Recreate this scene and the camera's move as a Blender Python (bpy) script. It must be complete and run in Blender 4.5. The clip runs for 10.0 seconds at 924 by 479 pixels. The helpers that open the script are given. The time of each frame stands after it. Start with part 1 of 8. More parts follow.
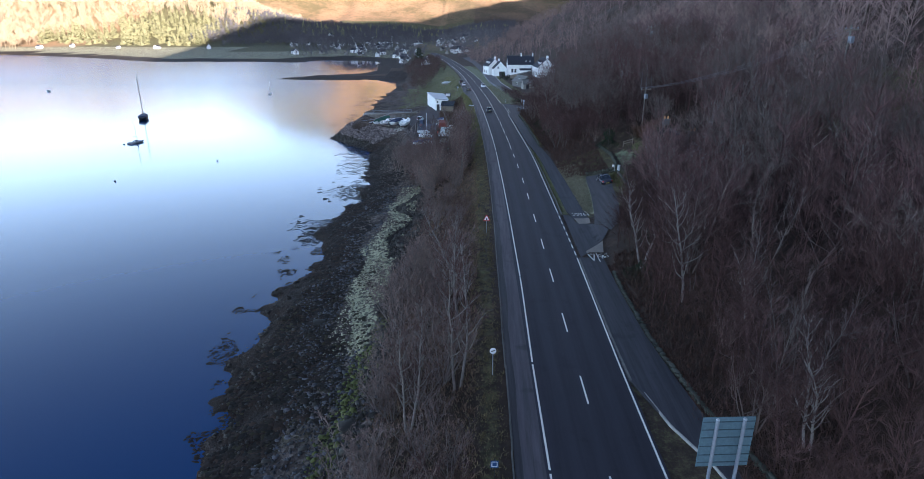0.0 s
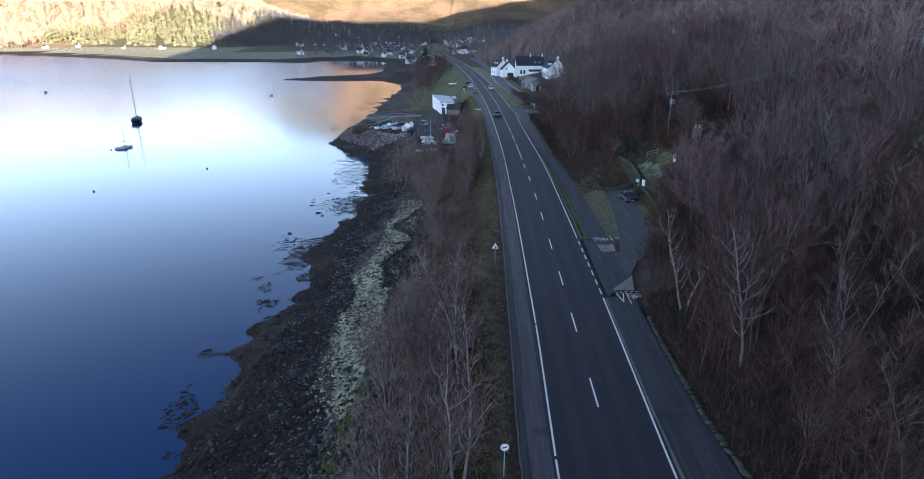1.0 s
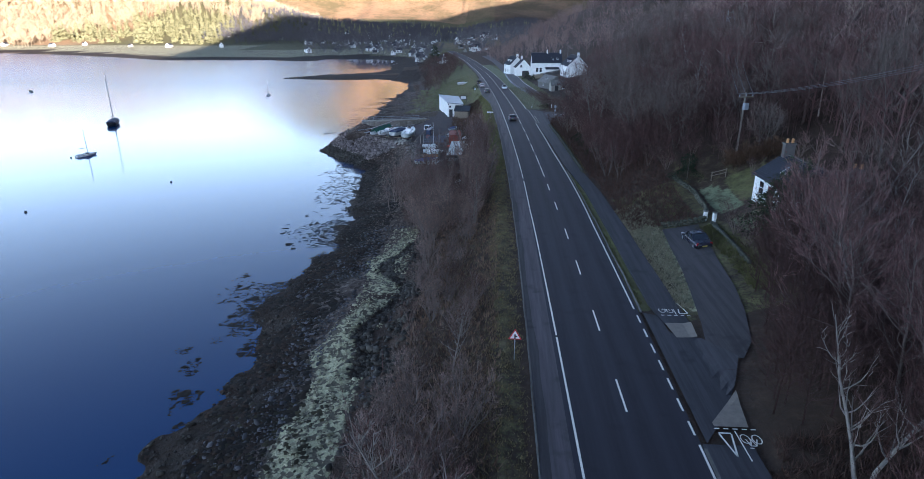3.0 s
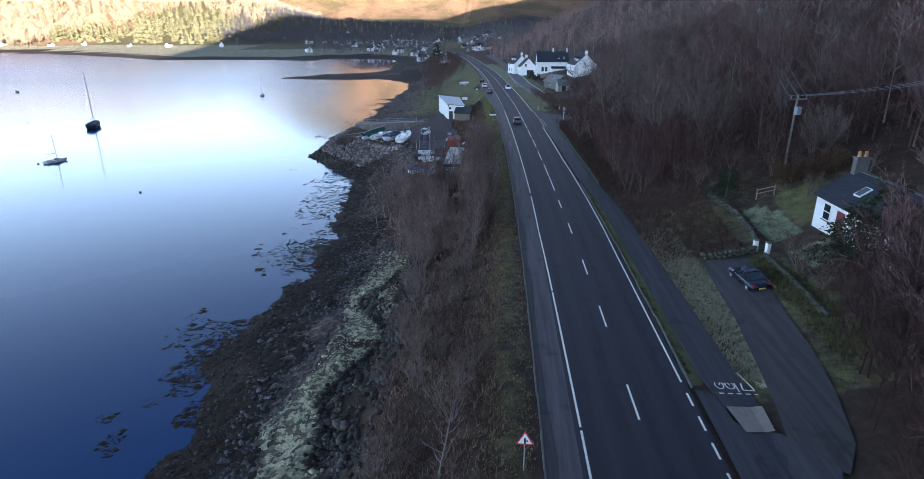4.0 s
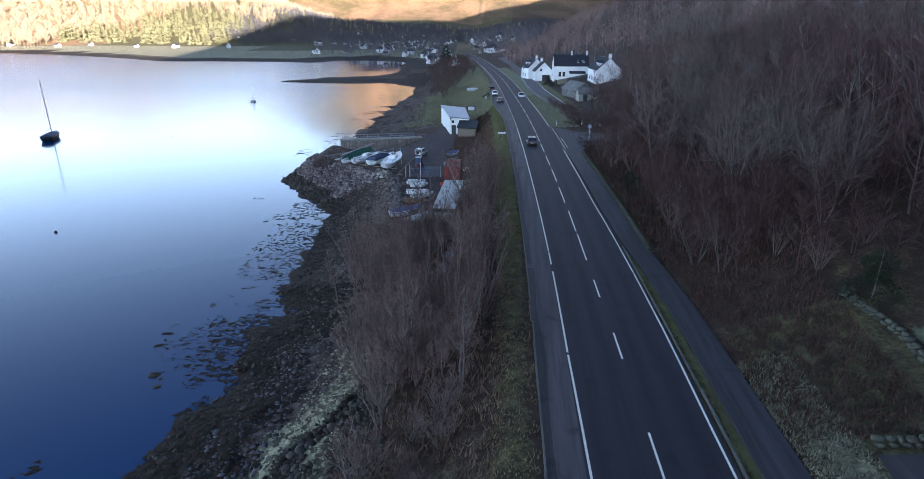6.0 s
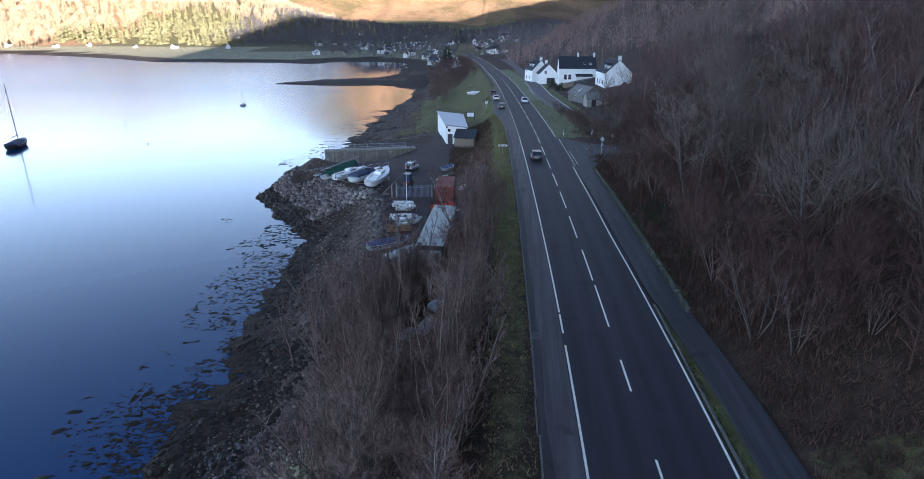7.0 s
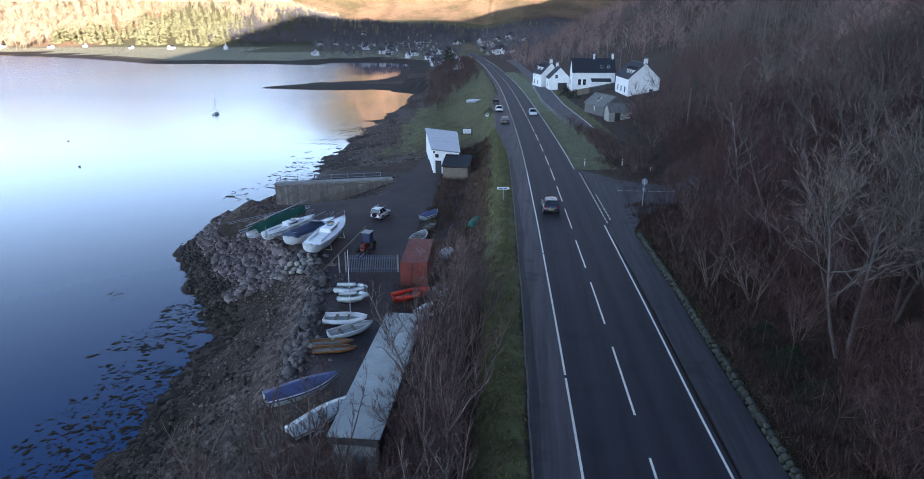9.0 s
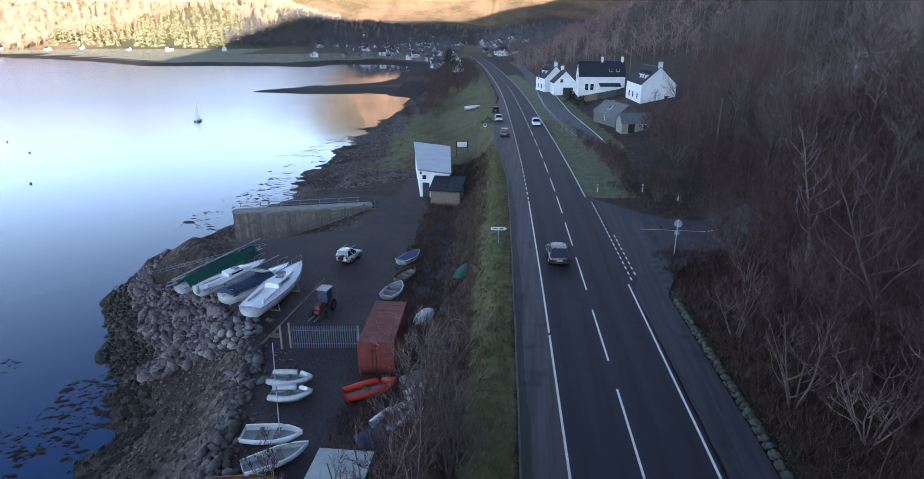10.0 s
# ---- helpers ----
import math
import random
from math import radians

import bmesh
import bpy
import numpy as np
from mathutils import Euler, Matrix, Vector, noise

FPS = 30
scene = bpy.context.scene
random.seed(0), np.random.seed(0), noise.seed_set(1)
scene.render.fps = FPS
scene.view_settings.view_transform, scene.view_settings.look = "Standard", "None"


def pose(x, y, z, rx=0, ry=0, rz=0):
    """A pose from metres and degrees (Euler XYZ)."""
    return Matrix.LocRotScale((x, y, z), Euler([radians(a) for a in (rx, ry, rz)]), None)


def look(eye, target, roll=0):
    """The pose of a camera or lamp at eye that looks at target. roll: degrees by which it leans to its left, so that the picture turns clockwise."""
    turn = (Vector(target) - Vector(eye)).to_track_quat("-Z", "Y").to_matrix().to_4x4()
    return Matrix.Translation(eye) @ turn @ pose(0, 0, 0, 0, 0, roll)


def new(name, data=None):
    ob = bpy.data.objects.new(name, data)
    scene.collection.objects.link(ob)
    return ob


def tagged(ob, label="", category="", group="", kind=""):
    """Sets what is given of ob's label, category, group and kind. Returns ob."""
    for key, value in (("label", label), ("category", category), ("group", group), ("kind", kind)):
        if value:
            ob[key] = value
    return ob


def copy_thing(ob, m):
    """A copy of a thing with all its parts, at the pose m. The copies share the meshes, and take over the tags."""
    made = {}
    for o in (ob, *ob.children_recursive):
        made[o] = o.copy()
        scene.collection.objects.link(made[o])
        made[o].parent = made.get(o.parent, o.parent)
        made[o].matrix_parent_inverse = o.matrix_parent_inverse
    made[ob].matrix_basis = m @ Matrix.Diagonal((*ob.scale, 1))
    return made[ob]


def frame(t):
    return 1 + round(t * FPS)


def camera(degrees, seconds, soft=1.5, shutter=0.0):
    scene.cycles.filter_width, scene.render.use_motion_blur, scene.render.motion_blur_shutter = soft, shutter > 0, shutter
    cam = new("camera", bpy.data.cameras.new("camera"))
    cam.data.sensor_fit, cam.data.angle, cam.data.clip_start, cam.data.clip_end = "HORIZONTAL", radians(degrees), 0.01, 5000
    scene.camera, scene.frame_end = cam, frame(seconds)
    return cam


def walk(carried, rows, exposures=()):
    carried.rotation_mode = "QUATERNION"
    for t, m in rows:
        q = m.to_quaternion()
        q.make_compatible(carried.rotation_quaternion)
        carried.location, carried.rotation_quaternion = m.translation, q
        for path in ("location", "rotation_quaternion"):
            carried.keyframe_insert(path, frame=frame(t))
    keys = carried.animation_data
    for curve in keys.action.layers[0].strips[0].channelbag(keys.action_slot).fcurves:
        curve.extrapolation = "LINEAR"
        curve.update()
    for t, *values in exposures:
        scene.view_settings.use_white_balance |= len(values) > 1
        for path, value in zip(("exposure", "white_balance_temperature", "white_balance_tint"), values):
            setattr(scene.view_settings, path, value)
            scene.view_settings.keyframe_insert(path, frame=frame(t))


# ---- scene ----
cam = camera(76.8, 10.0, 0.75)
PATH = [
    (0, (-6.723, -29.922, 27.849), (-6.776, -28.04, 27.177), 0.1),
    (0.5, (-6.76, -25.249, 27.736), (-6.825, -23.366, 27.065), 0.1),
    (1, (-6.797, -20.434, 27.557), (-6.873, -18.552, 26.886), 0.1),
    (1.5, (-6.881, -15.539, 27.282), (-6.969, -13.658, 26.61), 0.1),
    (2, (-6.993, -10.568, 26.927), (-7.092, -8.687, 26.255), 0.1),
    (2.5, (-7.039, -5.568, 26.465), (-7.148, -3.688, 25.791), 0.1),
    (4, (-7.05, 10.164, 25.019), (-7.176, 12.042, 24.345), 0.0),
    (4.5, (-6.987, 15.507, 24.936), (-7.125, 17.385, 24.262), 0.1),
    (5, (-6.945, 20.942, 24.92), (-7.093, 22.819, 24.246), 0.1),
    (5.5, (-6.876, 26.583, 24.843), (-7.035, 28.46, 24.171), 0.1),
    (7, (-6.728, 43.703, 24.548), (-6.905, 45.58, 23.881), 0.2),
    (7.5, (-6.784, 49.724, 24.488), (-6.966, 51.601, 23.822), 0.2),
    (8, (-6.799, 56.003, 24.477), (-6.987, 57.88, 23.81), 0.2),
    (8.5, (-6.807, 62.383, 24.462), (-7.002, 64.258, 23.793), 0.1),
    (9, (-6.778, 68.805, 24.482), (-6.979, 70.679, 23.813), 0.0),
    (9.5, (-6.78, 75.259, 24.497), (-6.986, 77.133, 23.828), 0.1),
    (10, (-6.619, 81.647, 24.531), (-6.832, 83.52, 23.865), -0.1),
]
walk(cam, [(t, look(eye, target, roll)) for t, eye, target, roll in PATH], [(0.0, 2.36, 5745, 17.5)])

# ---- light ----
SUN_EL, SUN_AZ = radians(11.5), radians(150.0)     # azimuth clockwise from +y
world = bpy.data.worlds.new("sky")
scene.world = world
world.use_nodes = True
wn = world.node_tree
sky = wn.nodes.new("ShaderNodeTexSky")
sky.sky_type = "NISHITA"
sky.sun_disc = False
sky.sun_elevation, sky.sun_rotation = SUN_EL, SUN_AZ
sky.altitude, sky.air_density, sky.dust_density, sky.ozone_density = 20.0, 1.0, 0.9, 2.2
# thin bright haze and cloud towards the horizon, all round
w_co, w_sp = wn.nodes.new("ShaderNodeTexCoord"), wn.nodes.new("ShaderNodeSeparateXYZ")
wn.links.new(w_co.outputs["Generated"], w_sp.inputs[0])
w_cl = wn.nodes.new("ShaderNodeMath")
w_cl.operation, w_cl.inputs[1].default_value = "MAXIMUM", 0.0
wn.links.new(w_sp.outputs[2], w_cl.inputs[0])
w_ex = wn.nodes.new("ShaderNodeMath")
w_ex.operation, w_ex.inputs[0].default_value = "POWER", math.exp(-1 / 0.150)
wn.links.new(w_cl.outputs[0], w_ex.inputs[1])
w_hz = wn.nodes.new("ShaderNodeMix")
w_hz.data_type = "RGBA"
w_hz.inputs[6].default_value, w_hz.inputs[7].default_value = (0, 0, 0, 1), (30.3, 39.2, 46.5, 1)
wn.links.new(w_ex.outputs[0], w_hz.inputs[0])
w_ad = wn.nodes.new("ShaderNodeMix")
w_ad.data_type, w_ad.blend_type = "RGBA", "ADD"
w_ad.inputs[0].default_value = 1.0
wn.links.new(sky.outputs[0], w_ad.inputs[6])
wn.links.new(w_hz.outputs[2], w_ad.inputs[7])
wn.links.new(w_ad.outputs[2], wn.nodes["Background"].inputs[0])
wn.nodes["Background"].inputs[1].default_value = 0.042
sun = new("sun", bpy.data.lights.new("sun", "SUN"))
sun.data.energy, sun.data.angle, sun.data.color = 5.4, radians(0.5), (1.0, 0.88, 0.72)
_sd = Vector((math.sin(SUN_AZ) * math.cos(SUN_EL), math.cos(SUN_AZ) * math.cos(SUN_EL), math.sin(SUN_EL)))
sun.matrix_world = look(_sd * 50, (0, 0, 0))

# ---- plan: road line, shore and heights ----
ROAD_Y = [-300, -60, 0, 60, 85, 104, 120, 140, 155, 180, 230, 275, 340, 390, 435, 470, 560, 700]
ROAD_X = [1.5, 0.3, -0.1, -0.25, -0.8, -1.6, -2.4, -3.3, -4.1, -5.8, -9.5, -13.6, -21.0, -27.0, -33.5, -38.5, -53, -80]


def _smooth_curve(ys, xs):
    yy = np.arange(ys[0], ys[-1], 1.0)
    xx = np.interp(yy, ys, xs)
    for _ in range(3):
        xx = np.convolve(np.pad(xx, 12, mode="edge"), np.ones(25) / 25, "valid")
    return yy, xx


_RY, _RX = _smooth_curve(ROAD_Y, ROAD_X)


def road_c(y):
    return np.interp(y, _RY, _RX)


def road_z(y):
    return np.interp(y, [-300, -10, 45, 75, 105, 140, 300, 500, 700], [6.0, 6.75, 7.15, 7.45, 8.1, 8.3, 8.4, 8.6, 9.0])


SHORE = [(-18, -400), (-23.5, -60), (-25, 0), (-26.6, 11), (-28.4, 27), (-29.3, 47), (-28.6, 62), (-28.2, 80), (-30.6, 96),
         (-33.2, 109), (-35.5, 116), (-41, 122), (-45.5, 127), (-49, 133), (-50.6, 142), (-45, 148.5), (-44.5, 158), (-42, 168),
         (-45.5, 178), (-49, 203), (-49.5, 240), (-50, 280), (-54, 318), (-73, 335), (-108, 331), (-131, 337), (-127, 350),
         (-113, 376), (-95, 388), (-84, 402), (-86, 440), (-97, 500), (-104, 555), (-143, 598), (-175, 575), (-168, 530), (-225, 552),
         (-320, 540), (-400, 600), (-480, 650), (-596, 700), (-900, 722), (-2600, 780), (-2600, -400)]
_SP = np.array(SHORE, float)


def shore_d(x, y):
    """Distance to the waterline, positive on land."""
    x, y = np.asarray(x, float), np.asarray(y, float)
    best = np.full(x.shape, 1e9)
    inside = np.zeros(x.shape, bool)
    n = len(_SP)
    for i in range(n):
        (x0, y0), (x1, y1) = _SP[i], _SP[(i + 1) % n]
        dx, dy = x1 - x0, y1 - y0
        s = np.clip(((x - x0) * dx + (y - y0) * dy) / (dx * dx + dy * dy), 0, 1)
        best = np.minimum(best, (x - x0 - s * dx) ** 2 + (y - y0 - s * dy) ** 2)
        if y0 != y1:
            inside ^= ((y0 > y) != (y1 > y)) & (x < dx * (y - y0) / dy + x0)
    wob = (vnoise(x, y, 7.5, 51) - 0.5) * 5.0 + (vnoise(x, y, 2.6, 52) - 0.5) * 2.4
    return np.where(inside, -1, 1) * np.sqrt(best) + wob * (x > -70) * np.interp(y, [-300, 8, 30, 76, 90, 116, 150, 158, 250, 300], [0.5, 0.5, 1, 1, 0.4, 0.35, 0.35, 1, 1, 0])


def vnoise(x, y, scale, seed=0):
    """Smooth value noise, 0 to 1."""
    x, y = np.asarray(x, float) / scale + 31.7 * seed, np.asarray(y, float) / scale + 17.3 * seed
    xi, yi = np.floor(x), np.floor(y)
    fx, fy = x - xi, y - yi
    fx, fy = fx * fx * (3 - 2 * fx), fy * fy * (3 - 2 * fy)

    def h(a, b):
        v = np.sin(a * 127.1 + b * 311.7 + seed * 74.7) * 43758.5453
        return v - np.floor(v)
    return (h(xi, yi) * (1 - fx) + h(xi + 1, yi) * fx) * (1 - fy) + (h(xi, yi + 1) * (1 - fx) + h(xi + 1, yi + 1) * fx) * fy


def step(a, b, v):
    s = np.clip((np.asarray(v, float) - a) / (b - a), 0, 1)
    return s * s * (3 - 2 * s)


HILLS = [(-455, 1010, 95, 100, 17), (-150, 1080, 140, 100, 1), (-600, 1010, 170, 105, 48), (-830, 1080, 220, 125, 58), (-1150, 1060, 260, 150, 80),
         (-60, 2050, 430, 330, 330), (-420, 1900, 260, 260, 120), (-620, 1560, 200, 180, 92), (620, 2600, 420, 380, 430), (1500, 3200, 700, 500, 600)]


def burn(x, y):
    """Bed of the small stream that winds over the upper beach."""
    cx = np.interp(y, [36, 37.4, 39.9, 42.2, 45.8, 50, 52, 54, 56, 58.4, 60.2, 61.2, 63.7, 67], [-16.9, -17.1, -17.2, -18.2, -17.4, -15.6, -15.7, -16.9, -18.3, -19.1, -18.9, -17.6, -16.7, -15.6])
    return np.clip(1.5 - np.abs(x - cx) / 0.62, 0, 1) * (y > 36) * (y < 67)


def right_edge(y):
    return np.interp(y, [-300, 75, 85, 118, 135, 150, 170], [6.2, 6.4, 5.6, 5.6, 6.4, 7.0, 6.5])


def bench(y):
    return np.interp(y, [-300, 118, 122, 140, 150, 185, 300, 450, 700, 1000, 1600], [0, 0, 4.5, 6.5, 12, 36, 38, 44, 90, 240, 500])


def ground_z(x, y):
    x, y = np.asarray(x, float), np.asarray(y, float)
    d = shore_d(x, y)
    c, zr = road_c(y), road_z(y)
    # beach, yard and rock armour
    k = np.interp(y, [-300, 75, 95, 116, 146, 165, 200, 420, 520], [0.165, 0.165, 0.34, 0.55, 0.55, 0.22, 0.17, 0.13, 0.03])
    k = np.where((x < -140) | (x < -66) & (y > 326), 0.035, k)
    flat = np.interp(y, [-300, 78, 92, 165, 185, 240], [2.3, 2.3, 4.8, 4.8, 5.6, 6.6])
    low = np.minimum(np.maximum(d, 0) * k, flat)
    low = low + np.where(d < 0, np.maximum(d * 0.10, -6), 0)
    rough = np.clip((flat - low) * 1.5, 0, 1) * np.clip(d + 2, 0, 1)
    low = low + (vnoise(x, y, 2.1, 3) - 0.45) * 0.35 * rough + (vnoise(x, y, 0.9, 4) - 0.5) * 0.22 * rough
    low = low + 1.7 * np.exp(-((x + 39.0) / 4.2) ** 2 - ((y - 130) / 3.0) ** 2) * np.clip(d / 3, 0, 1)
    low = low - 0.3 * burn(x, y)
    # slip beside the pier
    slip = step(0, 2.4, y - np.interp(x, [-44, -35.7, -29.5, -24], [131.0, 133.4, 136.6, 139.6])) * (1 - step(1.4, 2.2, y - np.interp(x, [-40.6, -25.2], [143.4, 148.2]))) * (x < -24) * (x > -58)
    low = low + slip * (np.minimum(low, np.interp(x, [-46, -41, -36, -30, -24.5], [-0.6, 0.0, 1.1, 2.9, 4.75])) - low)
    # bank below the road
    xl = c - 6.4
    slope = np.interp(y, [-300, 75, 100, 165, 200, 260], [0.55, 0.55, 0.72, 0.72, 0.5, 0.35])
    bank = zr - 0.05 - np.maximum(xl - x, 0) * slope + (vnoise(x, y, 3.0, 5) - 0.5) * 0.5 * np.clip((xl - x) / 2, 0, 1)
    z = np.maximum(low, np.minimum(bank, zr - 0.05))
    # hillside above the road
    xr = c + right_edge(y)
    r = np.maximum(x - xr, 0)
    b = bench(y)
    over = np.maximum(r - b, 0)
    gentle = np.interp(y, [-300, 20, 40, 58, 75, 118], [0.42, 0.30, 0.22, 0.24, 0.42, 0.42])
    hill = gentle * np.minimum(over, 9) + 0.46 * np.clip(over - 9, 0, 60) + 1.1 * np.maximum(over - 69, 0)
    ridge = np.interp(y, [-1200, -1000, -795, -560, -430, -341, -81, 100, 300, 700, 1000, 1600, 2200], [150, 215, 250, 285, 436, 420, 365, 315, 235, 220, 220, 150, 60])
    hill = hill * ridge / (hill ** 4 + ridge ** 4) ** 0.25
    hill = hill + np.clip(over / 12, 0, 1) * ((vnoise(x, y, 14, 6) - 0.5) * 3.0 + (vnoise(x, y, 45, 7) - 0.5) * 9.0 * np.clip(over / 60, 0, 1))
    z = np.where(r > 0, zr - 0.05 + np.minimum(np.minimum(r, b), 9) * 0.05 + np.clip(np.minimum(r, b) - 9, 0, 34) * 0.21 + hill, z)
    # flat land round the head of the loch, and the far hills
    far = step(380, 520, y) * np.clip(d / 40, 0, 1)
    z = z + far * np.clip((y - 500) * np.where(x < -300, 0.004, 0.012), 0, 12) * ((x < xr) | (y > 560))
    for hx, hy, sx, sy, h in HILLS:
        z = z + h * np.exp(-((x - hx) / sx) ** 2 / 2 - ((y - hy) / sy) ** 2 / 2) * np.clip(d / 60, 0, 1)
    z = z + step(700, 1000, y) * np.clip(d / 100, 0, 1) * ((vnoise(x, y, 120, 8) - 0.5) * 14 + (vnoise(x, y, 38, 9) - 0.5) * 7)
    # bed under the tarmac stays below it
    near = (x > c - np.interp(y, [35, 66, 112, 150, 172, 215, 240], [4.55, 4.7, 4.8, 4.9, 6.3, 6.3, 4.1])) & (x < xr) & (y < 565)
    return np.where(near, zr - 0.12, z)


def gz(x, y):
    return float(ground_z(np.array([x]), np.array([y]))[0])


# ---- materials ----
def nodes_of(name):
    m = bpy.data.materials.new(name)
    m.use_nodes = True
    return m, m.node_tree.nodes, m.node_tree.links, m.node_tree.nodes["Principled BSDF"]


def noise_tex(n, l, scale, detail=4.0, rough=0.6, coord=None):
    t = n.new("ShaderNodeTexNoise")
    t.inputs["Scale"].default_value, t.inputs["Detail"].default_value, t.inputs["Roughness"].default_value = scale, detail, rough
    if coord:
        l.new(coord, t.inputs["Vector"])
    return t.outputs["Fac"]


def ramp(n, l, fac, stops):
    r = n.new("ShaderNodeValToRGB")
    while len(r.color_ramp.elements) < len(stops):
        r.color_ramp.elements.new(0.5)
    for e, (p, col) in zip(r.color_ramp.elements, stops):
        e.position, e.color = p, (*col, 1)
    l.new(fac, r.inputs[0])
    return r.outputs[0]


def mixc(n, l, fac, a, b, mode="MIX"):
    m = n.new("ShaderNodeMix")
    m.data_type, m.blend_type = "RGBA", mode
    for sock, v in ((0, fac), (6, a), (7, b)):
        if isinstance(v, (int, float)):
            m.inputs[sock].default_value = v
        elif isinstance(v, tuple):
            m.inputs[sock].default_value = (*v, 1)
        else:
            l.new(v, m.inputs[sock])
    return m.outputs[2]


def math_n(n, l, op, a, b=0.0, clamp=False):
    m = n.new("ShaderNodeMath")
    m.operation, m.use_clamp = op, clamp
    for i, v in enumerate((a, b)):
        if isinstance(v, (int, float)):
            m.inputs[i].default_value = v
        else:
            l.new(v, m.inputs[i])
    return m.outputs[0]


def bump(n, l, height, strength, dist, bsdf):
    b = n.new("ShaderNodeBump")
    b.inputs["Strength"].default_value, b.inputs["Distance"].default_value = strength, dist
    l.new(height, b.inputs["Height"])
    l.new(b.outputs[0], bsdf.inputs["Normal"])


def plain(name, col, rough=0.6, metal=0.0, vary=0.18, scale=6.0, bump_d=0.0, spec=0.5, rand=0.0):
    """Painted or solid stuff with stains at two scales."""
    m, n, l, b = nodes_of(name)
    co = n.new("ShaderNodeTexCoord").outputs["Object"]
    f1, f2 = noise_tex(n, l, scale, 5, 0.65, co), noise_tex(n, l, scale * 7, 3, 0.6, co)
    lo = tuple(max(0, c * (1 - vary)) for c in col)
    hi = tuple(min(1, c * (1 + vary * 0.6)) for c in col)
    base = ramp(n, l, f1, [(0.3, lo), (0.7, hi)])
    base = mixc(n, l, 0.25, base, ramp(n, l, f2, [(0.35, lo), (0.65, hi)]))
    if rand:
        o = n.new("ShaderNodeObjectInfo").outputs["Random"]
        base = mixc(n, l, math_n(n, l, "MULTIPLY", o, rand), base, tuple(c * 0.45 for c in col))
    l.new(base, b.inputs["Base Color"])
    l.new(math_n(n, l, "MULTIPLY_ADD", f1, 0.2), b.inputs["Roughness"])
    b.inputs["Roughness"].links[0].from_node.inputs[2].default_value = max(0.02, rough - 0.1)
    b.inputs["Metallic"].default_value = metal
    b.inputs["Specular IOR Level"].default_value = spec
    if bump_d:
        bump(n, l, f2, 0.5, bump_d, b)
    return m


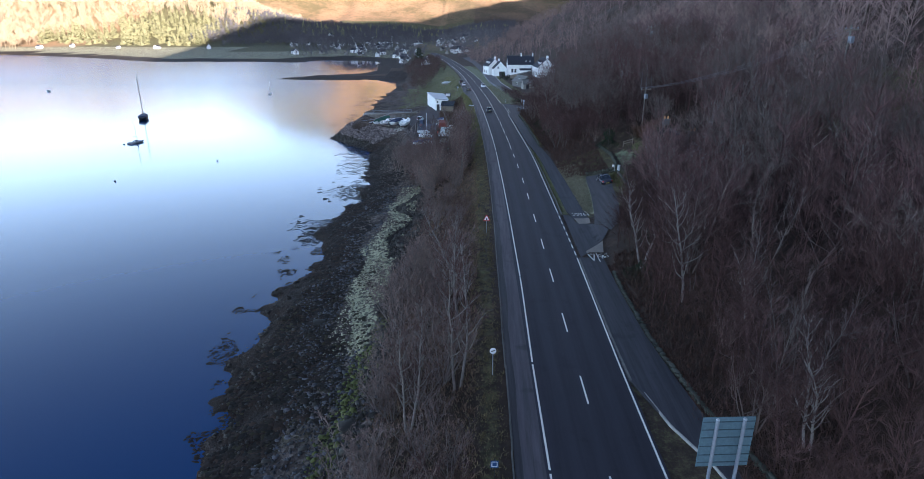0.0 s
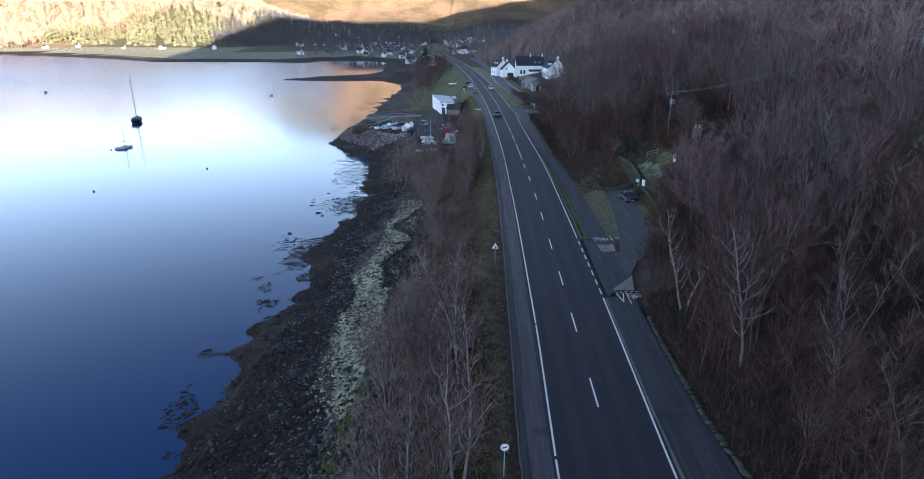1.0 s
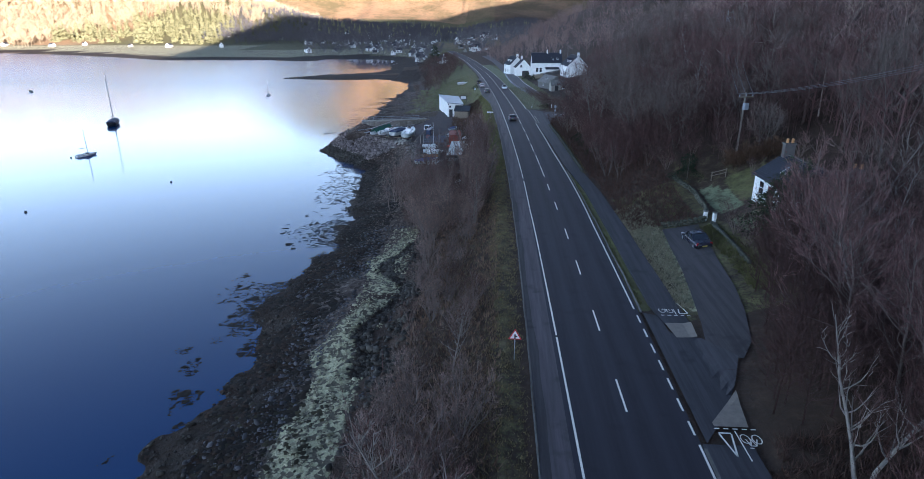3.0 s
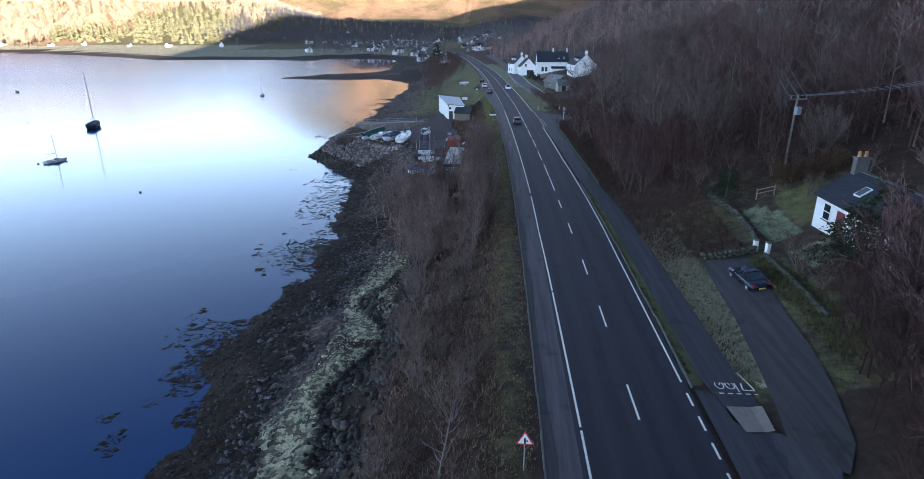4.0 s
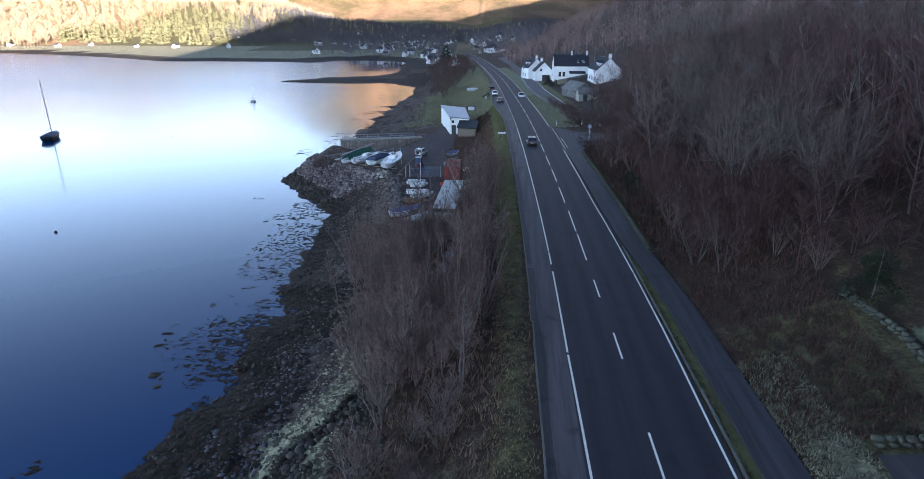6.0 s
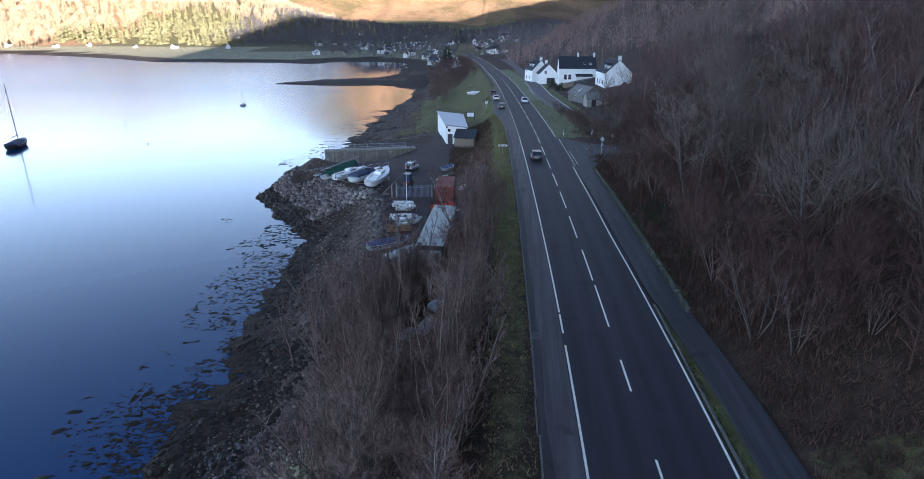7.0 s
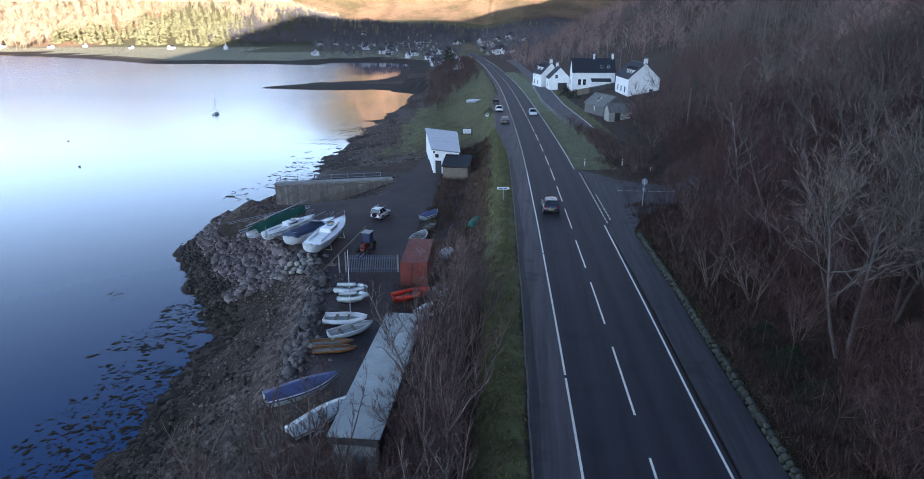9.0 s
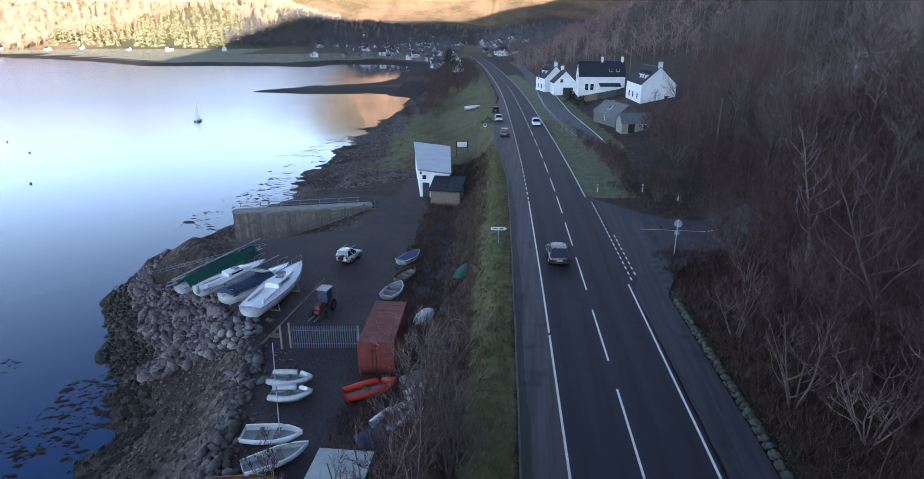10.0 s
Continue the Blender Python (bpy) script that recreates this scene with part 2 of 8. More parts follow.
def ground_material():
    m, n, l, b = nodes_of("ground")
    co = n.new("ShaderNodeTexCoord").outputs["Object"]
    z1, z2 = n.new("ShaderNodeVertexColor"), n.new("ShaderNodeVertexColor")
    z1.layer_name, z2.layer_name = "zone", "zone_b"
    s1, s2 = n.new("ShaderNodeSeparateColor"), n.new("ShaderNodeSeparateColor")
    l.new(z1.outputs[0], s1.inputs[0])
    l.new(z2.outputs[0], s2.inputs[0])
    big, mid, fine = noise_tex(n, l, 0.13, 5, 0.6, co), noise_tex(n, l, 0.9, 6, 0.65, co), noise_tex(n, l, 6, 5, 0.7, co)
    litter = ramp(n, l, mid, [(0.25, (0.026, 0.014, 0.011)), (0.5, (0.056, 0.031, 0.023)), (0.75, (0.098, 0.057, 0.041))])
    litter = mixc(n, l, math_n(n, l, "MULTIPLY", fine, 0.5), litter, (0.035, 0.034, 0.018))
    grass = ramp(n, l, mid, [(0.25, (0.056, 0.056, 0.021)), (0.5, (0.105, 0.104, 0.040)), (0.78, (0.19, 0.18, 0.076))])
    grass = mixc(n, l, ramp(n, l, noise_tex(n, l, 0.35, 4, 0.6, co), [(0.46, (0, 0, 0)), (0.66, (0.6, 0.6, 0.6))]), grass, (0.105, 0.080, 0.045))
    vor = n.new("ShaderNodeTexVoronoi")
    vor.inputs["Scale"].default_value = 3.2
    l.new(co, vor.inputs["Vector"])
    pebble = ramp(n, l, vor.outputs["Color"], [(0.1, (0.023, 0.016, 0.013)), (0.5, (0.062, 0.044, 0.036)), (0.95, (0.165, 0.132, 0.112))])
    weed = ramp(n, l, mid, [(0.3, (0.010, 0.0056, 0.0034)), (0.6, (0.024, 0.0132, 0.0074)), (0.85, (0.052, 0.030, 0.014))])
    tar = ramp(n, l, fine, [(0.25, (0.034, 0.026, 0.030)), (0.75, (0.072, 0.056, 0.062))])
    tar = mixc(n, l, ramp(n, l, noise_tex(n, l, 0.28, 6, 0.65, co), [(0.4, (0, 0, 0)), (0.68, (0.8, 0.8, 0.8))]), tar, (0.080, 0.062, 0.055))
    pale = ramp(n, l, fine, [(0.25, (0.19, 0.18, 0.095)), (0.5, (0.38, 0.36, 0.22)), (0.75, (0.53, 0.51, 0.36))])
    pale = mixc(n, l, ramp(n, l, mid, [(0.5, (0, 0, 0)), (0.7, (1, 1, 1))]), pale, (0.13, 0.12, 0.08))
    pale = mixc(n, l, ramp(n, l, vor.outputs["Color"], [(0.42, (1, 1, 1)), (0.6, (0, 0, 0))]), pale, mixc(n, l, 0.35, pebble, (0.16, 0.15, 0.10)))
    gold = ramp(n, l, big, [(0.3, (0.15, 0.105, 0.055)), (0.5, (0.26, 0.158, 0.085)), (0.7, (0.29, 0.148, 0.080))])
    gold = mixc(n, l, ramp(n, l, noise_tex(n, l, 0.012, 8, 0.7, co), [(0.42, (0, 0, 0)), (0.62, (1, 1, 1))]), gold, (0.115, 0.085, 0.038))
    frost = ramp(n, l, mid, [(0.3, (0.090, 0.104, 0.056)), (0.7, (0.205, 0.222, 0.132))])

    def ragged(mask):
        v = math_n(n, l, "ADD", mask, math_n(n, l, "MULTIPLY_ADD", math_n(n, l, "ADD", mid, fine), 0.75))
        v.node.inputs[1].links[0].from_node.inputs[2].default_value = -0.75
        w = n.new("ShaderNodeMapRange")
        w.inputs[1].default_value, w.inputs[2].default_value = 0.36, 0.64
        l.new(v, w.inputs[0])
        return w.outputs[0]
    col = litter
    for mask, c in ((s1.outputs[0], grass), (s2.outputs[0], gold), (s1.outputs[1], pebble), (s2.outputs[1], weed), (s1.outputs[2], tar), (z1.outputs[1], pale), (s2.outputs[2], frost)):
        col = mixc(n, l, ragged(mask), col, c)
    l.new(col, b.inputs["Base Color"])
    b.inputs["Roughness"].default_value = 0.85
    b.inputs["Specular IOR Level"].default_value = 0.25
    hgt = math_n(n, l, "ADD", math_n(n, l, "MULTIPLY", vor.outputs["Distance"], 0.6), fine)
    bump(n, l, hgt, 0.7, 0.12, b)
    return m


def water_material():
    m, n, l, b = nodes_of("water")
    co = n.new("ShaderNodeTexCoord").outputs["Object"]
    b.inputs["Base Color"].default_value = (0.004, 0.034, 0.118, 1)
    sp = n.new("ShaderNodeSeparateXYZ")
    l.new(co, sp.inputs[0])
    calm = n.new("ShaderNodeMapRange")
    calm.inputs[1].default_value, calm.inputs[2].default_value, calm.inputs[3].default_value, calm.inputs[4].default_value = -16, 14, 1.0, 0.0
    edge = math_n(n, l, "MULTIPLY_ADD", sp.outputs[1], 0.27)
    edge.node.inputs[2].default_value = -14.0
    edge = math_n(n, l, "ADD", sp.outputs[0], edge)
    l.new(math_n(n, l, "ADD", edge, math_n(n, l, "MULTIPLY", noise_tex(n, l, 0.02, 4, 0.6, co), 30.0)), calm.inputs[0])
    breeze = n.new("ShaderNodeMapRange")
    breeze.inputs[1].default_value, breeze.inputs[2].default_value, breeze.inputs[3].default_value, breeze.inputs[4].default_value = 150, 300, 0.06, 0.20
    l.new(sp.outputs[1], breeze.inputs[0])
    ruffle = math_n(n, l, "MULTIPLY_ADD", math_n(n, l, "MULTIPLY", calm.outputs[0], breeze.outputs[0]), 1.0)
    ruffle.node.inputs[2].default_value = 0.06
    l.new(ruffle, b.inputs["Roughness"])
    b.inputs["IOR"].default_value = 1.333
    w = n.new("ShaderNodeTexNoise")
    w.inputs["Scale"].default_value, w.inputs["Detail"].default_value = 0.35, 3.0
    mp = n.new("ShaderNodeMapping")
    mp.inputs["Scale"].default_value = (1.0, 0.45, 1.0)
    l.new(co, mp.inputs[0])
    l.new(mp.outputs[0], w.inputs["Vector"])
    bump(n, l, w.outputs["Fac"], 0.06, 0.15, b)
    return m


def asphalt_material(name, lo, hi, tracks=False):
    m, n, l, b = nodes_of(name)
    co = n.new("ShaderNodeTexCoord").outputs["Object"]
    fine, mid, big = noise_tex(n, l, 28, 4, 0.7, co), noise_tex(n, l, 1.3, 5, 0.6, co), noise_tex(n, l, 0.12, 4, 0.6, co)
    base = ramp(n, l, fine, [(0.3, lo), (0.7, hi)])
    base = mixc(n, l, math_n(n, l, "MULTIPLY", mid, 0.5), base, tuple(c * 0.6 for c in lo))
    base = mixc(n, l, math_n(n, l, "MULTIPLY", big, 0.3), base, tuple(c * 1.5 for c in hi))
    mp = n.new("ShaderNodeMapping")
    mp.inputs["Scale"].default_value = (2.6, 0.10, 1.0)
    l.new(co, mp.inputs[0])
    streak = ramp(n, l, noise_tex(n, l, 1.0, 6, 0.7, mp.outputs[0]), [(0.40, (0, 0, 0)), (0.66, (0.75, 0.75, 0.75))])
    base = mixc(n, l, streak, base, tuple(c * 1.55 for c in hi))
    patchy = ramp(n, l, noise_tex(n, l, 0.55, 3, 0.5, co), [(0.30, (0.6, 0.6, 0.6)), (0.40, (0, 0, 0))])
    base = mixc(n, l, patchy, base, tuple(c * 0.8 for c in lo))
    if tracks:
        uv = n.new("ShaderNodeUVMap")
        sp = n.new("ShaderNodeSeparateXYZ")
        l.new(uv.outputs[0], sp.inputs[0])
        wv = math_n(n, l, "COSINE", math_n(n, l, "MULTIPLY", sp.outputs[0], 2 * math.pi / 1.5))
        wv = math_n(n, l, "MULTIPLY_ADD", wv, 0.22)
        wv.node.inputs[2].default_value = 0.25
        base = mixc(n, l, math_n(n, l, "MULTIPLY", wv, math_n(n, l, "MULTIPLY_ADD", mid, 1.0, True)), base, tuple(c * 2.0 for c in hi))
    l.new(base, b.inputs["Base Color"])
    b.inputs["Roughness"].default_value = 0.72
    b.inputs["Specular IOR Level"].default_value = 0.35
    bump(n, l, fine, 0.5, 0.006, b)
    return m


def twig_material(name, dark, light):
    m, n, l, b = nodes_of(name)
    g = n.new("ShaderNodeNewGeometry")
    o = n.new("ShaderNodeObjectInfo")
    v = math_n(n, l, "ADD", math_n(n, l, "MULTIPLY", g.outputs["Random Per Island"], 0.6), math_n(n, l, "MULTIPLY", o.outputs["Random"], 0.4))
    mid = tuple(p * 0.62 + q * 0.38 for p, q in zip(dark, light))
    l.new(ramp(n, l, v, [(0.05, dark), (0.6, mid), (0.95, tuple(q * 1.15 for q in light))]), b.inputs["Base Color"])
    b.inputs["Roughness"].default_value = 0.8
    b.inputs["Specular IOR Level"].default_value = 0.2
    return m


MAT_GROUND = ground_material()
MAT_WATER = water_material()
MAT_ROAD = asphalt_material("road_asphalt", (0.0100, 0.0086, 0.0124), (0.0190, 0.0164, 0.0226), True)
MAT_SHOULDER = asphalt_material("shoulder_asphalt", (0.042, 0.034, 0.038), (0.080, 0.067, 0.072))
MAT_PATH = asphalt_material("path_asphalt", (0.025, 0.0225, 0.026), (0.046, 0.042, 0.047))
MAT_DRIVE = asphalt_material("driveway_tarmac", (0.020, 0.017, 0.018), (0.046, 0.039, 0.041))
MAT_LINE = plain("road_paint", (0.84, 0.79, 0.70), 0.6, vary=0.3, scale=9)
MAT_KERB = plain("kerb_stone", (0.17, 0.158, 0.142), 0.85, vary=0.55, scale=1.4, bump_d=0.01, rand=0.5)
MAT_KERB_P = plain("pale_kerb", (0.33, 0.315, 0.29), 0.85, vary=0.4, scale=2.0, bump_d=0.006)
MAT_LICHEN = plain("lichened_bark", (0.122, 0.103, 0.090), 0.9, vary=0.45, scale=3, bump_d=0.02, rand=0.35)
MAT_BARK_RED = plain("red_brown_bark", (0.17, 0.125, 0.105), 0.9, vary=0.45, scale=5, bump_d=0.02, rand=0.5)
MAT_BARK = plain("grey_bark", (0.125, 0.098, 0.086), 0.9, vary=0.5, scale=5, bump_d=0.02, rand=0.5)
MAT_BIRCH = plain("birch_bark", (0.22, 0.195, 0.175), 0.8, vary=0.5, scale=4, bump_d=0.01, rand=0.4)
MAT_TWIG = twig_material("grey_twigs", (0.0748, 0.0396, 0.0385), (0.1869, 0.1067, 0.0990))
MAT_TWIG_RED = twig_material("red_brown_twigs", (0.0494, 0.0263, 0.0235), (0.1204, 0.0667, 0.0583))
MAT_TWIG_ASH = twig_material("grey_brown_ash_twigs", (0.0779, 0.0573, 0.0500), (0.2011, 0.1537, 0.1342))
MAT_TWIG_LIGHT = twig_material("silvery_lichened_limbs", (0.150, 0.122, 0.104), (0.36, 0.305, 0.255))
MAT_TWIG_PALE = twig_material("pale_lichen_twigs", (0.1087, 0.0794, 0.0713), (0.2838, 0.2185, 0.1932))
MAT_TWIG_FAR = twig_material("hillside_twigs", (0.1317, 0.0819, 0.0742), (0.3427, 0.2381, 0.2125))
MAT_TWIG_BACK = twig_material("far_woodland_twigs", (0.084, 0.054, 0.048), (0.215, 0.152, 0.135))
MAT_TWIG_BANK = twig_material("bank_twigs", (0.1227, 0.0806, 0.0691), (0.3199, 0.2253, 0.1920))
MAT_TWIG_HEDGE = twig_material("beech_hedge_leaves", (0.060, 0.034, 0.022), (0.150, 0.088, 0.054))
MAT_BARK_BANK = plain("pale_grey_bark", (0.1650, 0.1340, 0.1170), 0.9, vary=0.4, scale=5, bump_d=0.02, rand=0.5)
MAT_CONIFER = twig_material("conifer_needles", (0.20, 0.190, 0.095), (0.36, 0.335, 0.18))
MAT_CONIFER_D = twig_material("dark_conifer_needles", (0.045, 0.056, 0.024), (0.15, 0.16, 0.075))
MAT_LARCH = twig_material("golden_larch", (0.28, 0.212, 0.135), (0.42, 0.330, 0.22))
# distance haze is painted into this twig colour as a bluish slate tint
MAT_TWIG_HAZE = twig_material("haze_tinted_twigs", (0.080, 0.074, 0.080), (0.165, 0.152, 0.160))
MAT_BUSH = twig_material("evergreen_leaves", (0.011, 0.021, 0.010), (0.038, 0.052, 0.024))


# ---- mesh helpers ----
def raw_mesh(name, verts, faces, mat, uvs=None):
    me = bpy.data.meshes.new(name)
    me.from_pydata(verts if isinstance(verts, list) else verts.tolist(), [], faces if isinstance(faces, list) else faces.tolist())
    me.materials.append(mat)
    me.update()
    return me


def tri_mesh(name, V, F, mat):
    """Fast mesh of triangles from arrays."""
    me = bpy.data.meshes.new(name)
    V, F = np.asarray(V, np.float32), np.asarray(F, np.int32)
    me.vertices.add(len(V))
    me.vertices.foreach_set("co", V.ravel())
    me.loops.add(F.size)
    me.loops.foreach_set("vertex_index", F.ravel())
    me.polygons.add(len(F))
    me.polygons.foreach_set("loop_start", np.arange(0, F.size, F.shape[1], dtype=np.int32))
    me.polygons.foreach_set("loop_total", np.full(len(F), F.shape[1], dtype=np.int32))
    me.materials.append(mat)
    me.update(calc_edges=True)
    me.validate()
    return me


def smooth(me):
    me.polygons.foreach_set("use_smooth", [True] * len(me.polygons))


def child(name, me, parent, label="", kind=""):
    ob = new(name, me)
    ob.parent = parent
    return tagged(ob, label, kind=kind)


def part(name, bm, mat, parent=None, label="", shade=False):
    me = bpy.data.meshes.new(name)
    bmesh.ops.recalc_face_normals(bm, faces=bm.faces)
    bm.to_mesh(me)
    bm.free()
    me.materials.append(mat)
    if shade:
        smooth(me)
    ob = new(name, me)
    if parent is not None:
        ob.parent = parent
    return tagged(ob, label)


def thing(name, m, label, category, group="", kind=""):
    ob = new(name)
    ob.empty_display_size = 0.2
    ob.matrix_world = m
    return tagged(ob, label, category, group, kind)


def box(bm, cx, cy, cz, sx, sy, sz, bev=0.0, rot=None):
    r = bmesh.ops.create_cube(bm, size=1.0, matrix=Matrix.Translation((cx, cy, cz)) @ (rot or Matrix()) @ Matrix.Diagonal((sx, sy, sz, 1)))
    if bev:
        es = list({e for v in r["verts"] for e in v.link_edges})
        bmesh.ops.bevel(bm, geom=es, offset=bev, segments=2, affect="EDGES", profile=0.5)
    return bm


def boxm(cx, cy, cz, sx, sy, sz, bev=0.0, rot=None):
    return box(bmesh.new(), cx, cy, cz, sx, sy, sz, bev, rot)


def rod(bm, a, b, ra, rb=None, seg=8):
    a, b = Vector(a), Vector(b)
    d = b - a
    q = d.to_track_quat("Z", "Y").to_matrix().to_4x4()
    bmesh.ops.create_cone(bm, cap_ends=True, segments=seg, radius1=ra, radius2=ra if rb is None else rb, depth=d.length,
                          matrix=Matrix.Translation((a + b) / 2) @ q)
    return bm


def rodm(a, b, ra, rb=None, seg=8):
    return rod(bmesh.new(), a, b, ra, rb, seg)


# ---- ground and water ----
def grid_axis(lo, hi, a, b, fine, grow=1.09, top=70.0):
    mid = list(np.arange(a, b + 1e-6, fine))
    up, s = [], fine
    while (up[-1] if up else b) < hi:
        s = min(s * grow, top)
        up.append((up[-1] if up else b) + s)
    dn, s = [], fine
    while (dn[-1] if dn else a) > lo:
        s = min(s * grow, top)
        dn.append((dn[-1] if dn else a) - s)
    return np.array(dn[::-1] + mid + up)


def build_ground():
    gx = grid_axis(-2600, 2600, -56, 26, 0.5, 1.06, 45)
    gy = grid_axis(-900, 4300, -14, 215, 0.6, 1.05, 40)
    X, Y = np.meshgrid(gx, gy)
    x, y = X.ravel(), Y.ravel()
    z = ground_z(x, y)
    V = np.stack([x, y, z], 1)
    nx, ny = len(gx), len(gy)
    i = (np.arange(ny - 1)[:, None] * nx + np.arange(nx - 1)[None, :]).ravel()
    F = np.stack([i, i + 1, i + nx + 1, i + nx], 1)
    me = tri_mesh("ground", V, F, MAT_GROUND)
    smooth(me)
    d, c = shore_d(x, y), road_c(y)
    off = x - c
    grass = np.zeros_like(x)
    verge_w = np.interp(y, [-50, 10, 30, 60, 80, 110, 160, 230, 300], [1.4, 1.5, 2.0, 2.2, 2.4, 2.4, 4, 8, 6])
    grass = np.maximum(grass, np.interp(y, [70, 100], [0.46, 1.0]) * step(0, 0.6, -4.8 - off) * (1 - step(verge_w - 0.6, verge_w + 0.5, -5.2 - off)))
    grass = np.maximum(grass, 0.42 * step(-13.5, -8, off) * (1 - step(-6, -5, off)) * (y < 60) * vnoise(x, y, 4, 12))
    grass = np.maximum(grass, step(165, 185, y) * (1 - step(300, 340, y)) * step(6, 14, d) * (off < -5) * (0.6 + 0.6 * vnoise(x, y, 9, 33)))
    grass = np.maximum(grass, (off > 2.5) * (off < 7.5) * ((y > 38) & (y < 80) & (off < 4.6) | (y > 142) & (y < 300) ))
    grass = np.maximum(grass, 0.40 * (off > 2.5) * (off < 6.4) * (y < 4))
    grass = np.maximum(grass, 0.5 * ((x > 6) & (x < 14.5) & (y > 36) & (y < 66)))
    grass = np.maximum(grass, 0.8 * (off > 5) * (off < 13) * step(150, 175, y) * (1 - step(300, 360, y)))
    fl = step(430, 560, y) * (x < c + 60)
    grass = np.maximum(grass, 0.55 * fl * (d > 20))
    marsh = 0.45 * step(500, 560, y) * (x < c + 20) * step(30, 60, d)
    frost = ((np.abs(x - 15.9) < 1.15 + 0.5 * vnoise(x, y, 2, 30)) & (y > 55.0) & (y < 62.6 - 1.4 * np.clip(x - 15.8, 0, 3))).astype(float) * 0.6
    frost = np.maximum(frost, 0.48 * (x > 14.6) * (x < 17.4) * (y > 49.5) * (y < 53.6))
    frost = np.maximum(frost, 1.1 * (off > 3.2) * (off < 8.0) * (y > 142) * (y < 330))
    grass = np.maximum(grass, 0.75 * np.clip(1.6 * vnoise(x, y, 3.0, 36) - 0.35, 0, 1) * (y < 22) * (x < -14.5) * (d > 4.5))
    grass = np.maximum(grass, 0.66 * (x > 17.2) * (x < 21.5) * (y > 56.2) * (y < 62.4))
    grass = np.maximum(grass, 0.36 * (x > 13.4) * (x < 25) * (y > 43) * (y < 71))
    frost = np.maximum(frost, 0.42 * (x > 6.6) * (x < 9.2) * (y > 38) * (y < 56))
    field = (x < -85) * step(26, 40, d) * (y > 480) * (1 - step(742, 752, y))
    mound = ((x + 38.6) / 6.6) ** 2 + ((y - 128.8) / 5.4) ** 2
    stone = (d > -8) * (1 - step(10.5, 13, d)) * (y < 420) * (off < -9)
    stone = 0.6 * stone
    stone = np.maximum(stone, ((y > 104) & (y < 172) & (z < 4.5) & (off < -14) & (mound > 1)).astype(float))
    weedy = np.clip(1.1 * (1 - step(3.5, 8.5, d)) + 1.5 * (vnoise(x, y, 8, 13) - 0.5), 0, 1) * (d > -6) * (off < -9) * np.interp(y, [80, 95], [1, 0.62])
    weedy = np.maximum(weedy, burn(x, y))
    weedy = np.maximum(weedy, 1.0 * ((y > 420) | (y > 322) & (x < -50)) * (d > -6) * (d < 26 + 60 * vnoise(x, y, 60, 35) * (x < -140)))
    yard = step(-25, -22, x) * (off < -10) * step(88, 97, y) * (1 - step(164, 176, y)) * (z > 4.3)
    yard = np.maximum(yard, (x > -42) * (x < -20) * step(116, 119, y) * (1 - step(150, 156, y)) * (z > 4.55) * (mound > 1))
    py = [13, 20, 26, 37, 40, 42.5, 45, 47, 49, 51, 53, 56, 60, 64, 66, 69, 71]
    pl = np.interp(y, py, [-17.2, -18.8, -20.6, -20.8, -21.4, -20.6, -20.8, -19.8, -18.6, -18.9, -19.4, -20.8, -21.5, -19.5, -18.8, -18.4, -17.6])
    pr_ = np.interp(y, py, [-16.8, -16.0, -16.0, -16.9, -17.2, -18.2, -17.4, -15.8, -15.9, -16.2, -16.4, -16.2, -17.2, -16.4, -16.5, -16.9, -17.4])
    wob = (vnoise(x, y, 2.2, 14) - 0.5) * 1.3
    pale = step(-0.9, 0.7, x - pl + wob) * step(-0.25, 0.35, pr_ - x + 0.4 * wob) * (y > 14) * (y < 71.5)
    pale = pale * (1 - 0.95 * burn(x, y)) * (0.62 + 0.5 * vnoise(x, y, 1.8, 31)) * (np.abs(y - 49.9 - 0.15 * (x + 17)) > 0.5)
    pale = np.maximum(pale, 0.58 * (x > 6.6) * (x < 9.0) * (y > 37) * (y < 56))
    pale = np.maximum(pale, 1.3 * field * np.where(x < -300, 1.0, 1 - step(80, 130, d)))
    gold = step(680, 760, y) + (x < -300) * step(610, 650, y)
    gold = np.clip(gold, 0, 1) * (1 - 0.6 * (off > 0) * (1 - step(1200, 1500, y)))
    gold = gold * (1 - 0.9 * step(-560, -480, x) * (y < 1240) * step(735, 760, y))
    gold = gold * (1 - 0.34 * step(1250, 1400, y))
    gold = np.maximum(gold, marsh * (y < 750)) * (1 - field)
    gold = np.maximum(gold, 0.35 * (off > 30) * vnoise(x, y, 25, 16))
    grass = np.maximum(grass, 0.75 * np.clip(1.5 - ((x - 39) / 8) ** 2 - ((y - 38) / 15) ** 2, 0, 1))
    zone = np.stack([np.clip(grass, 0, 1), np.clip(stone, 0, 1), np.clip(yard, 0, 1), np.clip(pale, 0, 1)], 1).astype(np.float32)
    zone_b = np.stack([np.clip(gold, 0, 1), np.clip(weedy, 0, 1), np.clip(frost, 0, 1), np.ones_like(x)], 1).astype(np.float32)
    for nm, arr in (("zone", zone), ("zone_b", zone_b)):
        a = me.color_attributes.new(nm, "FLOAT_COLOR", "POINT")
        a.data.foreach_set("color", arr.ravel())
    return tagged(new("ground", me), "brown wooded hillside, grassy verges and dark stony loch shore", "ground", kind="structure")


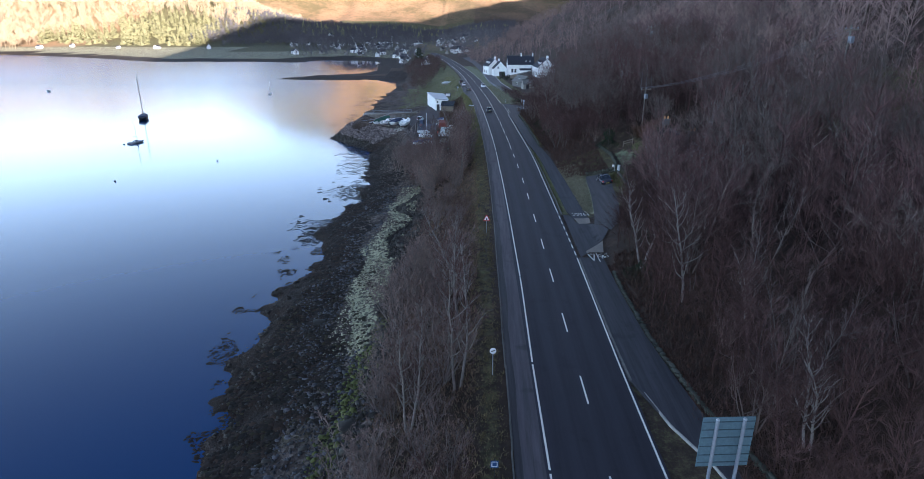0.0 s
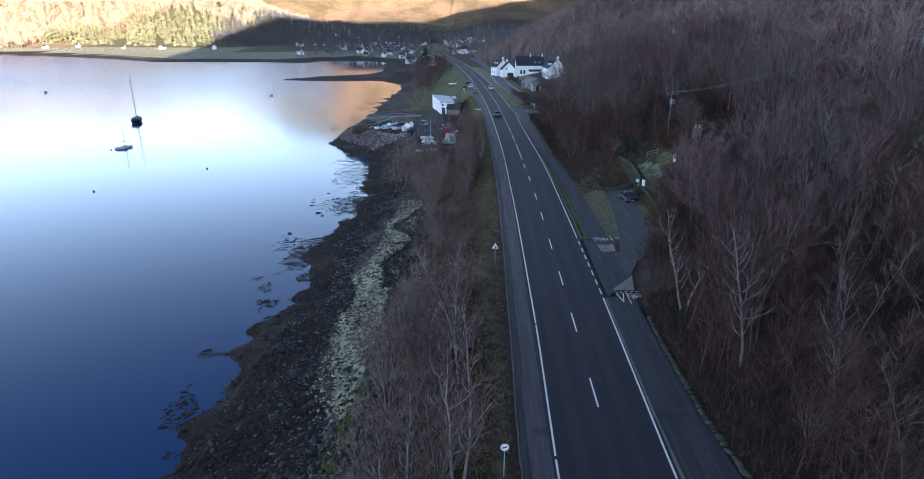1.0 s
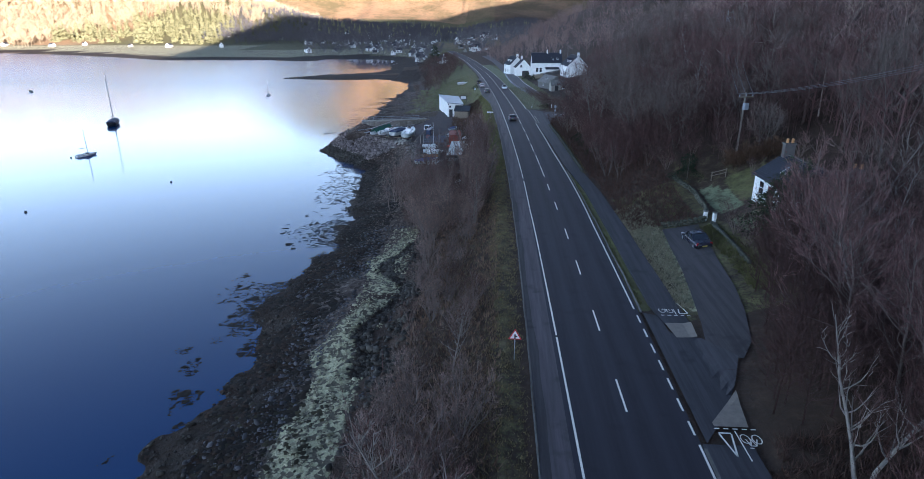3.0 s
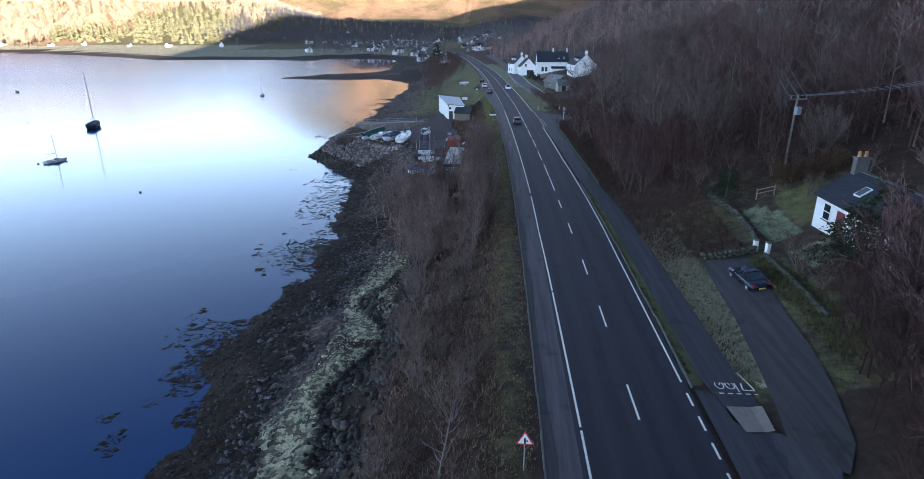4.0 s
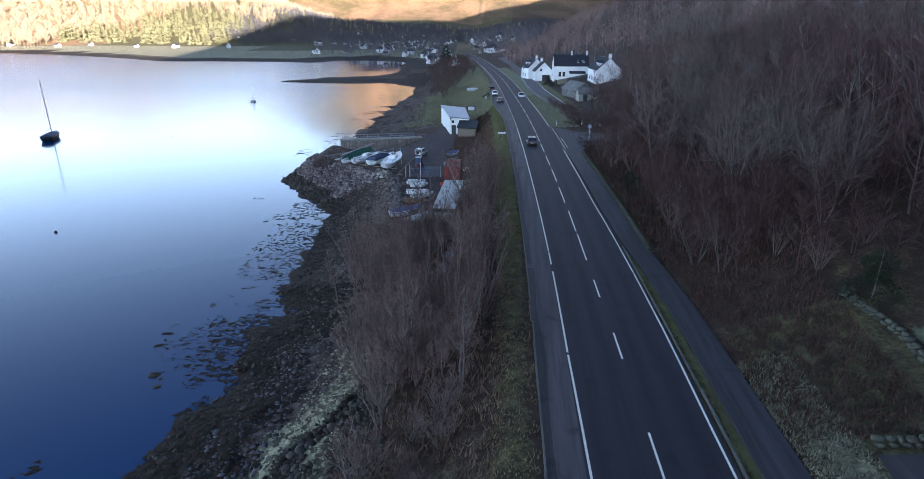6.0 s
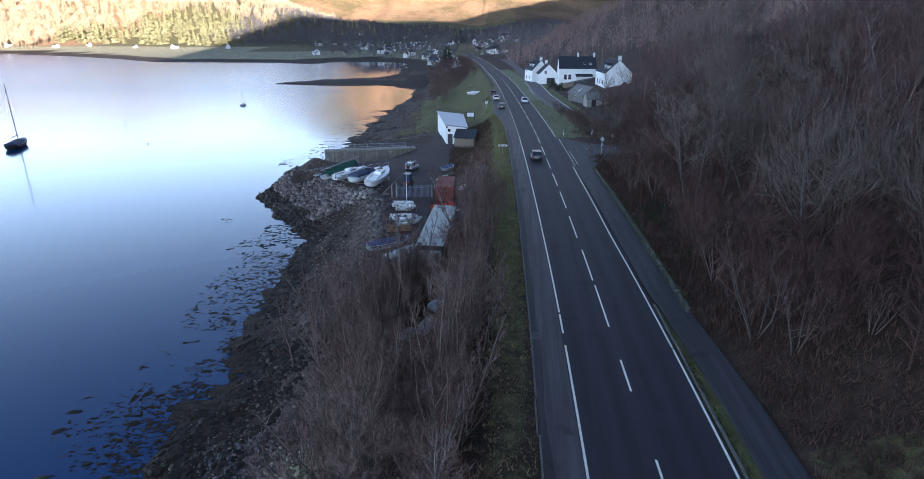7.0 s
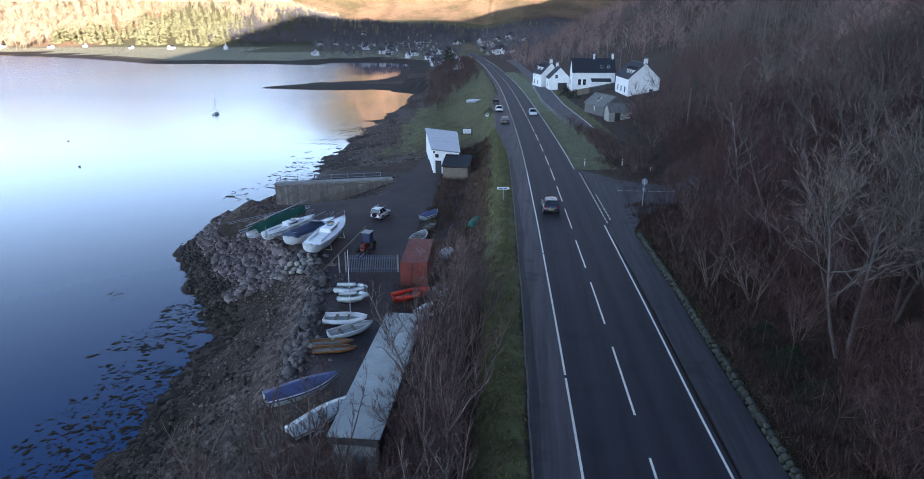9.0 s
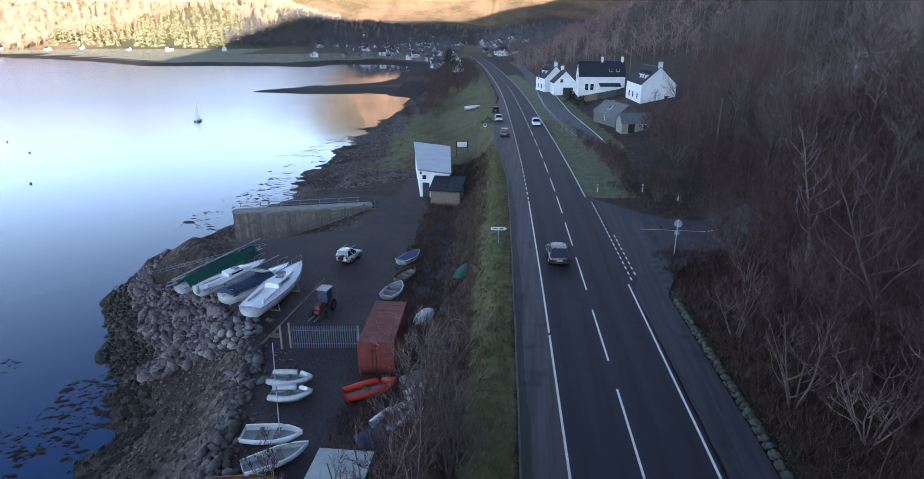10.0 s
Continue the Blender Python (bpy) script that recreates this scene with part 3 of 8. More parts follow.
build_ground()
_w = bmesh.new()
for vx, vy in ((-2600, -900), (-8, -900), (-8, 900), (-2600, 900)):
    _w.verts.new((vx, vy, 0))
_w.faces.new(_w.verts)
tagged(part("water", _w, MAT_WATER), "calm mirror-like loch water", "water", kind="structure")


# ---- road ----
def ribbon(name, off0, off1, y0, y1, dz, mat, parent=None, label="", stepm=3.0, thick=0.0):
    """A strip along the road between two offsets from its middle."""
    ys = np.linspace(y0, y1, max(2, int((y1 - y0) / stepm) + 1))
    c, z = road_c(ys), road_z(ys) + dz
    t = np.gradient(c, ys) if len(ys) > 2 else np.full(len(ys), (c[-1] - c[0]) / (ys[-1] - ys[0]))
    nrm = np.stack([np.ones_like(t), -t], 1) / np.sqrt(1 + t * t)[:, None]
    o0 = np.interp(ys, *off0) if isinstance(off0, tuple) else np.full(len(ys), off0)
    o1 = np.interp(ys, *off1) if isinstance(off1, tuple) else np.full(len(ys), off1)
    cols = [o0, (o0 + o1) / 2, o1]
    V, n = [], len(ys)
    for o in cols:
        V += [(c[i] + nrm[i, 0] * o[i], ys[i] + nrm[i, 1] * o[i], z[i]) for i in range(n)]
    F = [(k * n + i, (k + 1) * n + i, (k + 1) * n + i + 1, k * n + i + 1) for k in range(2) for i in range(n - 1)]
    if thick:
        b0 = len(V)
        for o in (cols[0], cols[2]):
            V += [(c[i] + nrm[i, 0] * o[i], ys[i] + nrm[i, 1] * o[i], z[i] - thick) for i in range(n)]
        F += [(b0 + i, i, i + 1, b0 + i + 1) for i in range(n - 1)]
        F += [(2 * n + i, b0 + n + i, b0 + n + i + 1, 2 * n + i + 1) for i in range(n - 1)]
        F += [(0, n, 2 * n, b0 + n, b0)] + [(b0 + n - 1, b0 + 2 * n - 1, 3 * n - 1, 2 * n - 1, n - 1)]
    me = raw_mesh(name, V, F, mat)
    uv = me.uv_layers.new(name="across")
    offs = np.concatenate(cols + ([cols[0], cols[2]] if thick else []))
    li = np.empty(len(me.loops), np.int32)
    me.loops.foreach_get("vertex_index", li)
    yy = np.array([v[1] for v in V])
    uv.data.foreach_set("uv", np.stack([offs[li], yy[li]], 1).astype(np.float32).ravel())
    ob = new(name, me)
    if parent is not None:
        ob.parent = parent
    return tagged(ob, label)


road = tagged(ribbon("road", -3.05, ([-290, 4, 43, 85, 95, 117, 119.5, 140.5, 143, 560], [3.1, 3.15, 3.45, 3.3, 3.1, 3.1, 3.75, 3.75, 3.1, 3.1]), -290, 560, 0.0, MAT_ROAD, thick=0.1), "dark asphalt two-lane road with white markings", "road", kind="structure")
shoulder = tagged(ribbon("road_shoulder", ([-290, 35, 66, 90, 112, 150, 172, 215, 240, 560], [-4.66, -4.60, -4.80, -4.92, -4.88, -5.0, -6.4, -6.4, -4.2, -4.0]), -3.05, -290, 560, -0.008, MAT_SHOULDER, thick=0.1),
                  "greyer asphalt shoulder and lay-by", "road shoulder", kind="structure")
_ey = np.arange(-60, 150, 1.5)
_eo = np.interp(_ey, [-60, 35, 66, 90, 112, 150], [-4.64, -4.58, -4.78, -4.90, -4.86, -4.98])
tagged(ribbon("tarmac_strip", (_ey, _eo), (_ey, _eo + 0.42 + 0.34 * (vnoise(_ey, _ey * 0, 6.0, 71) - 0.5) + 0.2 * (vnoise(_ey, _ey * 0, 2.0, 72) - 0.5)), -60, 149, -0.003, MAT_DRIVE, stepm=1.5), "dark patched tarmac strip along the shoulder edge", "road shoulder", kind="structure")
tagged(ribbon("pavement", ([-290, -10, -6, -3.6, -1.4, 0.9, 2.2, 6, 23.5], [7.0, 6.6, 6.0, 5.1, 4.2, 3.8, 3.25, 3.15, 3.35]), ([-290, -8, 0, 8, 16, 23.5], [8.6, 7.9, 6.45, 5.75, 5.65, 5.75]), -290, 23.5, 0.05, MAT_PATH, thick=0.16), "dark tarmac footway with kerb", "pavement", kind="structure")
tagged(ribbon("pavement", ([35.9, 38, 44, 70, 84, 118], [4.75, 4.4, 4.35, 4.3, 3.42, 3.15]), ([35.9, 70, 84, 118], [6.5, 6.1, 5.2, 5.2]), 35.9, 118, 0.05, MAT_PATH, thick=0.16),
                "dark tarmac footpath beside the road", "pavement", kind="structure")
tagged(ribbon("kerb", ([-30, -10, -6, -3.6, -1.4, 1.1], [7.05, 6.53, 5.93, 5.03, 4.13, 3.73]), ([-30, -10, -6, -3.6, -1.4, 1.1], [7.12, 6.6, 6.0, 5.1, 4.2, 3.8]), -30, 1.1, 0.075, MAT_KERB_P, thick=0.18), "pale kerb edging between verge and footway", "kerb", kind="structure")
DASH = [-27.1, -18.1, -9.1, -0.1, 8.7, 17.7, 25.9, 34.6, 44.0, 52.4, 61.8, 69.8, 76.6, 83.4, 92.2, 100.8, 109.4, 118.4, 127.0, 135.9, 144.0, 153.2]
DASH += [162.2 + 9 * k for k in range(30)]
for y_ in DASH:
    cd = float(np.interp(y_ + 2, [-60, 8, 17, 29, 50, 61, 70, 80, 95, 109, 120, 140], [0.08, 0.12, 0.2, 0.22, 0.18, 0.12, 0.0, -0.03, -0.1, -0.08, -0.03, 0.04]))
    ribbon("centre_dash", cd - 0.055, cd + 0.055, y_, y_ + (6.0 if 76 < y_ < 260 else 3.0), 0.004, MAT_LINE, road)
LL = np.array([[-60, 4, 17, 34, 54, 62, 76, 93, 106, 120, 129, 200, 560], [-2.85, -2.78, -2.62, -2.68, -2.81, -2.89, -2.86, -2.93, -2.95, -2.90, -2.92, -3.0, -3.0]])
RL = np.array([[-60, 4, 17, 24, 40, 56, 64, 74, 85, 93, 107, 120, 140, 560], [2.82, 2.88, 3.05, 3.13, 3.10, 3.08, 3.16, 3.14, 2.98, 2.82, 2.83, 2.91, 2.95, 2.9]])


def line(name, tab, a, b, dx=0.02, w=0.115):
    ribbon(name, (tab[0], tab[1] + dx), (tab[0], tab[1] + dx + w), a, b, 0.004, MAT_LINE, road)


ys = [-60, -6, 4.2, 18.6, 33.6, 49, 62, 78, 95, 112, 140]
for a, bq in zip(ys, ys[1:]):
    line("edge_line", LL, a + 0.25, bq, -0.12)
line("edge_line", LL, 214, 540, -0.12)
for k in range(37):
    line("edge_dash", LL, 140.6 + 2 * k, 141.6 + 2 * k, -0.12)
line("edge_line", RL, -60, 23.5)
for k in range(7):
    line("edge_dash", RL, 24.2 + 1.95 * k, 25.3 + 1.95 * k)
line("edge_line", RL, 38, 119.5)
for k in range(20):
    line("give_way_dash", RL, 120.2 + 1.0 * k, 120.75 + 1.0 * k, 0.40)
    if k < 9:
        line("give_way_dash", RL, 121.2 + 1.0 * k, 121.75 + 1.0 * k, 0.84)
line("edge_line", RL, 142, 540)


# ---- bare trees ----
def tube(P, R, sides=4):
    """Vertices and triangles of a tapered tube through points."""
    P, R = np.asarray(P, float), np.asarray(R, float)
    n = len(P)
    T = np.gradient(P, axis=0)
    T /= np.linalg.norm(T, axis=1)[:, None] + 1e-9
    a = np.cross(T, [0.31, 0.95, 0.05])
    a /= np.linalg.norm(a, axis=1)[:, None] + 1e-9
    b = np.cross(T, a)
    ang = np.arange(sides) * 2 * np.pi / sides
    V = (P[:, None] + R[:, None, None] * (np.cos(ang)[None, :, None] * a[:, None] + np.sin(ang)[None, :, None] * b[:, None])).reshape(-1, 3)
    F = []
    for i in range(n - 1):
        for s in range(sides):
            p, q = i * sides + s, i * sides + (s + 1) % sides
            F += [(p, q, q + sides), (p, q + sides, p + sides)]
    return V, np.array(F)


def join(parts):
    V, F, o = [], [], 0
    for v, f in parts:
        V.append(v)
        F.append(f + o)
        o += len(v)
    return np.concatenate(V), np.concatenate(F)


def slivers(p0, d, w, rng):
    side = np.cross(d, rng.normal(0, 1, d.shape))
    side /= np.linalg.norm(side, axis=1)[:, None] + 1e-9
    V = np.stack([p0 - side * w[:, None] / 2, p0 + side * w[:, None] / 2, p0 + d], 1).reshape(-1, 3)
    return V, np.arange(len(V)).reshape(-1, 3)


def blades(p0, d, w, rng, bow=0.12):
    """Tapered bent slivers, two segments each."""
    n = len(p0)
    L = np.linalg.norm(d, axis=1)[:, None]
    side = np.cross(d, rng.normal(0, 1, (n, 3)))
    side /= np.linalg.norm(side, axis=1)[:, None] + 1e-9
    side = side * w[:, None] / 2
    k = p0 + d * 0.5 + rng.normal(0, bow, (n, 3)) * L * 0.5
    V = np.stack([p0 - side, p0 + side, k - side * 0.7, k + side * 0.7, p0 + d], 1).reshape(-1, 3)
    o = np.arange(n)[:, None] * 5
    return V, np.concatenate([o + [0, 1, 3], o + [0, 3, 2], o + [2, 3, 4]])


def offshoots(p, d, per, f0, f1, ratio, spread, up, rng):
    """Branches that leave a set of straight parents at a slant."""
    n = len(p) * per
    i = np.repeat(np.arange(len(p)), per)
    f = rng.uniform(f0, f1, n)
    L = np.linalg.norm(d[i], axis=1)
    q = p[i] + d[i] * f[:, None]
    e = d[i] / (L[:, None] + 1e-9) + rng.normal(0, spread, (n, 3)) + [0, 0, up]
    e = e / (np.linalg.norm(e, axis=1)[:, None] + 1e-9) * (L * ratio * (1.25 - 0.6 * f) * rng.uniform(0.6, 1.3, n))[:, None]
    return q, e


def bare_tree(rng, height, stems=1, spread=0.32, limbs=9, twigs=4, fine=3, lean=0.05, fan=0.30, width=0.016, girth=1.0, first=0.22, up=0.18):
    """Wood (trunk, limbs, boughs) and fine twigs of a leafless tree."""
    wood, P, D = [], [], []
    for s in range(stems):
        a0 = 2 * np.pi * s / stems + rng.uniform(-0.5, 0.5)
        tilt = lean + (fan if stems > 1 else 0.0) * rng.uniform(0.15, 1)
        h = height * rng.uniform(0.72, 1.0)
        n = 7
        pts = [np.array([np.cos(a0), np.sin(a0), 0]) * (0.18 * (stems > 1))]
        d = np.array([np.cos(a0) * tilt, np.sin(a0) * tilt, 1.0])
        for i in range(1, n):
            d = d + rng.normal(0, 0.09, 3) * [1, 1, 0]
            pts.append(pts[-1] + d / np.linalg.norm(d) * h / (n - 1))
        pts = np.array(pts)
        r0 = (height * 0.0085 + 0.018) * girth
        wood.append(tube(pts, np.linspace(r0, r0 * 0.18, n), 5 if stems < 3 else 4))
        for j in range(limbs):
            f = first + (0.97 - first) * (j + rng.uniform(0, 1)) / limbs
            k = f * (n - 1)
            i0 = min(int(k), n - 2)
            p = pts[i0] + (pts[i0 + 1] - pts[i0]) * (k - i0)
            az = j * 2.4 + rng.uniform(-0.6, 0.6)
            L = height * spread * (1.25 - f) * rng.uniform(0.65, 1.15) + 0.35
            dd = np.array([np.cos(az), np.sin(az), rng.uniform(0.35, 1.0)])
            q = [p]
            for i in range(4):
                dd = dd / np.linalg.norm(dd) + rng.normal(0, 0.15, 3) + [0, 0, up]
                q.append(q[-1] + dd / np.linalg.norm(dd) * L / 4)
            q = np.array(q)
            rl = r0 * (1.05 - f) * 0.55 + 0.010
            wood.append(tube(q, np.linspace(rl, 0.009, 5), 3))
            for i in range(1, 4):
                P.append(q[i])
                D.append((q[i + 1] - q[i]) * 2.2)
        P.append(pts[-2])
        D.append((pts[-1] - pts[-2]) * 1.5)
    P, D = np.array(P), np.array(D)
    p2, d2 = offshoots(P, D, 2, 0.0, 0.9, 0.85, 0.42, 0.15, rng)
    wood.append(blades(p2, d2, np.full(len(p2), width * 1.9), rng))
    p3, d3 = offshoots(p2, d2, twigs, 0.15, 1.0, 0.62, 0.36, 0.15, rng)
    p4, d4 = offshoots(p3, d3, fine, 0.15, 1.0, 0.62, 0.36, 0.12, rng)
    V, F = join([blades(p3, d3, width * rng.uniform(0.8, 1.3, len(p3)), rng), slivers(p4, d4, width * rng.uniform(0.6, 1.1, len(p4)), rng)])
    wv, wf = join(wood)
    return wv, wf, V, F


def variants(seed, count, wood_mat, twig_mat, **kw):
    out = []
    for i in range(count):
        rng = np.random.default_rng(seed + i)
        args = dict(kw)
        hh = args.pop("h") * rng.uniform(0.85, 1.15)
        st = args.pop("st")
        wv, wf, tv, tf = bare_tree(rng, hh, stems=int(rng.integers(st[0], st[1] + 1)), **args)
        out.append((wv, wf, tv, tf, wood_mat, twig_mat))
    return out


def tree_protos(vs):
    made = []
    for wv, wf, tv, tf, wm, tm in vs:
        a, b = tri_mesh("trunk", wv, wf, wm), tri_mesh("crown", tv, tf, tm)
        smooth(a)
        made.append((a, b))
    return made


def plant(proto, x, y, s, rot, label, category="tree", group="", name="tree", sink=0.15, lean=(0, 0)):
    m = pose(x, y, gz(x, y) - sink, lean[0], lean[1], rot) @ Matrix.Diagonal((s, s, s, 1))
    t = thing(name, m, label, category, group)
    child("trunk", proto[0], t)
    child("crown", proto[1], t)
    return t


V_SHRUB = variants(100, 6, MAT_BARK, MAT_TWIG, h=5.0, st=(4, 7), spread=0.30, limbs=6, twigs=4, fine=3, fan=0.45)
V_BANK = variants(110, 7, MAT_BARK_BANK, MAT_TWIG_BANK, h=5.0, st=(5, 10), spread=0.28, limbs=6, twigs=4, fine=3, fan=0.6, width=0.016, first=0.25, up=0.2)
V_REDSH = variants(120, 5, MAT_BARK_RED, MAT_TWIG_RED, h=4.0, st=(6, 9), spread=0.30, limbs=5, twigs=4, fine=3, fan=0.5)
V_BIRCH = variants(140, 5, MAT_BIRCH, MAT_TWIG_RED, h=9.0, st=(1, 2), spread=0.20, limbs=20, twigs=5, fine=4, up=0.3, girth=1.1)
V_SAP = variants(200, 5, MAT_BARK_RED, MAT_TWIG, h=8.0, st=(1, 3), spread=0.15, limbs=10, twigs=3, fine=2, up=0.35, fan=0.2)
V_ASH = variants(160, 6, MAT_LICHEN, MAT_TWIG_ASH, h=10.0, st=(1, 3), spread=0.36, limbs=18, twigs=5, fine=4, width=0.020, girth=0.8, first=0.28)
V_POLE = variants(220, 5, MAT_LICHEN, MAT_TWIG_ASH, h=12.0, st=(1, 3), spread=0.15, limbs=11, twigs=3, fine=2, up=0.45, girth=0.48, first=0.38, fan=0.14)
V_OAK = variants(180, 6, MAT_BARK, MAT_TWIG, h=9.5, st=(1, 2), spread=0.40, limbs=16, twigs=5, fine=4, width=0.018, girth=1.1)
P_SHRUB, P_BANK, P_REDSH, P_BIRCH, P_ASH, P_OAK, P_SAP, P_POLE = (tree_protos(v) for v in (V_SHRUB, V_BANK, V_REDSH, V_BIRCH, V_ASH, V_OAK, V_SAP, V_POLE))

rngp = np.random.default_rng(11)


def scatter(n, x0, x1, y0, y1, keep, gap, tries=40):
    """Points with a least distance in a box."""
    out = []
    for _ in range(n * tries):
        if len(out) >= n:
            break
        x, y = rngp.uniform(x0, x1), rngp.uniform(y0, y1)
        if keep(x, y) and all((x - a) ** 2 + (y - b) ** 2 > gap * gap for a, b in out):
            out.append((x, y))
    return out


def on_bank(x, y):
    c = float(road_c(y))
    if not (-12 < y < 112 and x - c < -np.interp(y, [0, 25, 62, 75], [7.7, 8.3, 8.3, 7.7])):
        return False
    if y > 88 and x < c - 11.3 or y > 99 and x < c - 9.6:
        return False
    return x > np.interp(y, [-12, 50, 64, 72, 88], [-14.2, -14.2, -15.5, -18, -18.5])


for i, (x, y) in enumerate(scatter(118, -28, -6, -12, 112, on_bank, 1.8)):
    u = rngp.uniform()
    pr, lab, nm = ((P_BANK, "leafless grey multi-stemmed shrub on the road bank", "shrub") if u < 0.70 else
                   (P_REDSH, "leafless reddish-brown thicket on the road bank", "shrub") if u < 0.90 else
                   (P_BIRCH, "slender bare birch with pale trunk on the bank", "tree"))
    if abs(x + 13.2) < 1.9 and 74 < y < 86:
        continue
    plant(pr[int(rngp.integers(len(pr)))], x, y, rngp.uniform(0.6, 1.15) * float(np.interp(y, [20, 30, 54, 64], [1, 0.6, 0.65, 1])), rngp.uniform(0, 360), lab, nm, "bare growth on the road bank", nm)


for i, (x, y) in enumerate(scatter(46, -22, -8, 64, 99, lambda x, y: x < float(road_c(y)) - 7.8 and (y < 87 or x > float(road_c(y)) - 10.6) and x > np.interp(y, [64, 75, 87], [-14, -17, -17.5]) and not (abs(x + 13.2) < 1.9 and 74 < y < 86), 1.1)):
    plant(P_SAP[i % 5], x, y, rngp.uniform(0.7, 1.05), rngp.uniform(0, 360), "slender leafless sapling on the bank above the boatyard", "tree", "saplings by the boatyard", "sapling")
for i, (x, y) in enumerate(scatter(34, -23, -15.6, 79, 92, lambda x, y: True, 1.0) + scatter(22, -11.6, -8.6, 84, 106, lambda x, y: x < float(road_c(y)) - 7.4, 0.9)):
    plant(P_SAP[(i + 2) % 5], x, y, rngp.uniform(0.5, 0.85), rngp.uniform(0, 360), "slender leafless sapling beside the boatyard", "tree", "saplings by the boatyard", "sapling")
for i, (x, y) in enumerate(scatter(26, -18.5, -10, 68, 91, lambda x, y: not (abs(x + 13.2) < 1.9 and 74 < y < 86) and x < float(road_c(y)) - 8 and (y < 88 or x > float(road_c(y)) - 10.6), 1.6)):
    plant(P_REDSH[i % 4], x, y, rngp.uniform(0.6, 0.95), rngp.uniform(0, 360), "leafless reddish-brown thicket below the road bank", "shrub", "bare growth on the road bank", "shrub")


def on_hill(x, y):
    c = float(road_c(y))
    r = x - c - float(right_edge(y)) - float(bench(y)) * (0.75 if y > 150 else 1.0)
    if r < 1.2:
        return False
    if 20 < y < 40 and r < 6:
        return False
    if 34 < y < 70 and x < 25 and not (y < 43.5 and x > 13.5):
        return False
    if 120 < y < 150 and r < 4:
        return False
    return True


for i, (x, y) in enumerate(scatter(150, 4, 36, -8, 135, on_hill, 2.4)):
    u = rngp.uniform()
    near = x - float(road_c(y)) < 11
    pr, lab, nm = ((P_REDSH if near and u < 0.5 else P_SHRUB, "leafless brown thicket at the foot of the hillside", "shrub") if u < (1.1 if near and 66 < y < 130 else 0.7 if near else 0.25) else
                   (P_OAK, "bare spreading tree with dark twigs on the hillside", "tree") if u < 0.58 else
                   (P_ASH, "bare tree with pale lichened branches on the hillside", "tree") if u < 0.84 else
                   (P_BIRCH, "bare birch with pale trunk on the hillside", "tree"))
    plant(pr[int(rngp.integers(len(pr)))], x, y, rngp.uniform(0.7, 1.15), rngp.uniform(0, 360), lab, nm, "bare trees on the hillside", nm)


for i, (x, y) in enumerate(scatter(55, 9, 40, 134, 205, lambda x, y: (x > np.interp(y, [134, 148, 166, 190, 205], [12.5, 11.8, 9.0, 17, 26])) and not (abs(y - 216) < 12 and x < 27), 2.6)):
    pr, lab, nm = (P_REDSH, "leafless red-brown thicket beside the old road", "shrub") if i % 3 else (P_OAK, "bare tree beside the old road", "tree")
    plant(pr[i % len(pr)], x, y, rngp.uniform(0.8, 1.2), rngp.uniform(0, 360), lab, nm, "bare growth by the old road", nm)
for i, (x, y) in enumerate(((3.0, 160), (2.2, 168), (4.5, 152), (6.0, 158), (4.2, 146), (1.4, 176))):
    plant(P_REDSH[i % 4], x, y, 0.6, 50 * i, "low red-brown scrub on the verge", "shrub", "bare growth by the old road", "shrub")
for i, (x, y) in enumerate(scatter(30, 2, 9, 139, 172, lambda x, y: abs(x - np.interp(y, [139, 150, 172], [8.2, 5.4, 2.6])) < 1.3, 1.1)):
    plant(P_REDSH[i % 4], x, y, rngp.uniform(0.4, 0.7), rngp.uniform(0, 360), "brown scrub between the main road and the old road", "shrub", "bare growth by the old road", "shrub")
for i, (x, y) in enumerate(scatter(130, -52, -16, 240, 440, lambda x, y: shore_d(np.array([x]), np.array([y]))[0] > 9 and x < float(road_c(y)) - 9 and (y > 290 or x < -30) and not (abs(x + 44) < 6 and abs(y - 393) < 9), 2.6)):
    plant((P_REDSH, P_REDSH, P_OAK)[i % 3][i % 5], x, y, rngp.uniform(0.7, 1.3) * (0.62 if i % 3 == 2 else 1.0), rngp.uniform(0, 360), "red-brown scrub between road and shore", "shrub", "scrub by the shore", "shrub")
for i, (x, y) in enumerate(((12.6, 24.5), (15.2, 26.0), (13.4, 28.6), (17.0, 29.0), (14.4, 31.4), (18.6, 32.6), (13.6, 34.4), (16.4, 35.6), (19.8, 37.0), (14.6, 38.4), (17.6, 39.6), (20.8, 41.5), (12.2, 20.8), (15.4, 22.0), (18.6, 24.6))):
    pr = (P_OAK, P_SHRUB, P_BIRCH)[i % 3]
    plant(pr[i % len(pr)], x, y, (0.95, 1.35, 0.95)[i % 3], 67 * i, "bare tree in the thicket below the cottage", "tree", "bare trees on the hillside", "tree")
for i, (x, y) in enumerate(((19.5, 60.5), (21.5, 63), (18.6, 66), (22.5, 67.5), (20.4, 70.5), (16.2, 70), (23.6, 60), (13.0, 69), (11.6, 72), (14.0, 49.4), (15.0, 43.6), (13.8, 46.2))):
    plant(P_REDSH[i % 4], x, y, 0.55 + 0.05 * (i % 5), 53 * i, "low leafless garden shrub near the cottage", "shrub", "garden shrubs", "shrub")
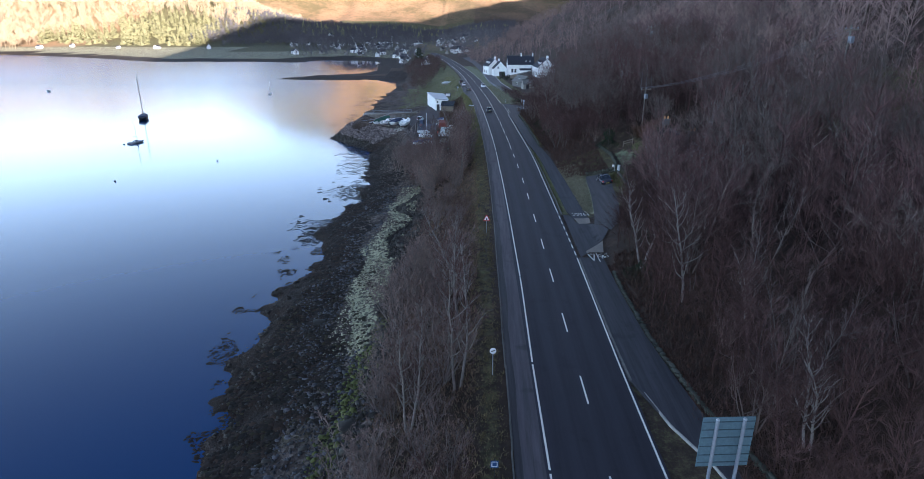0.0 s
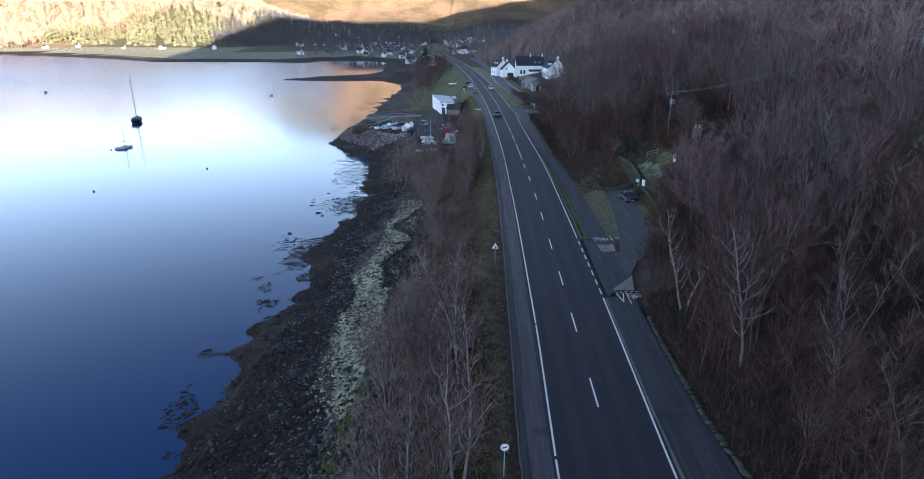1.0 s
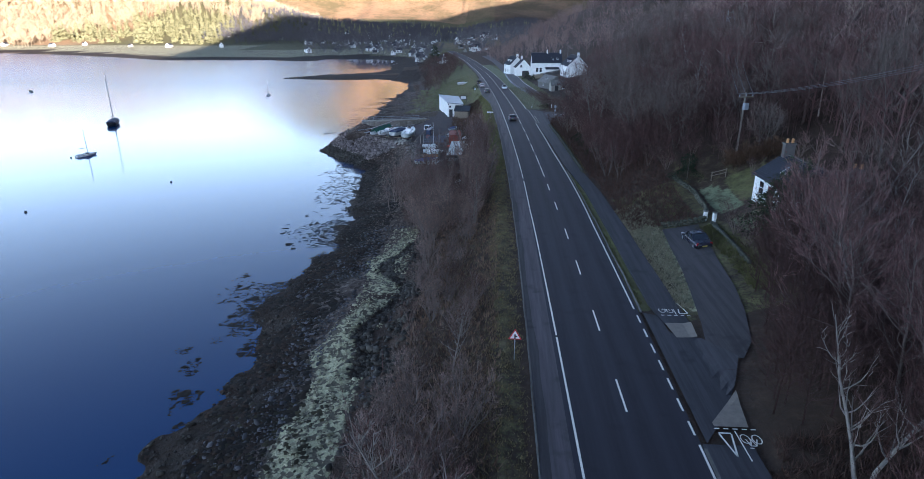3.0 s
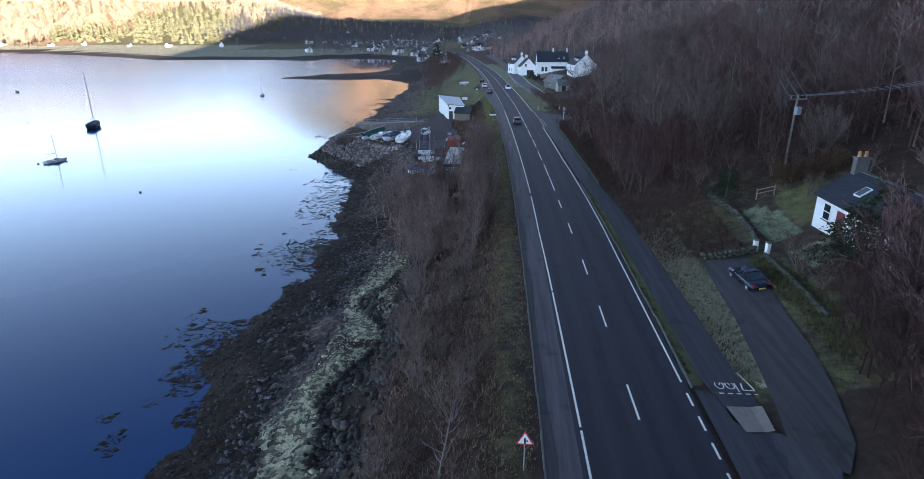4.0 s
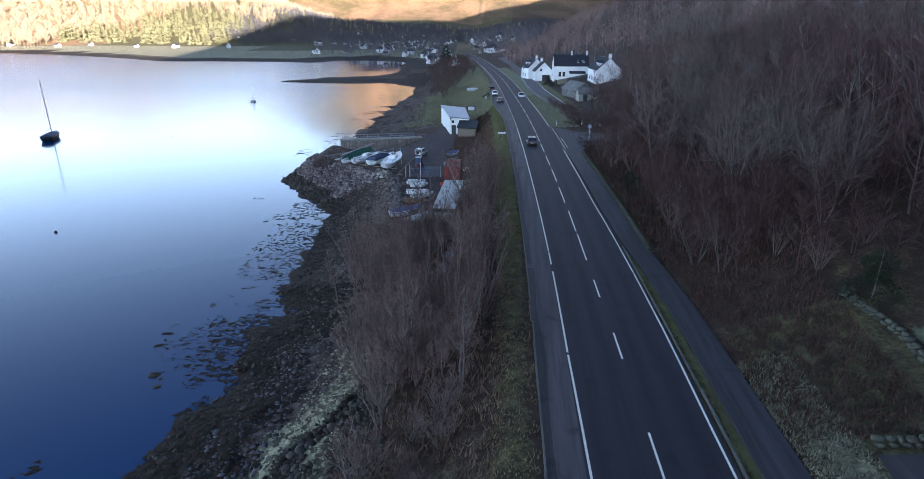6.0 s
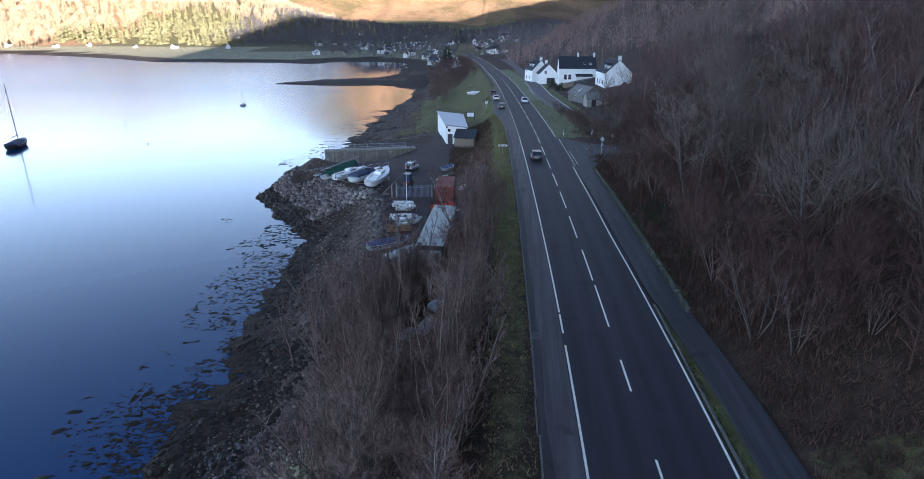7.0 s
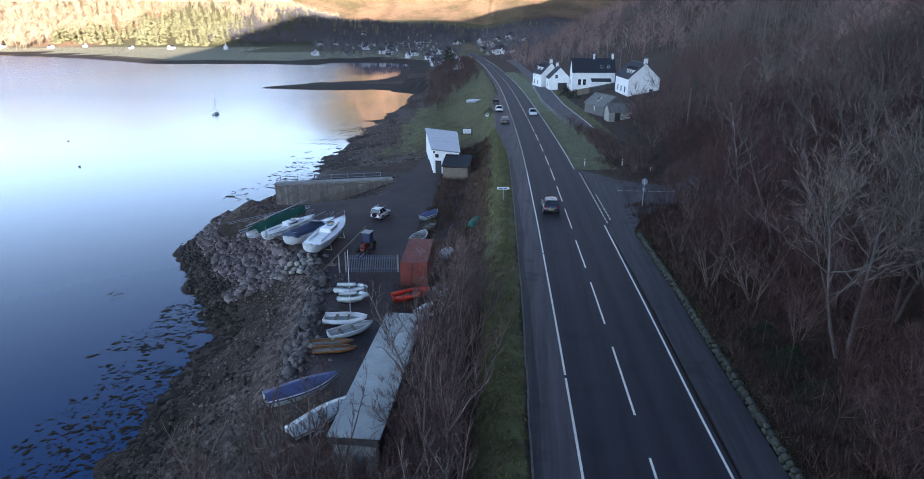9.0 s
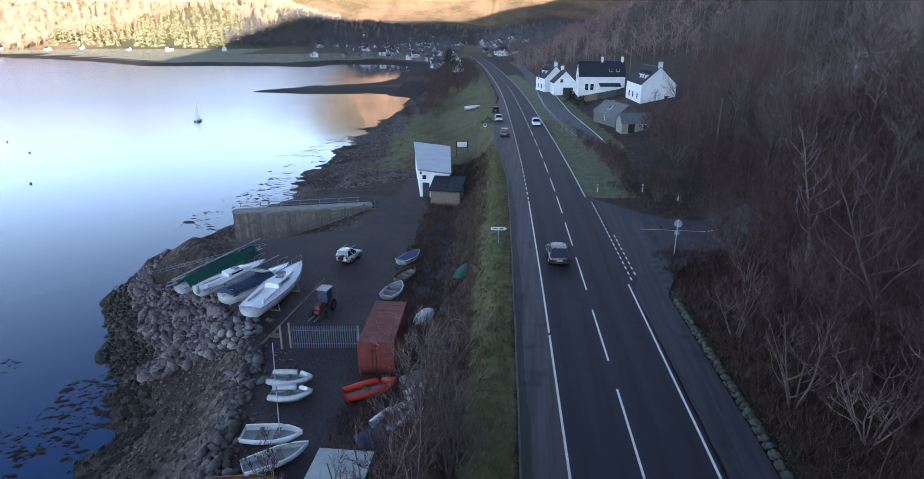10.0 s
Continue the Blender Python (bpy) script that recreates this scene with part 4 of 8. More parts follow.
for i, (x, y) in enumerate(((15.2, 40.0), (16.4, 41.6), (17.4, 40.4), (18.6, 42.0), (17.0, 43.4), (19.4, 43.8), (15.6, 42.8), (20.4, 41.0), (14.4, 38.2), (18.2, 38.8))):
    pr = (P_SHRUB, P_OAK, P_REDSH, P_SAP)[i % 4]
    plant(pr[i % len(pr)], x, y, (1.0, 0.6, 1.15, 0.75)[i % 4], 71 * i, "bare tree screening the cottage", "tree", "bare trees on the hillside", "tree")
for i, (x, y, sc) in enumerate(((9.0, 95.6, 1.2), (12.2, 97.5, 1.25), (13.0, 94.0, 1.1), (13.4, 117.4, 0.9), (19.4, 3.4, 1.0), (20.6, 32.4, 1.15), (22.6, 28.3, 1.2), (23.5, 107, 1.3), (18, 93, 1.1), (25, 97, 1.25), (16.5, 113, 1.0), (21, 118, 1.2), (27, 90, 1.2), (14.7, 135.5, 1.0), (15.4, 85.0, 1.1))):
    plant(P_ASH[i % 5], x, y, sc, 83 * i, "large bare ash with pale branches on the hillside", "tree", "bare trees on the hillside", "tree")
for i, (x, y, sc) in enumerate(((9.8, -1.8, 0.75), (10.9, -2.0, 0.8), (19.2, 2.1, 0.85), (22.7, 29.4, 0.9), (27.5, 25.0, 0.95), (21.8, 37.6, 0.7), (10.4, 13.0, 0.6), (11.6, 17.0, 0.65), (13.6, 9.0, 0.7), (16.0, 14.5, 0.75), (24.0, 18.0, 0.9), (29.5, 36.0, 0.9), (20.4, 72.5, 0.8), (26.0, 55.0, 0.9), (29.0, 47.0, 0.9))):
    plant(P_POLE[i % 5], x, y, sc, 61 * i, "slim bare tree with a pale trunk on the hillside", "tree", "bare trees on the hillside", "tree")
plant(P_ASH[2], 21.6, 64.4, 0.7, 20, "spreading grey tree behind the cottage", "tree", "bare trees on the hillside", "tree")
plant(P_OAK[1], -27.3, 156.8, 0.6, 30, "small bare tree at the edge of the yard", "tree", "", "tree")


def woodland(name, pts, lods, mat, label, smin=0.7, smax=1.15, category="trees"):
    """One mesh of very many far trees."""
    Vs, Fs, o = [], [], 0
    zs = ground_z(np.array([p[0] for p in pts]), np.array([p[1] for p in pts]))
    for (x, y), z in zip(pts, zs):
        v, f = lods[int(rngp.integers(len(lods)))]
        a, s = rngp.uniform(0, 2 * np.pi), rngp.uniform(smin, smax)
        ca, sa = np.cos(a) * s, np.sin(a) * s
        Vs.append(np.stack([v[:, 0] * ca - v[:, 1] * sa + x, v[:, 0] * sa + v[:, 1] * ca + y, v[:, 2] * s * rngp.uniform(0.85, 1.15) + z - 0.2], 1))
        Fs.append(f + o)
        o += len(v)
    me = tri_mesh(name, np.concatenate(Vs), np.concatenate(Fs), mat)
    return tagged(new(name, me), label, category, kind="stuff")


def light_tree(rng, h, spread, limbs, twigs, width, twig_len):
    """A far leafless tree: trunk, limbs and twigs as thin blades."""
    lean = rng.normal(0, 0.06, 2)
    up = np.array([lean[0], lean[1], 1.0]) * h
    tr = slivers(np.zeros((3, 3)), np.array([up, up, up]), np.full(3, h * 0.021), rng)
    f = rng.uniform(0.2, 0.95, limbs)
    az = rng.uniform(0, 2 * np.pi, limbs)
    L = h * spread * (1.25 - f) * rng.uniform(0.6, 1.2, limbs)
    p = f[:, None] * up
    d = np.stack([np.cos(az), np.sin(az), rng.uniform(0.5, 1.3, limbs)], 1)
    d = d / np.linalg.norm(d, axis=1)[:, None] * L[:, None]
    lb = slivers(p, d, np.full(limbs, max(width * 1.7, h * 0.0065)), rng)
    i = rng.integers(0, limbs, twigs)
    q = p[i] + d[i] * rng.uniform(0.25, 1.0, twigs)[:, None]
    e = d[i] / (L[i][:, None] + 1e-6) + rng.normal(0, 0.42, (twigs, 3)) + [0, 0, 0.25]
    e = e / np.linalg.norm(e, axis=1)[:, None] * (twig_len * rng.uniform(0.4, 1.3, twigs))[:, None]
    tw = slivers(q, e, width * rng.uniform(0.6, 1.4, twigs), rng)
    return join([tr, lb, tw])


def lod(seed, n, h, spread, limbs, twigs, width, twig_len):
    return [light_tree(np.random.default_rng(seed + i), h, spread, limbs, twigs, width, twig_len) for i in range(n)]


def far_points(n, r0, r1, y0, y1, power=1.0):
    pts = []
    while len(pts) < n:
        y = y0 + (y1 - y0) * rngp.uniform() ** power
        c = float(road_c(y))
        r = r0 + (r1 - r0) * rngp.uniform() ** 1.3
        x = c + float(right_edge(y)) + float(bench(y)) + r
        if on_hill(x, y) and not (36 < y < 72 and x < 27):
            pts.append((x, y))
    return pts


def in_glade(x, y):
    """Open grassy slope above the cottage."""
    return ((x - 39) / 7) ** 2 + ((y - 38) / 13) ** 2 < 1 and rngp.uniform() < 0.85


woodland("woodland", [p for p in far_points(1300, 16, 75, -15, 200) if (p[0] > 33 or p[1] > 140) and not in_glade(*p)], lod(300, 6, 9.5, 0.42, 34, 380, 0.030, 1.1), MAT_TWIG_FAR,
         "dense leafless grey-brown woodland on the steep hillside")
woodland("woodland", [p for p in far_points(760, 6, 85, 60, 260) if p[0] > 30 or p[1] > 140], lod(310, 5, 10.0, 0.36, 34, 300, 0.032, 1.1), MAT_TWIG_PALE,
         "pale lichened leafless trees among the hillside woodland")
woodland("woodland", [p for p in scatter(340, 20, 72, 6, 175, on_hill, 2.6) if not in_glade(*p) and not (36 < p[1] < 72 and p[0] < 28)], lod(330, 6, 8.5, 0.34, 22, 90, 0.040, 1.3), MAT_TWIG_LIGHT,
         "scattered silvery trunks and limbs among the hillside woodland", 0.6, 1.1)
woodland("hedge", [(float(np.interp(u, [0, 1, 2], [18.0, 20.3, 22.6])) + rngp.normal(0, 0.22), float(np.interp(u, [0, 1, 2], [64.0, 62.9, 62.2])) + rngp.normal(0, 0.22)) for u in np.linspace(0, 2, 34)], lod(398, 4, 2.1, 0.5, 30, 420, 0.018, 0.45), MAT_TWIG_HEDGE,
         "rust-brown clipped hedge behind the cottage garden", 0.8, 1.1, "hedge")
woodland("thicket", [q for q in scatter(520, 6, 36, -14, 140, on_hill, 1.3, 8) if not (36 < q[1] < 74 and q[0] < 24.5)], lod(350, 6, 5.5, 0.45, 36, 420, 0.020, 0.8), MAT_TWIG_RED,
         "dense leafless brown saplings and scrub under the hillside trees", 0.6, 1.2)
woodland("thicket", [q for q in scatter(260, 20, 40, -10, 140, on_hill, 1.8, 8) if not in_glade(*q) and not (36 < q[1] < 74 and q[0] < 24.5)], lod(360, 5, 9.0, 0.40, 36, 420, 0.024, 1.0), MAT_TWIG,
         "leafless young trees filling the hillside wood", 0.7, 1.2)
woodland("thicket", scatter(190, 7, 26, -12, 45, lambda x, y: x > np.interp(y, [-12, 16, 20, 25, 36, 45], [7.4, 7.0, 7.4, 9.4, 11.4, 14.0]), 0.9, 12), lod(370, 6, 6.2, 0.42, 36, 520, 0.018, 0.9), MAT_TWIG_RED,
         "dense leafless red-brown saplings between footway and cottage", 0.7, 1.2)
woodland("thicket", scatter(300, -19.5, -9, 62, 93, lambda x, y: x < float(road_c(y)) - 8.2 and x > np.interp(y, [62, 75, 87], [-14.5, -18.5, -18.5]) and not (abs(x + 13.2) < 1.8 and 77 < y < 87) and not (x < -14.6 and y > 90), 0.6), lod(385, 6, 2.6, 0.5, 30, 300, 0.016, 0.6), MAT_TWIG_BANK,
         "low leafless tan-grey brush on the bank above the beach", 0.7, 1.25)
woodland("thicket", scatter(330, 4, 32, 74, 170, lambda x, y: x > np.interp(y, [74, 84, 118, 125, 126, 137, 138, 150, 165, 170], [7.0, 5.9, 5.0, 6.6, 9.6, 9.6, 10.9, 11.2, 8.6, 8.2]), 0.9, 12), lod(380, 6, 4.6, 0.45, 36, 480, 0.018, 0.8), MAT_TWIG_RED,
         "dense leafless brown brush behind the roadside wall", 0.6, 1.25)
woodland("thicket", scatter(70, 6.8, 26, 65, 80, lambda x, y: x > np.interp(y, [65, 68, 72, 80], [17, 12.5, 7.4, 6.8]), 1.0, 12), lod(390, 5, 4.6, 0.45, 36, 480, 0.018, 0.8), MAT_TWIG_RED,
         "dense leafless brown brush above the footpath", 0.7, 1.3)
woodland("thicket", scatter(90, 7, 17, 24, 41, lambda x, y: x > np.interp(y, [24, 28, 33, 41], [7.0, 7.9, 10.0, 12.0]), 0.7, 14), lod(395, 5, 4.4, 0.45, 36, 520, 0.016, 0.8), MAT_TWIG_RED,
         "dense leafless brush beside the driveway", 0.7, 1.25)
woodland("woodland", far_points(1900, 45, 320, -10, 480), lod(320, 5, 9.5, 0.42, 18, 130, 0.06, 1.6), MAT_TWIG_BACK,
         "leafless woodland higher on the hillside")
woodland("woodland", far_points(1700, 2, 260, 250, 1000), lod(330, 4, 9.5, 0.45, 12, 70, 0.10, 2.0), MAT_TWIG_FAR,
         "distant leafless woodland on the valley side")


_vs = [(x, y) for x, y in zip(rngp.uniform(-60, 70, 2600), rngp.uniform(288, 640, 2600)) if 13 < x - float(road_c(y)) < float(bench(y)) + 16 and vnoise(np.array([x]), np.array([y]), 22, 81)[0] > 0.3]
woodland("woodland", _vs[:520], lod(334, 5, 8.5, 0.45, 14, 90, 0.07, 1.6), MAT_TWIG_FAR, "leafless trees and hedges on the valley floor beyond the white houses", 0.4, 0.9)


# conifers and larches on the far shore
def conifer_lod(seed, h, r, n=80):
    """A far conifer: whorls of drooping blades round a stem."""
    rng = np.random.default_rng(seed)
    f = 0.06 + 0.92 * np.sort(rng.uniform(0, 1, n) ** 1.15)
    az = rng.uniform(0, 2 * np.pi, n)
    L = r * (1.06 - f) ** 0.85 * rng.uniform(0.65, 1.2, n)
    p0 = np.stack([np.zeros(n), np.zeros(n), f * h], 1)
    d = np.stack([np.cos(az) * L, np.sin(az) * L, -0.35 * L + rng.normal(0, 0.12, n) * L], 1)
    side = np.stack([-np.sin(az), np.cos(az), rng.normal(0, 0.3, n)], 1) * (L * 0.42 + 0.25)[:, None]
    q = p0 + d
    V = np.stack([p0 + [0, 0, 0.5], q + side, q - side], 1).reshape(-1, 3)
    top = slivers(np.zeros((2, 3)), np.array([[0, 0, h * 1.04]] * 2), np.full(2, r * 0.16), rng)
    return join([top, (V, np.arange(3 * n).reshape(-1, 3))])


def far_area(n, keep, x0, x1, y0, y1):
    pts = []
    while len(pts) < n:
        xs, ys_ = rngp.uniform(x0, x1, 4000), rngp.uniform(y0, y1, 4000)
        ok = keep(xs, ys_) & (shore_d(xs, ys_) > 18)
        pts += list(zip(xs[ok], ys_[ok]))
    return pts[:n]


CON = [conifer_lod(400 + i, 20, 4.6) for i in range(4)]
BRD = lod(340, 5, 13, 0.42, 12, 56, 0.34, 3.2)
LARCH = lod(344, 5, 13, 0.40, 14, 110, 0.26, 2.8)
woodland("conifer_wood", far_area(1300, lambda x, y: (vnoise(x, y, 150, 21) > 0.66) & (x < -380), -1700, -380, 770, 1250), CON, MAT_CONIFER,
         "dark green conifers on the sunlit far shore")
woodland("larch_wood", far_area(9500, lambda x, y: (vnoise(x, y, 150, 21) < 0.68) & ((x < -460) | (y > 900)), -1700, -370, 742, 1250), LARCH, MAT_LARCH,
         "golden leafless larch and birch wood on the far shore", 0.9, 1.4)
# hill wood and village trees use the twig colour with haze painted in
woodland("hill_wood", far_area(5200, lambda x, y: (vnoise(x, y, 90, 22) < 0.92) & ((x < -170) | (y > 820)) & (x > -410) & ((x > -340) | (y > 800)), -500, 60, 748, 1180), BRD, MAT_TWIG_HAZE,
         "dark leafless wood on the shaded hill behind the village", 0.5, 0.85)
woodland("conifer_wood", far_area(260, lambda x, y: vnoise(x, y, 80, 23) > 0.5, -460, 40, 900, 1200), CON, MAT_CONIFER,
         "dark conifers on the shaded hill behind the village", 0.4, 0.7)
woodland("village_trees", far_area(1300, lambda x, y: (x > np.interp(y, [470, 960], [-150, -330])) & (x < np.interp(y, [470, 960], [0, 60])) & (np.abs(x - road_c(y)) > 9), -330, 60, 450, 960), BRD, MAT_TWIG_HAZE,
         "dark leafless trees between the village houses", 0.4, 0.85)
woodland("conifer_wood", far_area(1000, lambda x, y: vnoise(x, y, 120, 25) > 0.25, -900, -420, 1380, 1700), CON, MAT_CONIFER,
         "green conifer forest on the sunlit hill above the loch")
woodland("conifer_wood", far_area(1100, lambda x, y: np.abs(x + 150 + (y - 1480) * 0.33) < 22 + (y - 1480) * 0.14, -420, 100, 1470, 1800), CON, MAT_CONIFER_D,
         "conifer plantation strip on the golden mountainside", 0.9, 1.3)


# ---- paints ----
MAT_WHITE = plain("white_render", (0.74, 0.74, 0.72), 0.8, vary=0.16, scale=0.8, bump_d=0.004)
MAT_STONE = plain("grey_stone", (0.15, 0.142, 0.135), 0.9, vary=0.4, scale=3, bump_d=0.02, rand=0.6)
MAT_PALE_STONE = plain("pale_stone", (0.34, 0.32, 0.28), 0.9, vary=0.3, scale=3, bump_d=0.02, rand=0.5)
MAT_DARK_STONE = plain("dark_wet_stone", (0.075, 0.072, 0.07), 0.75, vary=0.45, scale=3, bump_d=0.02, rand=0.6)
MAT_SLATE = plain("roof_slate", (0.042, 0.045, 0.058), 0.85, vary=0.35, scale=2.2, bump_d=0.02, spec=0.2)
MAT_SLATE_OLD = plain("weathered_slate", (0.17, 0.165, 0.155), 0.8, vary=0.5, scale=1.3, bump_d=0.02)
MAT_GLASS = plain("window_glass", (0.025, 0.03, 0.035), 0.08, vary=0.1, spec=0.9)
MAT_FRAME = plain("white_frame", (0.7, 0.7, 0.69), 0.5, vary=0.1)
MAT_RED_DOOR = plain("red_door_paint", (0.17, 0.016, 0.02), 0.5, vary=0.15)
MAT_STEEL = plain("galvanised_steel", (0.42, 0.45, 0.48), 0.5, 0.55, vary=0.2)
MAT_GREYMET = plain("grey_painted_metal", (0.22, 0.24, 0.27), 0.55, 0.1, vary=0.2)
MAT_SIGNBACK = plain("sign_back_grey_blue", (0.100, 0.162, 0.190), 0.55, 0.1, vary=0.3)
MAT_FRAMEBLUE = plain("dark_blue_grey_rail", (0.060, 0.098, 0.120), 0.5, 0.2, vary=0.2)
MAT_SIGN_W = plain("sign_white", (0.80, 0.80, 0.80), 0.4, vary=0.06)
MAT_SIGN_R = plain("sign_red", (0.55, 0.03, 0.04), 0.4, vary=0.06)
MAT_SIGN_B = plain("sign_blue", (0.022, 0.075, 0.19), 0.4, vary=0.06)
MAT_BLACK = plain("black_paint", (0.018, 0.018, 0.020), 0.5, vary=0.2)
MAT_WOOD = plain("weathered_wood", (0.20, 0.165, 0.125), 0.85, vary=0.4, scale=5, bump_d=0.008)
MAT_POLE = plain("pole_wood", (0.17, 0.15, 0.13), 0.85, vary=0.3, scale=3, bump_d=0.006)
MAT_RUST = plain("rusty_red_steel", (0.20, 0.045, 0.032), 0.65, 0.1, vary=0.45, scale=1.6, bump_d=0.006)
MAT_TRAILER = plain("dark_green_cladding", (0.05, 0.065, 0.058), 0.7, vary=0.3, scale=2)
MAT_PALE_ROOF = plain("pale_sheet_roof", (0.37, 0.40, 0.385), 0.55, vary=0.3, scale=0.7, bump_d=0.004)
MAT_SHED_ROOF = plain("blue_grey_sheet_roof", (0.46, 0.51, 0.56), 0.5, vary=0.22, scale=0.5, bump_d=0.004)
MAT_GEL = plain("white_gelcoat", (0.84, 0.85, 0.86), 0.3, vary=0.12, scale=1.5)
MAT_GEL_D = plain("dirty_white_gelcoat", (0.60, 0.63, 0.62), 0.45, vary=0.3, scale=2)
MAT_HULL_D = plain("dark_hull_paint", (0.022, 0.026, 0.036), 0.35, vary=0.2)
MAT_ANTI = plain("antifouling_paint", (0.06, 0.075, 0.13), 0.7, vary=0.3)
MAT_TARP_G = plain("green_tarpaulin", (0.03, 0.19, 0.14), 0.6, vary=0.2, scale=3, bump_d=0.02)
MAT_TARP_B = plain("blue_cover", (0.07, 0.09, 0.20), 0.7, vary=0.25, scale=3, bump_d=0.02)
MAT_NAVY = plain("navy_canvas", (0.030, 0.045, 0.095), 0.75, vary=0.2, scale=4, bump_d=0.01)
MAT_ORANGE = plain("orange_red_plastic", (0.62, 0.05, 0.02), 0.45, vary=0.15)
MAT_YELLOWISH = plain("faded_orange_plastic", (0.42, 0.20, 0.07), 0.5, vary=0.2)
MAT_INNER = plain("grey_boat_interior", (0.30, 0.31, 0.31), 0.7, vary=0.3, scale=4)
MAT_ALU = plain("aluminium_spar", (0.55, 0.56, 0.58), 0.4, 0.6, vary=0.1)
MAT_TYRE = plain("tyre_rubber", (0.018, 0.018, 0.019), 0.85, vary=0.2)
MAT_CARGLASS = plain("car_glass", (0.014, 0.018, 0.024), 0.06, vary=0.05, spec=1.0)
MAT_LAMP_R = plain("red_lamp_lens", (0.40, 0.02, 0.02), 0.2, vary=0.05)
MAT_LAMP_W = plain("clear_lamp_lens", (0.65, 0.66, 0.68), 0.15, vary=0.05)
MAT_PLATE_Y = plain("plate_yellow", (0.62, 0.50, 0.10), 0.5, vary=0.05)
MAT_TACTILE = plain("buff_paving", (0.24, 0.20, 0.165), 0.85, vary=0.25, scale=3)
MAT_CONC = plain("concrete", (0.30, 0.295, 0.28), 0.85, vary=0.35, scale=1.2, bump_d=0.008)
MAT_BUOY = plain("buoy_plastic", (0.035, 0.03, 0.03), 0.5, vary=0.2)


def car_paint(name, col, metal=0.35):
    return plain(name, col, 0.28, metal, vary=0.06, scale=1.0, spec=0.6)


# ---- tarmac beside the road ----
def patch(name, left, right, mat, label, category, dz=0.03, n=24, m=5, kind="structure"):
    """A strip laid on the ground between two lines."""
    def along(pts):
        p = np.array(pts, float)
        s = np.r_[0, np.cumsum(np.hypot(*np.diff(p, axis=0).T))]
        q = np.linspace(0, s[-1], n)
        return np.stack([np.interp(q, s, p[:, 0]), np.interp(q, s, p[:, 1])], 1)
    a, b = along(left), along(right)
    P = a[:, None] * (1 - np.linspace(0, 1, m))[None, :, None] + b[:, None] * np.linspace(0, 1, m)[None, :, None]
    x, y = P[..., 0].ravel(), P[..., 1].ravel()
    z = ground_z(x, y)
    V = np.stack([x, y, z + dz], 1)
    F = [(i * m + j, i * m + j + 1, (i + 1) * m + j + 1, (i + 1) * m + j) for i in range(n - 1) for j in range(m - 1)]
    return tagged(new(name, raw_mesh(name, V, F, mat)), label, category, kind=kind)


patch("side_road", [(3.44, 23.6), (3.46, 30), (3.48, 37.4)], [(4.6, 25.2), (6.6, 28.6), (7.7, 31.2), (6.3, 33.9), (4.6, 34.4), (4.4, 37.0)], MAT_PATH, "worn tarmac mouth of a side lane", "side road", 0.15, 20, 8)
patch("driveway", [(6.3, 32.2), (6.95, 35.6), (7.5, 39.5), (8.1, 44.3), (8.5, 49.3), (9.0, 54.0)],
      [(7.9, 30.9), (9.0, 32.6), (10.0, 36.4), (10.6, 40), (11.0, 45), (11.5, 49), (12.2, 53.6)], MAT_DRIVE,
      "dark gravelled driveway behind the verge", "driveway", 0.09, 60, 10)
patch("side_road", [(0.35, 119.2), (1.5, 121.3), (2.9, 124.0), (4.4, 125.4), (6.7, 125.7), (9.5, 126.6), (13, 128.2)], [(-0.9, 142.4), (0.3, 141.4), (2.2, 139.4), (4.4, 136.3), (6.8, 134.2), (9.5, 133.6), (13, 134.6)], MAT_PATH,
      "dark tarmac junction of the old road", "side road", 0.104, 34, 16)
patch("pavement", [(0.8, 117.9), (1.25, 120.2), (2.0, 122.7), (3.0, 124.4), (4.3, 125.5), (6.7, 125.9)], [(2.9, 117.9), (3.5, 119.6), (4.3, 121.6), (5.0, 122.8), (6.0, 123.6), (7.4, 124.2)], MAT_PATH,
      "dark tarmac footpath curving into the junction", "pavement", 0.165, 30, 6)
patch("painted_line", [(3.5, 131.6), (9.8, 130.5)], [(3.5, 131.66), (9.8, 130.56)], MAT_LINE, "worn white line across the side road", "road marking", 0.122, 20, 2)
patch("old_road", [(4.2, 171), (1.9, 178), (-0.1, 189), (-2.6, 215), (-4.9, 265), (-10.9, 354), (-20, 438)],
      [(6.0, 171.5), (5.4, 177), (4.5, 186), (2.3, 211), (-0.4, 267), (-5.8, 334), (-13.8, 432)], MAT_SHOULDER, "grey disused loop of old road", "side road", 0.05, 130, 6)
patch("painted_line", [(5.2, 175), (4.5, 184), (2.0, 211), (-0.7, 267)], [(5.35, 175), (4.65, 184), (2.15, 211), (-0.55, 267)], MAT_LINE, "white edge line of the old road", "road marking", 0.058, 60, 2)
patch("tactile_paving", [(4.85, 33.9), (4.6, 35.9)], [(6.2, 34.0), (6.35, 35.9)], MAT_TACTILE, "buff paving at the crossing point", "paving", 0.19, 6, 4)
patch("tactile_paving", [(4.2, 25.2), (4.2, 24.9)], [(6.4, 28.0), (5.9, 24.9)], MAT_TACTILE, "buff paving at the crossing point", "paving", 0.19, 6, 4)


